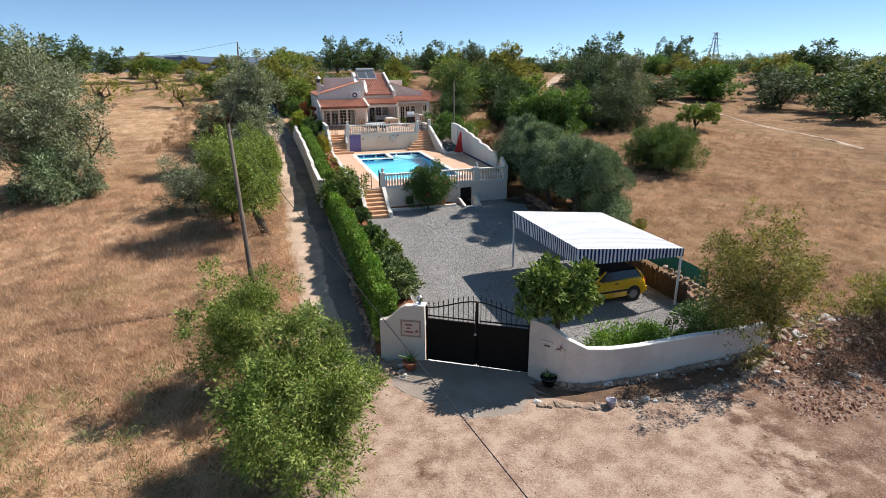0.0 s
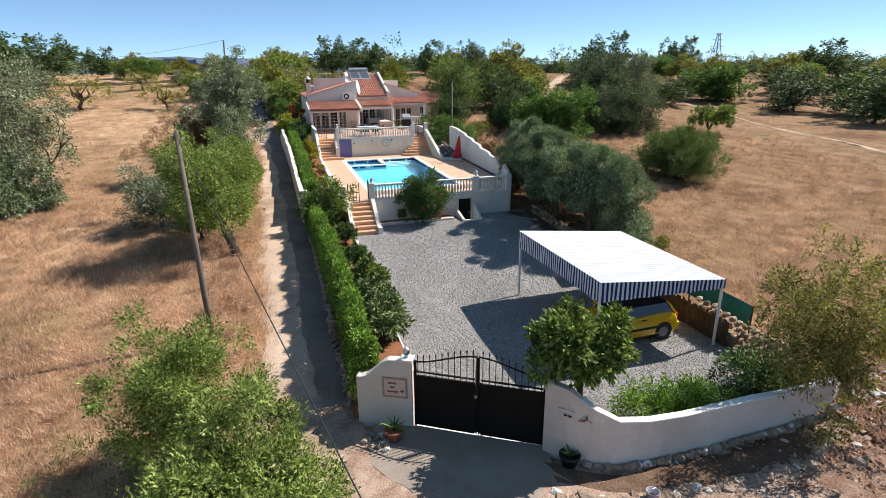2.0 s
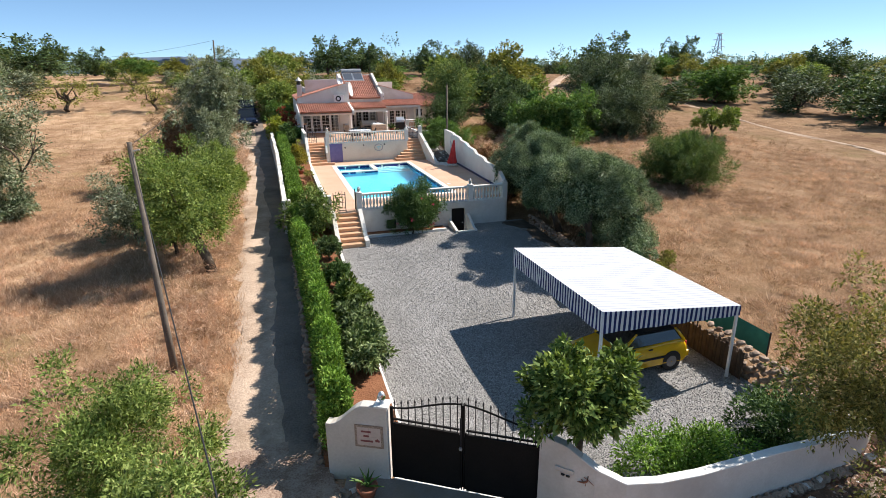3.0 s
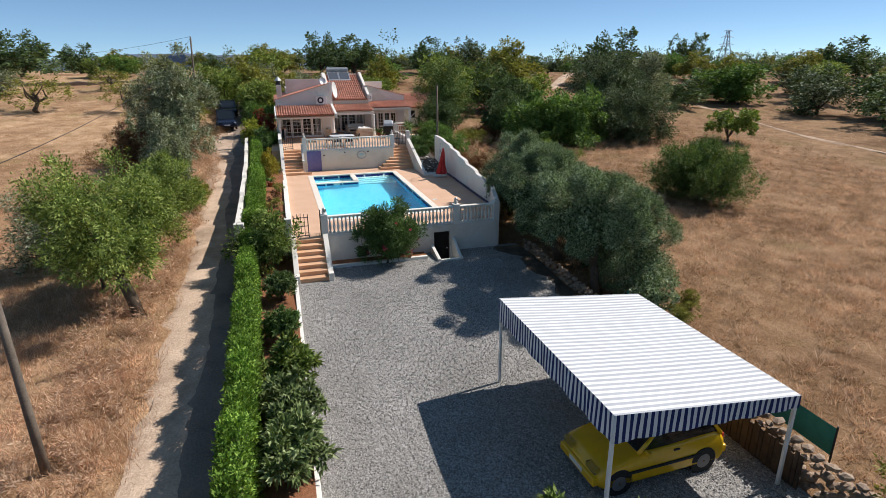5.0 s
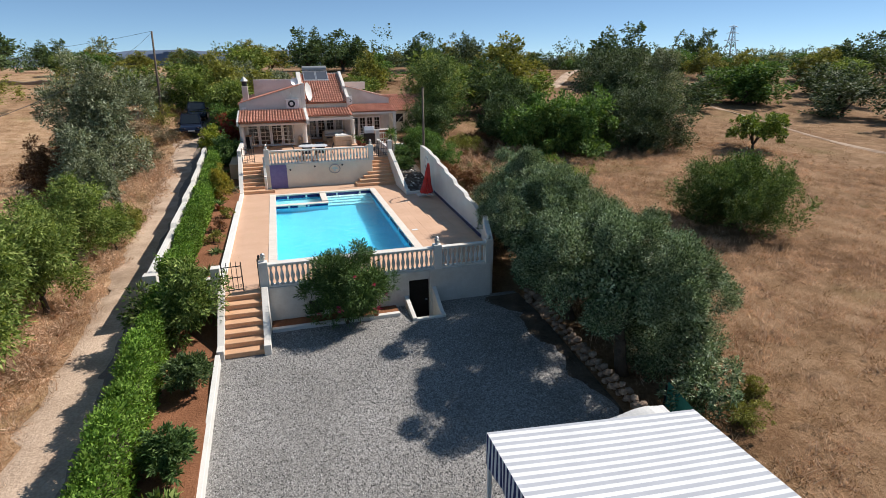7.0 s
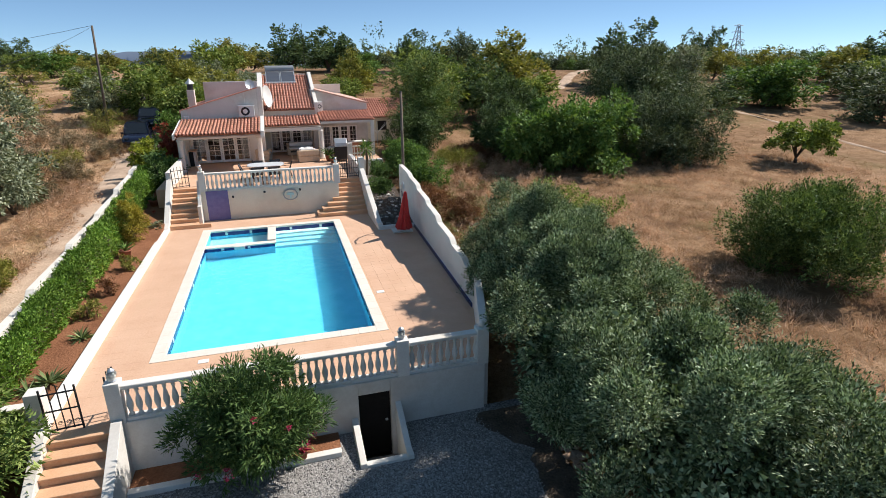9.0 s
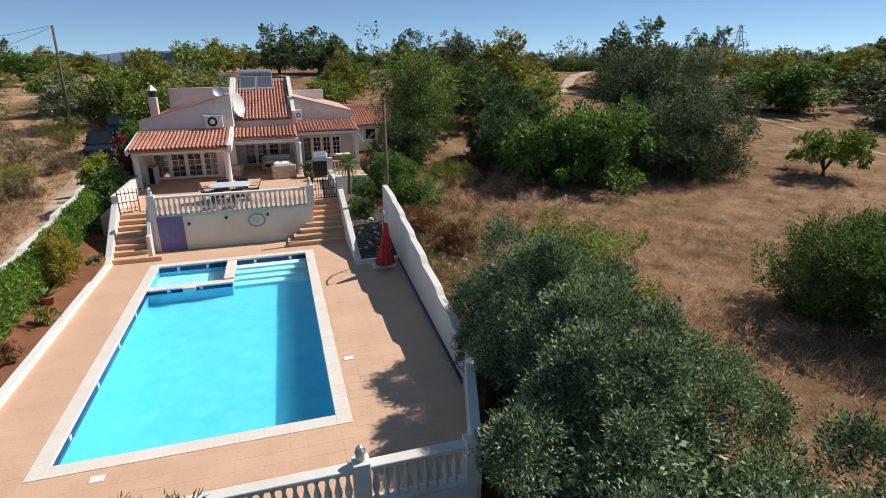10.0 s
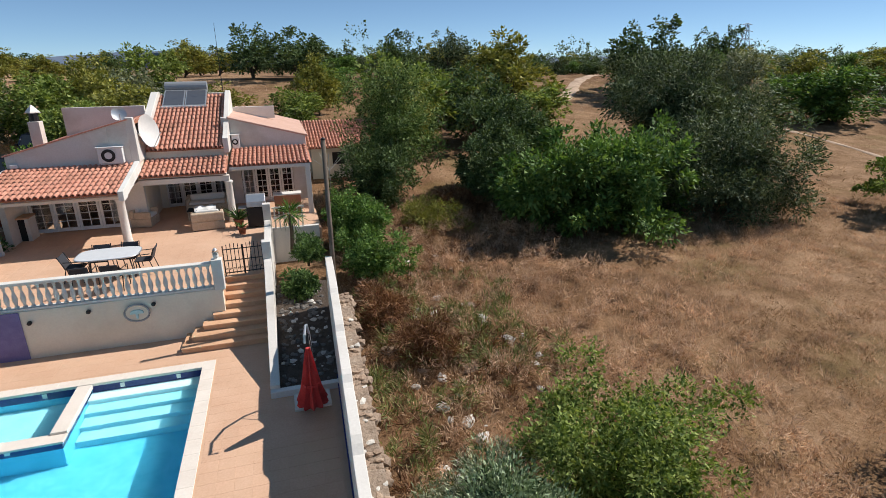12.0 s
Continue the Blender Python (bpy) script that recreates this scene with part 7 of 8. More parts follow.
def bare_ground():
    rng = np.random.default_rng(61)
    n = 2600
    x, y = np.concatenate([rng.normal(12.2, 1.9, n), rng.uniform(8.5, 15.5, 3400)]), np.concatenate([rng.normal(-3.5, 1.0, n), rng.uniform(-6.3, -2.0, 3400)])
    ok = (y < -2.35) | (x > 11.2)
    x, y = x[ok], y[ok]
    clods("rubble", x, y, np.abs(rng.normal(0.03, 0.03, len(x))) + 0.015, np.where(x > 10.2, bank_z(x, y), land(x, y) + 0.075) + 0.01,
          island_mat("red_clod", [(0.0, (0.15, 0.07, 0.045)), (0.6, (0.33, 0.18, 0.115)), (1.0, (0.58, 0.44, 0.34))], 0.95), "loose reddish clods and rubble beside the forecourt", "rubble", rng)
    x, y = np.concatenate([rng.uniform(-4, 14, 4200), rng.normal(11.5, 2.4, 5200)]), np.concatenate([rng.uniform(-12, -3.2, 4200), rng.normal(-6.0, 1.6, 5200).clip(-11, -4.3)])
    clods("pebbles", x, y, np.abs(rng.normal(0.006, 0.014, 9400)) + 0.006, land(x, y) + 0.07,
          island_mat("dirt_pebble", [(0.0, (0.17, 0.10, 0.07)), (0.5, (0.36, 0.25, 0.185)), (1.0, (0.72, 0.61, 0.50))], 0.9), "small pebbles strewn over the bare forecourt", "pebbles", rng)


bare_ground()


# ---- dry grass ----
def grass():
    rng = np.random.default_rng(5)
    x = np.concatenate([rng.uniform(-26, -1.4, 13000), rng.uniform(11, 42, 12000), rng.uniform(-30, 60, 5000), rng.uniform(-16, -3.0, 8000)])
    y = np.concatenate([rng.uniform(-12, 45, 13000), rng.uniform(-1, 45, 12000), rng.uniform(30, 85, 5000), rng.uniform(-8, 14, 8000)])
    # rounded tussocks in the open field
    tx, ty = np.concatenate([rng.uniform(11.8, 42, 2400), rng.uniform(-19, -4, 1900)]), np.concatenate([rng.uniform(-2, 38, 2400), rng.uniform(-10, 24, 1900)])
    tr = np.concatenate([rng.uniform(0.08, 0.3, 2400), rng.uniform(0.12, 0.45, 1900)])
    x = np.concatenate([x, np.repeat(tx, 10) + rng.normal(size=43000) * np.repeat(tr, 10)])
    y = np.concatenate([y, np.repeat(ty, 10) + rng.normal(size=43000) * np.repeat(tr, 10)])
    tall = np.concatenate([np.ones(len(x) - 43000), np.repeat(0.75 + 2.6 * tr, 10)])
    left, right = np.interp(y, [-6, 0, 6, 20, 36, 60, 75], [-4.4, -3.85, -3.65, -3.9, -4.6, -6.0, -9.0]), np.interp(y, [-6, 0, 6, 17, 30, 40, 60, 75], [-1.0, -1.5, -1.75, -1.8, -2.25, -2.7, -3.4, -6.0])
    bad = (x > left + 0.25) & (x < right + 0.2) | (x > -2.2) & (x < 11.3) & (y > -6) & (y < 50) | (y < -2.0) & (x > -6.2 + 0.25 * (y + 22) - 2.0)
    patch = np.sin(x * 0.31 + 1) * np.sin(y * 0.27) + 0.6 * np.sin(x * 0.9 + y * 0.7)
    keep = ~bad & ((patch + rng.normal(0, 0.6, len(x)) > -0.55) | (np.arange(len(x)) >= len(x) - 43000))
    x, y, tall = x[keep], y[keep], tall[keep]
    n, blades = len(x), 7
    z = land(x, y)
    h = np.repeat(tall * rng.uniform(0.08, 0.26, n) * (1 + 0.35 * np.sin(x * 0.5) * np.sin(y * 0.6)), blades)
    px = np.repeat(x, blades) + rng.normal(0, 0.09, n * blades)
    py = np.repeat(y, blades) + rng.normal(0, 0.09, n * blades)
    pz = np.repeat(z, blades) - 0.03
    a = rng.uniform(0, 6.28, n * blades)
    w = rng.uniform(0.005, 0.014, n * blades) * np.repeat(np.where(tall == 1, 1.0, 1.2), blades)
    lean = rng.uniform(0.1, 0.7, n * blades) * h * np.repeat(np.where(tall == 1, 1.0, 1.9), blades)
    h = h * np.repeat(np.where(tall == 1, 1.0, 0.8), blades)
    b = rng.uniform(0, 6.28, n * blades)
    base = np.stack([px, py, pz], -1)
    sd = np.stack([np.cos(a) * w, np.sin(a) * w, np.zeros_like(w)], -1)
    tip = base + np.stack([np.cos(b) * lean, np.sin(b) * lean, h], -1)
    me = quads_mesh("dry_grass", np.stack([base - sd, base + sd, tip], 1).reshape(-1, 3), 3)
    me.materials.append(M_GRASS)
    tagged(new("dry_grass", me), "tufts of bleached dry grass over the fields", "grass", kind="stuff")


grass()


# ---- entrance gate ----
GATE_L = math.hypot(2.7, 1.72)
GATE_A = math.degrees(math.atan2(-1.72, 2.7))


def gate_leaf(at, rz, rising, label):
    w = GATE_L / 2 - 0.03
    root = thing("entrance_gate", at, label, "gate", rz, "gate leaves")

    def arch(x):
        t = x / w if rising else 1 - x / w
        return smooth_step(1.86, 2.2, t)
    part("sheet", Shape().box(0.03, -0.015, 0.12, w - 0.03, 0.015, 1.46), M_BLACK, root, "black sheet panel", 0.004)
    fr = Shape()
    for x in (0.0, w):
        half = 0.012 if (x == 0) != rising else 0.03
        mid = half if x == 0 else w - half
        fr.box(mid - half, -0.03, 0.10, mid + half, 0.03, arch(x) + 0.03)
    fr.box(0.06, -0.026, 0.10, w - 0.06, 0.026, 0.15)
    fr.box(0.06, -0.026, 1.45, w - 0.06, 0.026, 1.50)
    fr.box(0.06, -0.02, 1.58, w - 0.06, 0.02, 1.61)
    fr.tube([(x, 0, arch(x)) for x in np.linspace(0.03, w - 0.03, 14)], 0.02, 6)
    part("gate_frame", fr, M_BLACK, root)
    n = 10
    for k in range(n):
        x = 0.10 + (w - 0.2) * k / (n - 1)
        t = arch(x) + 0.10
        part("bar", Shape().tube([(x, 0, 1.48), (x, 0, t), (x, 0, t + 0.02), (x, 0, t + 0.09)], [0.011, 0.011, 0.024, 0.003], 6), M_IRON, root)
    return root


leaf = gate_leaf((0.02, -0.02, 0), GATE_A, True, "black metal gate leaf with arched spear-topped bars, closed")
part("lock_post", Shape().tube([(GATE_L / 2 - 0.05, -0.035, 1.15), (GATE_L / 2 - 0.05, -0.035, 1.9)], 0.02, 6), M_IRON, leaf)
part("meeting_strip", Shape().box(GATE_L / 2 - 0.03, -0.042, 1.1, GATE_L / 2 + 0.01, -0.032, 2.2), M_BLACK, leaf)
# Added backing strip that keeps sunlight out of the meeting gap.
part("meeting_strip", Shape().box(GATE_L / 2 - 0.07, 0.032, 0.12, GATE_L / 2 + 0.07, 0.044, 1.5), M_BLACK, leaf)
part("door_handle", Shape().tube([(GATE_L / 2 - 0.05, -0.06, 1.14), (GATE_L / 2 - 0.05, -0.06, 1.20)], 0.035, 8), M_GALV, leaf, "small metal knob")
ca, sa = math.cos(radians(GATE_A)), math.sin(radians(GATE_A))
gate_leaf((0.02 + ca * GATE_L / 2, -0.02 + sa * GATE_L / 2, 0), GATE_A, False, "black metal gate leaf with arched spear-topped bars, closed")
# Added pale strip; its colour stands in for sunlight under the gate.
structure("sill", Shape().add([(0.0, -0.1, 0.0), (2.72, -1.83, 0.0), (2.90, -1.53, 0.0), (0.18, 0.2, 0.0), (0.0, -0.1, 0.05), (2.72, -1.83, 0.05), (2.90, -1.53, 0.05), (0.18, 0.2, 0.05)],
                              [(0, 3, 2, 1), (4, 5, 6, 7), (0, 1, 5, 4), (1, 2, 6, 5), (2, 3, 7, 6), (3, 0, 4, 7)]), M_WALLCAP, "pale strip giving the sunlit gap under the gate", "sill", 0.006)

# tile sign on the gate wall
sign = thing("tile_sign", (-0.73, 0.24, 0.88), "rectangular glazed tile sign with a brown border", "sign", -27.3)
part("border", Shape().box(0, -0.02, 0, 0.64, 0.0, 0.56), surface("brown_tile_border", (0.13, 0.075, 0.05), (0.52, 0.40, 0.31), 30.0, 60.0, 0.4, 0.1, 0.003), sign, "patterned brown border", 0.004)
for x in (0.055, 0.322):
    for z in (0.055, 0.282):
        part("tile", Shape().box(x, -0.026, z, x + 0.263, -0.018, z + 0.223), M_PINKTILE, sign, "pale pink glazed tile", 0.003)
M_MAROON = plain("maroon_glaze", (0.22, 0.05, 0.05), 0.4)
for x, z, w in ((0.15, 0.385, 0.22), (0.20, 0.275, 0.12), (0.13, 0.15, 0.28)):
    part("line_of_text", Shape().box(x, -0.030, z, x + w, -0.0262, z + 0.045), M_MAROON, sign)
part("emblem", Shape().prism([(-0.045, -0.03), (0.045, -0.03), (0.05, 0.01), (0.0, 0.045), (-0.05, 0.015)], "y", -0.031, -0.0262), M_MAROON, sign).location = (0.51, 0, 0.2)
gecko = thing("wall_ornament", (3.22, -2.60, 1.24), "small rusty wire lizard fixed to the pier", "ornament", -44)
part("body", Shape().tube([(-0.16, 0, -0.05), (-0.04, -0.015, -0.02), (0.02, -0.02, 0.04), (0.03, -0.015, 0.15)], [0.008, 0.018, 0.02, 0.012], 6), M_CLAYPOT, gecko, "", 0, True)
for q in ([(-0.05, 0, -0.02), (-0.10, -0.01, 0.04)], [(-0.02, 0, -0.02), (0.0, -0.01, -0.09)], [(0.02, 0, 0.06), (-0.05, -0.01, 0.10)], [(0.03, 0, 0.05), (0.10, -0.01, 0.01), (0.14, -0.01, -0.03)]):
    part("leg", Shape().tube(q, 0.007, 5), M_CLAYPOT, gecko)
plate = thing("letter_plate", (2.80, -2.17, 1.32), "worn pale metal letter plate on the pier", "letter plate", -47)
part("plate", Shape().box(0, -0.025, 0, 0.36, 0, 0.075), M_GALV, plate, "", 0.006)
for x in (0.12, 0.22):
    part("line_of_text", Shape().box(x, -0.03, -0.09, x + 0.07, 0.0, -0.06), M_IRON, plate)
# pier lantern
lan = thing("pier_lantern", (-0.14, 0.07, 1.95), "small glass lantern on a white pier", "lantern")
part("base", Shape().lathe([(0.07, 0), (0.05, 0.03), (0.03, 0.06)], 10), M_GALV, lan)
part("globe", Shape().lathe([(0.05, 0.06), (0.085, 0.11), (0.09, 0.17), (0.06, 0.22)], 12), M_PANE, lan, "clear glass globe", 0, True)
part("lid", Shape().lathe([(0.07, 0.22), (0.05, 0.25), (0.01, 0.28)], 10), M_GALV, lan)
lan2 = copy_thing(lan, pose(2.72, -1.95, 1.93))


def aloe(at, size, seed):
    """A rosette of narrow fleshy blades."""
    root = thing("aloe_plant", at, "grey-green spiky aloe in the red soil bed", "plant", 0, "aloes")
    rng = np.random.default_rng(seed)
    n = 46
    d = unit(rng.normal(size=(n, 3)) * np.array([1, 1, 0.35]) + np.array([0, 0, 0.55]))
    side = unit(np.cross(d, np.array([0, 0, 1.0])))
    ln = size * rng.uniform(0.75, 1.15, (n, 1))
    tip = d * ln + np.array([0, 0, -0.1]) * ln
    w = side * size * 0.055
    part("leaf_rosette", quads_mesh("leaf_rosette", np.stack([-w, w, d * ln * 0.55 + w * 0.8, tip, d * ln * 0.55 - w * 0.8], 1).reshape(-1, 3), 5), M_LOQUAT, root, "thick pointed blades")


for k, (x, y, q) in enumerate(((-0.02, 18.5, 0.48), (-0.34, 18.2, 0.4), (0.0, 20.7, 0.42))):
    aloe((x, y, 2.08), q, 500 + k)


# ---- pots, border stones ----
def agave(root, z, n, length, seed, material):
    r = random.Random(seed)
    s = Shape()
    for k in range(n):
        a, lift = 2 * math.pi * k / n + r.uniform(-0.2, 0.2), r.uniform(0.4, 1.2)
        l = length * r.uniform(0.7, 1.1)
        d = (math.cos(a), math.sin(a))
        pts = [(0, 0, z), (d[0] * l * 0.5 * math.cos(lift), d[1] * l * 0.5 * math.cos(lift), z + l * 0.5 * math.sin(lift)), (d[0] * l * math.cos(lift * 0.7), d[1] * l * math.cos(lift * 0.7), z + l * 0.85 * math.sin(lift))]
        s.tube(pts, [0.02, 0.026, 0.003], 5)
    return part("leaves", s, material, root, "spiky green leaves")


def pot(at, r, h, label, material=M_CLAYPOT, n=9, l=0.45, seed=1, leafy=M_FIG):
    root = thing("flower_pot", at, label, "pot", 0, "flower pots")
    part("bowl", Shape().lathe([(r * 0.65, 0), (r * 0.95, h * 0.85), (r * 1.05, h * 0.86), (r * 1.05, h), (r * 0.92, h), (r * 0.85, h * 0.9), (0.01, h * 0.9)], 16), material, root, "", 0, True)
    if n:
        agave(root, h * 0.9, n, l, seed, leafy)
    return root


pot((-0.62, -0.42, 0.03), 0.22, 0.32, "round terracotta pot with a spiky aloe", seed=3)
pot((2.95, -2.5, 0.02), 0.23, 0.34, "dark low pot with a trailing plant", M_IRON, 9, 0.28, 4, M_OLEANDER)
pail = thing("bucket", (4.05, -3.95, 0.03), "pale plastic bucket standing on bare dirt", "bucket")
part("body", Shape().lathe([(0.10, 0), (0.135, 0.24), (0.145, 0.26), (0.13, 0.26), (0.09, 0.03), (0.001, 0.03)], 14), plain("grey_violet_plastic", (0.24, 0.23, 0.29), 0.4), pail, "", 0, True)
part("handle", Shape().tube([(0.135 * math.cos(a), 0, 0.25 + 0.08 * math.sin(a)) for a in np.linspace(0, math.pi, 9)], 0.006, 5), M_GALV, pail)


def stone_mesh(seed):
    r = random.Random(seed)
    bm = bmesh.new()
    bmesh.ops.create_icosphere(bm, subdivisions=1, radius=1)
    for v in bm.verts:
        v.co *= r.uniform(0.72, 1.15)
    me = bpy.data.meshes.new("stone")
    bm.to_mesh(me)
    bm.free()
    return me


STONES = [stone_mesh(k) for k in range(6)]
STONES_W = [m.copy() for m in STONES]
STONES_D = [m.copy() for m in STONES]
for m in STONES:
    m.materials.append(M_ROCK_OB)
for m in STONES_D:
    m.materials.append(M_DARKROCK)
for m in STONES_W:
    m.materials.append(M_WHITEROCK)


def stone(parent, x, y, z, sx, sy, sz, r, meshes=STONES):
    o = new("stone", r.choice(meshes))
    o.parent = parent
    o.matrix_world = pose(x, y, z, r.uniform(-20, 20), r.uniform(-20, 20), r.uniform(0, 360)) @ Matrix.Diagonal((sx, sy, sz, 1))
    return o


border = thing("stone_border", (0, 0, 0), "line of rough stones edging a strip along the wall", "stone border")
r = random.Random(5)
for k in range(84):
    t = k / 83
    x = 2.25 + 7.85 * t
    y = float(np.interp(x, [2.2, 3.0, 3.75, 6.0, 8.3, 9.5, 10.1], [-3.2, -3.6, -3.88, -4.12, -4.03, -3.5, -3.3]))
    q = r.uniform(0.075, 0.17)
    stone(border, x + r.uniform(-0.04, 0.04), y + r.uniform(-0.06, 0.06), 0.05, q * 1.2, q, q * 0.8, r, STONES if r.random() < 0.93 else STONES_W)
footing = thing("stone_footing", (0, 0, 0), "rubble stones showing along the foot of the wall", "stone footing")
for k in range(150):
    x = 3.0 + 8.0 * (k // 2) / 74
    y = float(np.interp(x, [3.0, 3.4, 3.9, 4.6, 5.5, 8.5, 10.4, 11.0], [-2.45, -2.8, -3.02, -3.1, -3.13, -3.02, -2.8, -2.5]))
    q = r.uniform(0.07, 0.13)
    stone(footing, x + r.uniform(-0.04, 0.04), y, 0.06 + 0.10 * (k % 2), q * 1.2, q * 0.7, q * 0.8, r, STONES if r.random() < 0.94 else STONES_W)
pile = thing("stone_heap", (0, 0, 0), "heap of loose field stones and rubble beside the wall", "stone heap")
for k in range(290):
    x, y = r.gauss(12.3, 1.7), min(-2.4, r.gauss(-3.6, 1.1)) if k % 3 else r.gauss(-2.2, 0.5)
    x = max(x, 11.4) if y > -2.6 else x
    q = abs(r.gauss(0.05, 0.05)) + 0.025
    stone(pile, x, y, float(bank_z(x, y)) if x > 10.2 else 0.06, q * 1.2, q, q * 0.8, r, STONES if r.random() < 0.75 else STONES_W)
potrocks = thing("stone_heap", (0, 0, 0), "few tan and whitish stones around the clay pot", "stone heap")
for k in range(16):
    stone(potrocks, -1.05 + r.uniform(-0.3, 0.45), -0.45 + r.uniform(-0.35, 0.35), 0.08, 0.12, 0.1, 0.1, r, STONES_W if k % 4 == 0 else STONES)
rocks = thing("rockery_stones", (0, 0, 0), "shade-darkened and pale stones bedded in the rock garden", "rocks")
for k in range(230):
    x, y = r.uniform(9.5, 10.8), r.uniform(28.35, 33.2)
    q = r.uniform(0.03, 0.095)
    # Most stones take the darkened material, which carries the rockery's shade.
    stone(rocks, x, y, 2.15 + (y - 28.2) * 0.113, q * 1.2, q, q * 0.8, r, STONES_W if k % 7 == 0 else STONES_D)
bed_stones = thing("stone_edging", (0, 0, 0), "rough stones retaining the lower bed along the track", "stone wall")
for k in range(110):
    y = 0.9 + 16.0 * (k // 2) / 54
    q = r.uniform(0.10, 0.16)
    stone(bed_stones, -1.43 + r.uniform(-0.03, 0.03), y + 0.14 * (k % 2), float(land(0, y)) + 0.08 + 0.19 * (k % 2), q * 0.55, q * 1.5, q * 0.85, r)
low_wall = thing("dry_stone_wall", (0, 0, 0), "low dry-stone wall bounding the gravel yard", "stone wall")
for k in range(60):
    y = -1.7 + 17.0 * k / 59
    for row in range(8 if y < 2.6 else 4):
        q = r.uniform(0.09, 0.145)
        x = 10.75 + r.uniform(-0.08, 0.08)
        stone(low_wall, x, y + 0.18 * (row % 2), float(land(0, max(y, 0))) + 0.03 + 0.12 * row, q * 0.95, q * 1.2, q * 0.72, r, STONES)
edge = thing("rubble_edge", (0, 0, 0), "loose stones along the outer edge of the rubble wall", "stone wall")
for k in range(130):
    y = r.uniform(19.5, 31.6)
    q = r.uniform(0.07, 0.17)
    stone(edge, wall_right_x(y) + r.uniform(0.36, 0.55), y, float(np.interp(y, [19, 32], [2.0, 2.9])) - r.choice((0.05, 0.05, 0.3, 0.5)), q * 1.2, q, q * 0.8, r, STONES)
for k in range(165):
    y = 19.6 + 12.0 * (k // 3) / 54 + r.uniform(-0.05, 0.05)
    q = r.uniform(0.06, 0.12)
    stone(edge, wall_right_x(y) + 0.17 + 0.13 * (k % 3) + r.uniform(-0.03, 0.03), y, float(np.interp(y, [19, 32], [2.1, 3.0])) - 0.015, q * 0.9, q * 1.2, q * 0.5, r, STONES_W if r.random() < 0.12 else STONES)
scatter = thing("scattered_stones", (0, 0, 0), "pale stones scattered in the scrub behind the pool wall", "rocks")
for k in range(90):
    x, y = 12.2 + abs(r.gauss(0, 2.2)), r.uniform(24, 37)
    q = abs(r.gauss(0.07, 0.06)) + 0.04
    stone(scatter, x, y, float(land(x, y)) + 0.03, q * 1.3, q, q * 0.7, r, STONES if r.random() < 0.5 else STONES_W)


# ---- carport and cars ----
def carport():
    root = thing("carport", (0, 0, 0), "carport with blue and white striped canopy on white posts", "carport")
    x0, x1, y0, y1, zl, zr = 5.8, 10.25, 1.12, 6.70, 2.74, 2.30
    nx, ny = 6, 10
    vs, fs = [], []
    for sgn in (0, 1):
        for j in range(ny + 1):
            for i in range(nx + 1):
                u, v = i / nx, j / ny
                sag = -0.035 * math.sin(math.pi * u) * abs(math.sin(math.pi * v * 3))
                vs.append((x0 + (x1 - x0) * u, y0 + (y1 - y0) * v, zl + (zr - zl) * u + sag - 0.006 * sgn))
    w = nx + 1
    for sgn in (0, 1):
        o = sgn * w * (ny + 1)
        for j in range(ny):
            for i in range(nx):
                q = (o + j * w + i, o + j * w + i + 1, o + (j + 1) * w + i + 1, o + (j + 1) * w + i)
                fs.append(q if sgn == 0 else q[::-1])
    part("canopy", Shape().add(vs, fs), M_CANOPY, root, "striped canvas roof")

    def valance(a, b, za, zb, ha, hb, material):
        n = 40
        top, low, back = [], [], []
        for k in range(n + 1):
            t = k / n
            x, y = a[0] + (b[0] - a[0]) * t, a[1] + (b[1] - a[1]) * t
            wob = 0.02 * math.sin(t * 37) + 0.01 * math.sin(t * 90)
            nx_, ny_ = (b[1] - a[1]), -(b[0] - a[0])
            ln = math.hypot(nx_, ny_)
            z = za + (zb - za) * t
            top.append((x, y, z))
            low.append((x + nx_ / ln * wob, y + ny_ / ln * wob, z - (ha + (hb - ha) * t)))
        fs = [(k, k + 1, n + 2 + k, n + 1 + k) for k in range(n)]
        part("valance", Shape().add(top + low, fs), material, root, "navy and white striped valance")
    valance((x0, y0), (x1, y0), zl, zr, 0.62, 0.30, M_VALANCE_X)
    valance((x0, y1), (x0, y0), zl, zl, 0.64, 0.62, M_VALANCE_Y)
    valance((x1, y0), (x1, y1), zr, zr, 0.30, 0.30, M_VALANCE_Y)
    valance((x1, y1), (x0, y1), zr, zl, 0.30, 0.62, M_VALANCE_X)
    for x, y, z in ((x0 + 0.05, y0 + 0.06, zl), (x0 + 0.05, y1 - 0.06, zl), (x1 - 0.05, y0 + 0.06, zr), (x1 - 0.05, y1 - 0.06, zr)):
        part("post", Shape().box(x - 0.035, y - 0.035, yard_z(y) - 0.1, x + 0.035, y + 0.035, z - 0.03), M_POST, root, "", 0.006)
    for k in range(4):
        y = y0 + 0.06 + (y1 - y0 - 0.12) * k / 3
        part("rafter", Shape().tube([(x0 + 0.05, y, zl - 0.06), (x1 - 0.05, y, zr - 0.06)], 0.022, 6), M_POST, root)
    for x, z in ((x0 + 0.05, zl), (x1 - 0.05, zr)):
        part("beam", Shape().tube([(x, y0 + 0.05, z - 0.06), (x, y1 - 0.05, z - 0.06)], 0.022, 6), M_POST, root)


carport()


M_RIM = plain("dull_steel_rim", (0.20, 0.20, 0.21), 0.5, 0.5)
M_SOFTTOP = plain("black_roof_fabric", (0.014, 0.014, 0.016), 0.85, 0, 0.2)


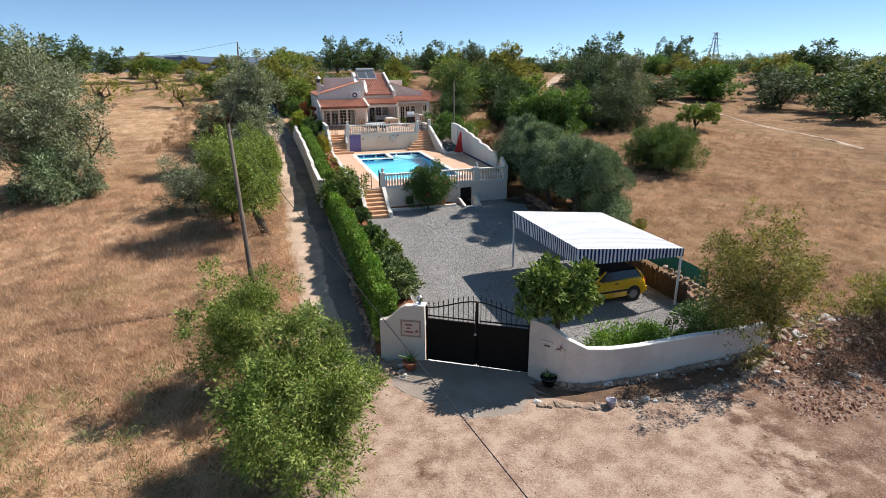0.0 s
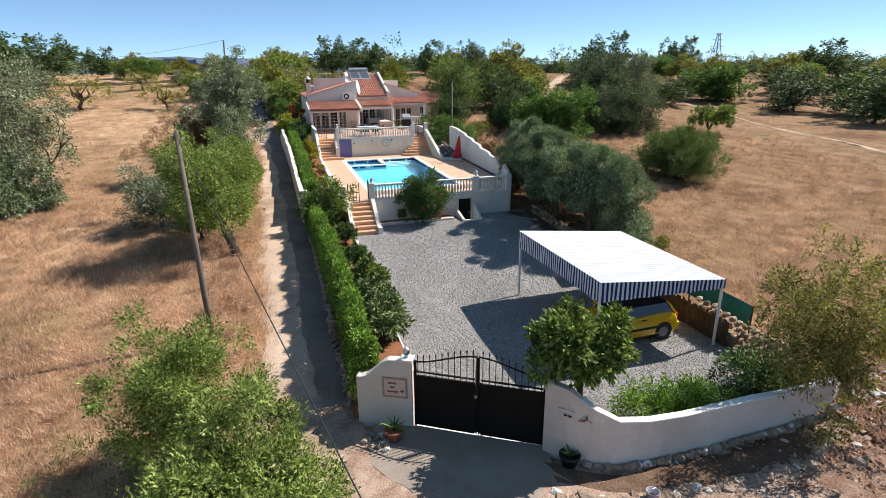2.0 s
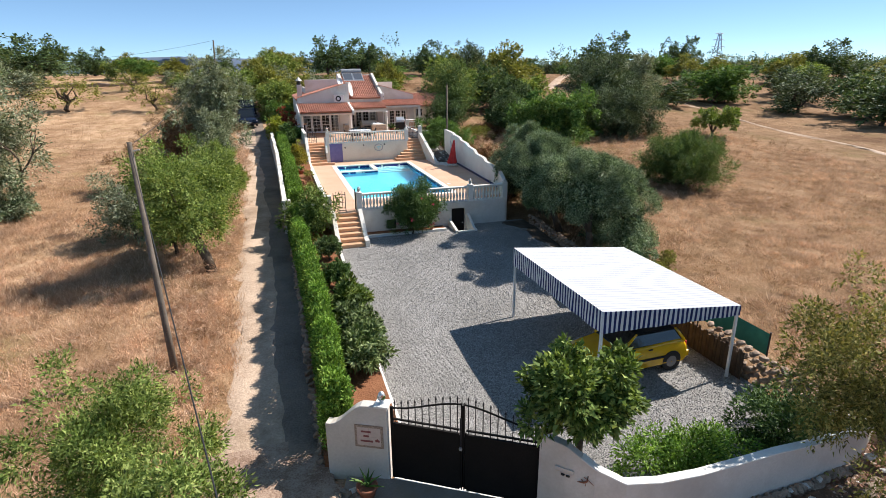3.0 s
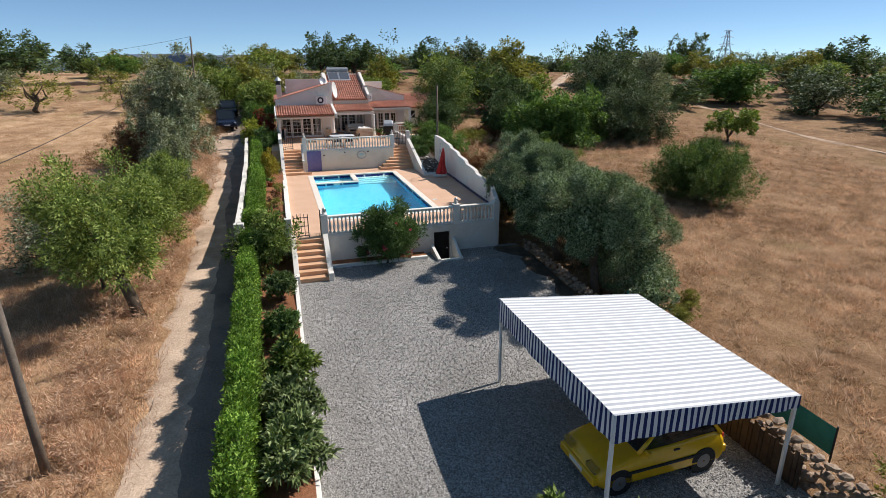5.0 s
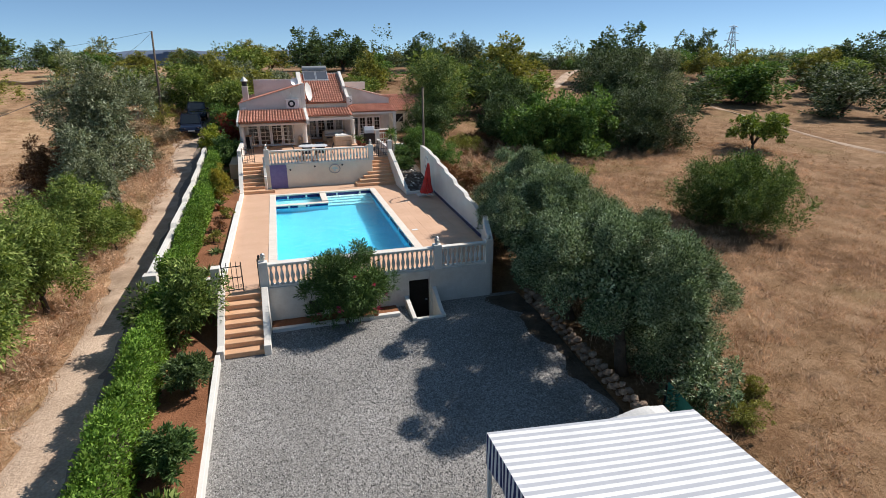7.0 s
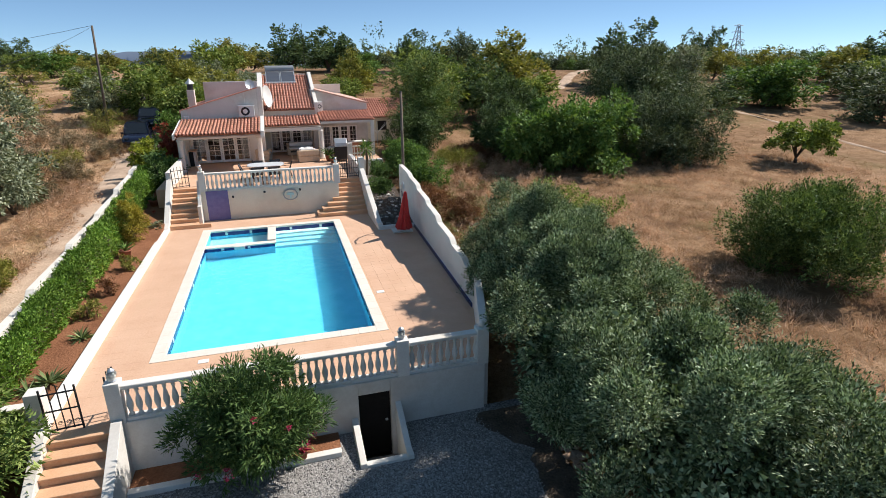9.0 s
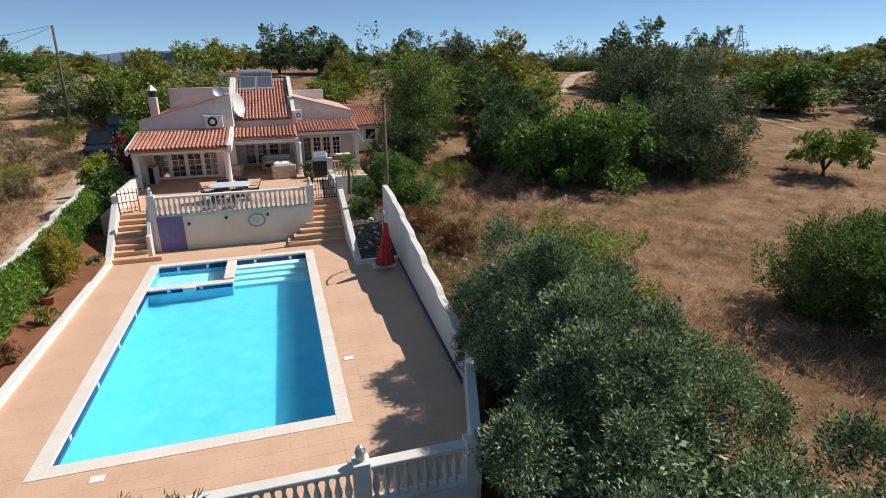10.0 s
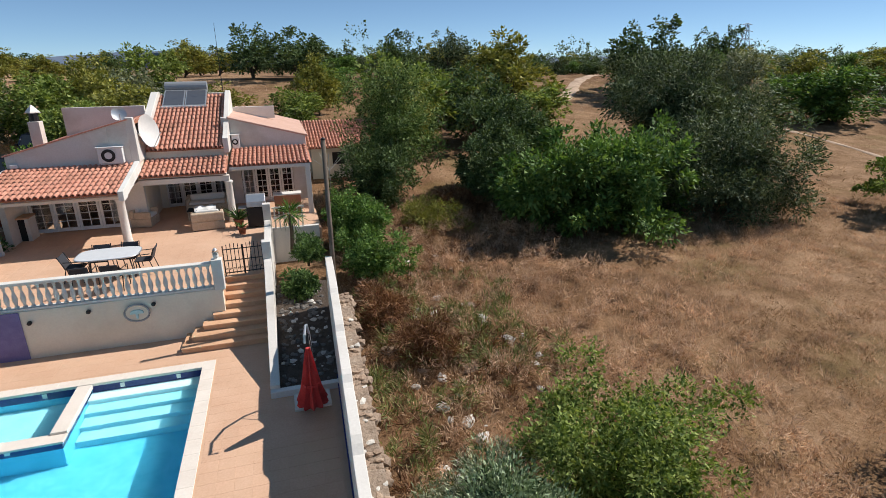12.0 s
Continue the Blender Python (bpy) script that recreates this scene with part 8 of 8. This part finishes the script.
def car(at, rz, label, paint, length=3.85, width=1.62, height=1.36, open_top=False, boot=0.0):
    """A small hatchback: nose towards -x."""
    root = thing("car", at, label, "car", rz, "parked cars")
    L, W, H = length, width, height
    side = [(-L / 2, 0.34), (-L / 2 + 0.01, 0.46), (-L / 2 + 0.06, 0.58), (-L / 2 + 0.18, 0.67), (-L / 2 + 0.45, 0.76), (-L * 0.17, 0.88), (L * 0.05, 0.90), (L * 0.25, 0.93), (L / 2 - 0.32, 0.94),
            (L / 2 - 0.14, 0.87), (L / 2 - 0.04, 0.70), (L / 2, 0.50), (L / 2 - 0.01, 0.34), (L / 2 - 0.1, 0.22), (-L / 2 + 0.12, 0.22)]
    cuts = [-W / 2, -W / 2 + 0.08, -W * 0.3, W * 0.3, W / 2 - 0.08, W / 2]
    round_in, last = [0.925, 0.965, 1.0, 1.0, 0.965, 0.925], 5
    vs, n = [], len(side)
    for i, y in enumerate(cuts):
        inset = round_in[i]
        vs += [(x * inset, y * (1 if z < 0.75 else 0.95), 0.22 + (z - 0.22) * (0.965 if i in (0, last) else 1)) for x, z in side]
    fs = [tuple(range(n - 1, -1, -1)), tuple(last * n + k for k in range(n))]
    for i in range(last):
        fs += [(i * n + k, i * n + (k + 1) % n, (i + 1) * n + (k + 1) % n, (i + 1) * n + k) for k in range(n)]
    body = part("body", Shape().add(vs, fs), paint, root, "", 0.04, True)
    rear = L * 0.44 - boot
    green = Shape()
    low = [(-L * 0.20, -W / 2 + 0.09, 0.88), (rear, -W / 2 + 0.09, 0.90), (rear, W / 2 - 0.09, 0.90), (-L * 0.20, W / 2 - 0.09, 0.88)]
    high = [(-L * 0.035, -W / 2 + 0.22, H - 0.03), (rear - 0.28, -W / 2 + 0.22, H - 0.03), (rear - 0.28, W / 2 - 0.22, H - 0.03), (-L * 0.035, W / 2 - 0.22, H - 0.03)]
    part("glasshouse", green.hull8(low, high), M_CARGLASS, root, "dark car windows", 0.03)
    roof = Shape().hull8([(x, y, H - 0.035) for x, y, _ in high], [(x * 0.97 + 0.01, y * 0.95, H + 0.015) for x, y, _ in high])
    part("roof", roof, M_SOFTTOP if open_top else paint, root, "black fabric soft roof" if open_top else "", 0.02)
    for s in (-1, 1):
        y0, y1 = s * (W / 2 - 0.085), s * (W / 2 - 0.215)
        for xa, xb in ((-L * 0.20, -L * 0.035), (rear, rear - 0.28)) if open_top else ((-L * 0.20, -L * 0.035), (L * 0.10, L * 0.12), (rear, rear - 0.28)):
            part("pillar", Shape().tube([(xa, y0, 0.87), ((xa * 0.45 + xb * 0.55), y0 * 0.45 + y1 * 0.55 + s * 0.02, 0.88 + (H - 0.88) * 0.58), (xb, y1, H - 0.005)], [0.05, 0.042, 0.03], 8), paint, root, "", 0, True)
        part("side_trim", Shape().box(-L / 2 + 0.75, s * (W / 2) - 0.012, 0.46, L / 2 - 0.75, s * (W / 2) + 0.012, 0.53), M_RUBBER, root, "black rubbing strip", 0.004)
        part("door_handle", Shape().box(L * 0.06, s * (W / 2 - 0.02) - 0.02, 0.78, L * 0.06 + 0.14, s * (W / 2 - 0.02) + 0.02, 0.81), M_RUBBER, root)
        part("headlight", Shape().box(-L / 2 + 0.005, s * (W / 2 - 0.3) - 0.17, 0.56, -L / 2 + 0.16, s * (W / 2 - 0.3) + 0.17, 0.69), M_PANE, root, "clear headlight", 0.02)
        part("tail_light", Shape().box(L / 2 - 0.1, s * (W / 2 - 0.2) - 0.07, 0.64, L / 2 - 0.035, s * (W / 2 - 0.2) + 0.07, 0.80), M_RED, root, "red tail light", 0.02)
        part("mirror", Shape().box(-L * 0.17, s * (W / 2 + 0.06) - 0.08, 0.88, -L * 0.17 + 0.09, s * (W / 2 + 0.06) + 0.08, 1.0), paint, root, "", 0.02)
        for x in (-L * 0.335, L * 0.31):
            arch = part("wheel_arch", Shape().lathe([(0.33, -0.06), (0.33, 0.03)], 20), M_RUBBER, root, "dark wheel arch")
            arch.matrix_local = pose(x, s * (W / 2 - 0.03), 0.30, 90, 0, 0)
            wheel = part("wheel", Shape().lathe([(0.19, -0.085), (0.27, -0.09), (0.29, -0.07), (0.29, 0.07), (0.27, 0.09), (0.19, 0.085)], 22), M_RUBBER, root, "", 0, False)
            wheel.matrix_local = pose(x, s * (W / 2 - 0.09), 0.29, 90, 0, 0)
            part("rim", Shape().lathe([(0.2, -0.088), (0.14, -0.094), (0.03, -0.098), (0.03, 0.098), (0.14, 0.094), (0.2, 0.088)], 14), M_RIM, wheel, "grey steel wheel rim")
    part("bumper", Shape().box(-L / 2 - 0.04, -W / 2 + 0.08, 0.3, -L / 2 + 0.1, W / 2 - 0.08, 0.5), paint, root, "", 0.03)
    part("bumper", Shape().box(L / 2 - 0.1, -W / 2 + 0.08, 0.3, L / 2 + 0.04, W / 2 - 0.08, 0.5), paint, root, "", 0.03)
    part("number_plate", Shape().box(-L / 2 - 0.05, -0.25, 0.36, -L / 2 - 0.038, 0.25, 0.47), M_FRAME, root, "blank white plate")
    return root


M_YELLOW = plain("yellow_car_paint", (0.72, 0.42, 0.012), 0.18, 0, 0.7)
M_NAVYPAINT = plain("dark_blue_car_paint", (0.010, 0.013, 0.03), 0.15, 0.2, 0.7)
car((7.8, 2.7, 0.03), 2, "yellow two-door convertible parked under the striped canopy", M_YELLOW, 3.45, 1.52, 1.27, open_top=True)
car(on_land(-4.35, 51.0, 0.06), 96, "dark blue estate car parked on the dirt track", M_NAVYPAINT, 4.3, 1.75, 1.6)
car(on_land(-4.5, 57.0, 0.06), 96, "dark car parked behind another on the track", M_NAVYPAINT, 4.2, 1.7, 1.5)

# reed fence and shade net beside the yard
fence = thing("reed_fence", (10.42, 0.9, 0.05), "dark brown reed fence panel along the yard", "fence", 90)
for k in range(36):
    x = 0.1 * k
    part("slat", Shape().box(x, -0.015 + 0.012 * (k % 3), 0, x + 0.085, 0.015 + 0.012 * (k % 3), 0.85 + 0.07 * math.sin(k * 2.3)), M_REED, fence)
for z in (0.25, 0.65):
    part("rail", Shape().box(0, -0.05, z, 3.6, -0.02, z + 0.04), M_WOOD_POLE, fence)
net = thing("shade_net", (0, 0, 0), "green shade netting stretched between thin posts", "shade net")
pts = [(11.5, 1.1), (11.45, 2.4), (11.4, 3.8), (11.35, 5.2), (11.3, 6.6), (11.35, 7.8), (11.45, 8.9)]
nv = [(x + 0.04 * math.sin(3 * y), y, z + 0.02 * y) for z in (0.5, 0.8, 1.2) for x, y in pts]
part("netting", Shape().add(nv, [(j * 7 + i, j * 7 + i + 1, j * 7 + i + 8, j * 7 + i + 7) for j in range(2) for i in range(6)]), M_GREENNET, net)
for x, y in pts[::2]:
    part("post", Shape().tube([(x, y, -0.2), (x, y, 1.28)], 0.025, 6), M_IRON, net)

# ---- covered trailer beyond the canopy ----
cover = thing("covered_trailer", (0, 0, 0), "small trailer under a pale grey tarpaulin on the gravel", "trailer")
nx, ny = 12, 8
vs = []
for j in range(ny + 1):
    for i in range(nx + 1):
        u, v = i / nx, j / ny
        sag = 0.10 * (1 - abs(2 * u - 1.35)) + 0.025 * math.sin(9 * u + 4 * v) - 0.03 * (1 - abs(2 * v - 1))
        drop = -0.5 if i in (0, nx) or j in (0, ny) else 0.0
        vs.append((9.12 + 1.42 * min(1, max(0, (i - 1) / (nx - 2))) + (0.02 * (i == nx) - 0.02 * (i == 0)), 6.95 + 0.95 * min(1, max(0, (j - 1) / (ny - 2))) + 0.02 * (j == ny) - 0.02 * (j == 0), 1.52 + sag + drop))
w = nx + 1
part("tarpaulin", Shape().add(vs, [(j * w + i, j * w + i + 1, (j + 1) * w + i + 1, (j + 1) * w + i) for j in range(ny) for i in range(nx)]), surface("pale_tarpaulin", (0.52, 0.51, 0.49), (0.72, 0.71, 0.69), 2.0, 30.0, 0.6, 0.4, 0.01), cover)
part("body", Shape().box(9.2, 7.02, 0.72, 10.48, 7.86, 1.44), M_GALV, cover, "grey metal body")
for x in (9.26, 10.42):
    wheel = Shape().tube([(x - 0.08, 7.45, 0.68), (x + 0.08, 7.45, 0.68)], 0.26, 16)
    part("wheel", wheel, M_RUBBER, cover, "black rubber tyre")

# ---- poles, cables ----
pole = thing("utility_pole", (-5.2, 5.8, 0.3), "weathered leaning wooden utility pole in the dry grass", "pole", 0, "utility poles")
part("shaft", Shape().tube([(0, 0, -0.3), (-0.05, 0.08, 1.5), (-0.17, 0.33, 6.65)], [0.10, 0.09, 0.06], 10), M_WOOD_POLE, pole, "", 0, True)
part("bracket", Shape().tube([(-0.17, 0.32, 6.4), (0.05, 0.3, 6.45)], 0.02, 6), M_GALV, pole)
pole2 = thing("utility_pole", (-7.4, 55.6, 3.7), "dark leaning wooden utility pole behind the trees", "pole", 0, "utility poles")
part("shaft", Shape().tube([(0, 0, -0.3), (0.5, -0.8, 8.0)], [0.11, 0.075], 8), M_WOOD_POLE, pole2, "", 0, True)
run = thing("overhead_cable", (0, 0, 0), "black overhead cable sagging from the wooden pole", "cable")
cv = Shape()
cv.tube([(-5.37 + 0.243 * q, 6.12 - q, 6.85 - 0.177 * min(q, 24) - 0.1 * max(0, min(q - 24, 8)) + 0.12 * max(0, q - 32)) for q in np.linspace(0, 64, 33)], 0.009, 6)
part("strand", cv, M_RUBBER, run)
run2 = thing("overhead_cable", (0, 0, 0), "thin cable strung between two wooden poles", "cable")
part("strand", Shape().tube([(-5.37 - 1.5 * t, 6.12 + 48.7 * t, 6.85 + 4.8 * t - 4.2 * t * (1 - t)) for t in np.linspace(0, 1, 24)], 0.010, 5), M_RUBBER, run2)
run3 = thing("overhead_cable", (0, 0, 0), "thin cable leaving the far wooden pole", "cable")
part("strand", Shape().tube([(-6.9 - 34 * t, 54.8 + 10 * t, 11.7 - 0.8 * t - 6 * t * (1 - t)) for t in np.linspace(0, 1, 16)], 0.012, 5), M_RUBBER, run3)

lamp_post = thing("wooden_post", (11.17, 31.75, 2.6), "weathered grey wooden post beside the white wall", "post")
part("shaft", Shape().tube([(0, 0, 0), (0, 0, 1.8), (0.0, 0, 4.95)], [0.075, 0.07, 0.06], 10), M_WOOD_POLE, lamp_post, "", 0, True)
part("cap", Shape().lathe([(0.065, 4.94), (0.075, 4.96), (0.02, 5.0)], 10), M_IRON, lamp_post, "small cap")

M_STEELFAR = plain("weathered_lattice_steel", (0.30, 0.33, 0.37), 0.6, 0.3)
pylon = thing("power_pylon", (184.6, 196, 6.9), "distant steel lattice power pylon on the skyline", "pylon")
for s1 in (-1, 1):
    for s2 in (-1, 1):
        part("leg", Shape().tube([(2.6 * s1, 2.6 * s2, 0), (0.9 * s1, 0.9 * s2, 9.5), (0.35 * s1, 0.35 * s2, 15.0)], 0.15, 5), M_STEELFAR, pylon)
br = Shape()
for k in range(9):
    z0, z1 = 15 * k / 9, 15 * (k + 1) / 9
    wa, wb = np.interp(z0, [0, 9.5, 15], [2.6, 0.9, 0.35]), np.interp(z1, [0, 9.5, 15], [2.6, 0.9, 0.35])
    br.tube([(-wa, -wa, z0), (wb, -wb, z1)], 0.08, 4)
    br.tube([(wa, -wa, z0), (-wb, -wb, z1)], 0.08, 4)
    br.tube([(-wa, wa, z0), (-wb, -wb, z1)], 0.08, 4)
    br.tube([(wa, wa, z0), (wb, -wb, z1)], 0.08, 4)
part("bracing", br, M_STEELFAR, pylon, "steel lattice bracing")
for z, h in ((9.6, 3.6), (12.4, 3.0), (14.8, 2.2)):
    part("crossarm", Shape().tube([(-h, 0, z), (0, 0, z + 0.5), (h, 0, z)], 0.13, 5), M_STEELFAR, pylon)

# ---- deck and terrace furniture ----
umb = thing("garden_umbrella", (10.12, 27.72, DECK + 0.06), "closed red cantilever umbrella on a pale slab", "umbrella")
part("pole", Shape().tube([(0.1, 0.22, 0), (0.1, 0.2, 1.1), (0.08, 0.08, 1.6), (0.04, -0.2, 1.98), (0.0, -0.6, 2.16), (-0.04, -0.98, 2.12), (-0.05, -1.0, 1.96)], 0.026, 10), M_GALV, umb, "curved steel pole")
part("crank_frame", Shape().tube([(0.1, 0.2, 0.95), (0.1, -0.2, 1.3), (0.07, 0.03, 1.68)], 0.015, 6), M_IRON, umb)
fold = Shape()
n, rows = 20, [(0.04, 1.84), (0.08, 1.55), (0.13, 1.1), (0.19, 0.65), (0.285, 0.26), (0.25, 0.16)]
fold.add([((q * (1 + (0.28 if k % 2 else -0.2))) * math.cos(2 * math.pi * k / n), (q * (1 + (0.28 if k % 2 else -0.2))) * math.sin(2 * math.pi * k / n) - 0.42 - 0.31 * z, z) for q, z in rows for k in range(n)],
         [(i * n + k, i * n + (k + 1) % n, (i + 1) * n + (k + 1) % n, (i + 1) * n + k) for i in range(len(rows) - 1) for k in range(n)] + [tuple(range(n))])
part("canopy", fold, M_RED, umb, "folded red canvas")
part("tie", Shape().lathe([(0.185, 0.78), (0.195, 0.80), (0.185, 0.84)], 14, (0, -0.67, 0)), M_RED, umb)

table = thing("garden_table", (4.72, 34.25, TER), "rounded glass-topped garden table on the terrace", "table")
part("tabletop", Shape().prism([(0.86 * math.copysign(abs(math.cos(a)) ** 0.55, math.cos(a)), 0.58 * math.copysign(abs(math.sin(a)) ** 0.55, math.sin(a))) for a in [2 * math.pi * k / 28 for k in range(28)]], "z", 0.71, 0.735), M_TABLE, table, "frosted glass top", 0.006)
part("rim", Shape().tube([(0.87 * math.copysign(abs(math.cos(a)) ** 0.55, math.cos(a)), 0.59 * math.copysign(abs(math.sin(a)) ** 0.55, math.sin(a)), 0.715) for a in np.linspace(0, 2 * math.pi, 29)], 0.018, 6), M_GALV, table)
for x in (-0.6, 0.6):
    for y in (-0.3, 0.3):
        part("leg", Shape().tube([(x, y, 0.71), (x * 1.15, y * 1.15, 0)], 0.02, 6), M_GREYCLOTH, table)


def sling_chair(at, rz):
    root = thing("garden_chair", at, "dark metal sling chair at the glass table", "chair", rz, "chairs round the table")
    part("seat", Shape().box(-0.24, -0.22, 0.42, 0.24, 0.24, 0.45), M_GREYCLOTH, root, "", 0.01)
    part("backrest", Shape().add([(-0.24, 0.24, 0.44), (0.24, 0.24, 0.44), (0.23, 0.38, 0.82), (-0.23, 0.38, 0.82), (-0.24, 0.26, 0.43), (0.24, 0.26, 0.43), (0.23, 0.40, 0.81), (-0.23, 0.40, 0.81)],
                                 [(0, 1, 2, 3), (7, 6, 5, 4), (0, 4, 5, 1), (1, 5, 6, 2), (2, 6, 7, 3), (3, 7, 4, 0)]), M_GREYCLOTH, root)
    for x in (-0.26, 0.26):
        part("leg", Shape().tube([(x, -0.22, 0), (x, -0.24, 0.64), (x, 0.26, 0.66)], 0.015, 6), M_IRON, root)
        part("leg", Shape().tube([(x, 0.34, 0), (x, 0.22, 0.44), (x, 0.39, 0.84)], 0.015, 6), M_IRON, root)
    return root


first = sling_chair((4.35, 34.62, TER), 0)
for x, y, a in ((5.12, 34.66, -6), (5.62, 34.3, -92), (3.84, 34.2, 88), (4.3, 33.2, 180), (5.1, 33.16, 174)):
    copy_thing(first, pose(x, y, TER, 0, 0, a))


def wicker_sofa(at, rz, w, label):
    root = thing("wicker_sofa", at, label, "sofa", rz, "wicker seating")
    part("base", Shape().box(0, 0, 0.02, w, 0.78, 0.36), M_WICKER, root, "", 0.03)
    part("backrest", Shape().box(0, 0.62, 0.36, w, 0.80, 0.70), M_WICKER, root, "", 0.05)
    for x in (0, w - 0.14):
        part("armrest", Shape().box(x, 0.0, 0.36, x + 0.14, 0.62, 0.62), M_WICKER, root, "", 0.04)
    part("seat_cushion", Shape().box(0.15, 0.02, 0.365, w - 0.15, 0.61, 0.48), M_CUSHION, root, "off-white cushion", 0.04)
    part("back_cushion", Shape().box(0.17, 0.47, 0.485, w - 0.17, 0.615, 0.76), M_CUSHION, root, "off-white cushion", 0.05)
    for x in (0.08, w - 0.08):
        for y in (0.08, 0.7):
            part("foot", Shape().box(x - 0.03, y - 0.03, -0.0, x + 0.03, y + 0.03, 0.02), M_DARK, root)
    return root


wicker_sofa((4.85, 39.7, TER), 80, 0.95, "beige wicker armchair with pale cushions on the porch")
wicker_sofa((5.9, 41.5, TER), 0, 1.75, "beige wicker sofa with pale cushions under the porch")
wicker_sofa((7.6, 39.4, TER), 186, 1.2, "beige wicker loveseat strewn with white towels")
towel = thing("towel", (6.55, 39.3, TER + 0.71), "crumpled white towels thrown over the wicker seat", "towel", 6)
tv = [(0.08 * i, 0.07 * j - 0.3, 0.06 * math.sin(i * 1.3 + j * 0.9) * math.cos(j * 1.1) + 0.05 - 0.10 * (j == 0)) for j in range(9) for i in range(11)]
part("cloth", Shape().add(tv, [(j * 11 + i, j * 11 + i + 1, (j + 1) * 11 + i + 1, (j + 1) * 11 + i) for j in range(8) for i in range(10)]), M_CUSHION, towel, "", 0, True)
low_table = thing("wicker_table", (6.1, 40.3, TER), "low dark wicker coffee table on the porch", "table")
part("top", Shape().box(0, 0, 0.36, 0.7, 0.6, 0.40), M_DARK, low_table, "", 0.01)
for x in (0.05, 0.65):
    for y in (0.05, 0.55):
        part("leg", Shape().box(x - 0.03, y - 0.03, 0, x + 0.03, y + 0.03, 0.36), M_WICKER, low_table)
grill = thing("brick_barbecue", (0.25, 39.2, TER), "white built-in barbecue with a dark fire opening", "barbecue")
part("side", Shape().box(0, 0, 0, 0.12, 0.7, 0.85), M_WHITE, grill, "", 0.01)
part("side", Shape().box(0.55, 0, 0, 0.67, 0.7, 0.85), M_WHITE, grill, "", 0.01)
# Solid near-black block fills the space between the sides.
part("hearth", Shape().box(0.12, 0.1, 0, 0.55, 0.7, 0.8), M_DARK, grill, "near-black block filling the fire opening")
part("shelf", Shape().box(-0.03, -0.05, 0.85, 0.7, 0.72, 0.9), M_STEP, grill, "", 0.01)
cart = thing("gas_barbecue", (8.55, 38.3, TER), "covered grey gas barbecue near the terrace gate", "barbecue")
part("cabinet", Shape().box(0, 0, 0.08, 0.75, 0.5, 0.82), M_DARK, cart, "", 0.02)
part("lid", Shape().prism([(0.0, 0.84), (0.5, 0.84), (0.5, 1.28), (0.2, 1.3), (0.02, 1.05)], "x", 0.02, 0.73), M_GALV, cart, "grey hood", 0.02)
part("shelf", Shape().box(-0.3, 0.02, 0.8, 0.0, 0.48, 0.83), M_GALV, cart, "", 0.005)
side_bench = thing("brick_counter", (9.6, 40.2, TER), "low brick counter with a white slab", "counter")
part("base", Shape().box(0, 0, 0, 1.1, 0.45, 0.8), M_ROOFBED, side_bench, "red brick base", 0.01)
part("worktop", Shape().box(-0.04, -0.04, 0.8, 1.14, 0.49, 0.86), M_WALLCAP, side_bench, "white slab", 0.008)
p = pot((8.2, 38.6, TER), 0.2, 0.36, "clay pot with a tall leafy plant on the terrace", n=22, l=0.75, seed=8)
pot((8.35, 37.6, TER), 0.16, 0.28, "small clay pot with green leaves", n=10, l=0.4, seed=9)
for x, y in ((7.66, 16.45), (1.9, 16.45), (1.95, 32.14), (7.96, 32.14)):
    copy_thing(lan, pose(x, y, (DECK if y < 20 else TER) + 0.95))
for x, y in ((-0.35, 27.3), (-0.45, 33.6)):
    pot((x, y, 2.08 if y < 30 else 2.52), 0.2, 0.34, "terracotta pot standing in the garden bed", n=12, l=0.4, seed=int(y), leafy=M_FIG)
pot((5.3, 15.62, 1.0), 0.12, 0.2, "red flower pot before the pool wall", n=9, l=0.25, seed=21, leafy=M_FLOWER)
drier = thing("clothes_drier", (12.6, 47.0, 2.9), "folding rotary clothes drier beside the outbuilding", "clothes drier")
part("pole", Shape().tube([(0, 0, 0), (0, 0, 1.9)], 0.025, 6), M_GALV, drier)
for k in range(4):
    a = math.pi / 2 * k + 0.4
    part("arm", Shape().tube([(0, 0, 1.0), (1.1 * math.cos(a), 1.1 * math.sin(a), 1.85)], 0.015, 5), M_POST, drier)


# tiles of deck and terrace
paving("paving_deck", deck_cells(), 0.035, DECK, M_TERRACOTTA, 0.0025, "terracotta square tiles paving the pool deck")


def terrace_cells():
    size, cells = 0.4, []
    for j in range(28):
        for i in range(28):
            x, y = 0.0 + size * (i + 0.5), 32.26 + size * (j + 0.5)
            if y < 33.3 and not 1.9 < x < 7.9 or x > (9.1 if y < 37.7 else 11.1) or x < 0.5 or y > 43 or x < 4.5 and y > 40.0:
                continue
            cells.append((x, y, size, size))
    cells.sort(key=lambda c: c[1])
    return cells


paving("paving_terrace", terrace_cells(), 0.03, TER, M_TERRACOTTA, 0.004, "terracotta square tiles paving the house terrace")
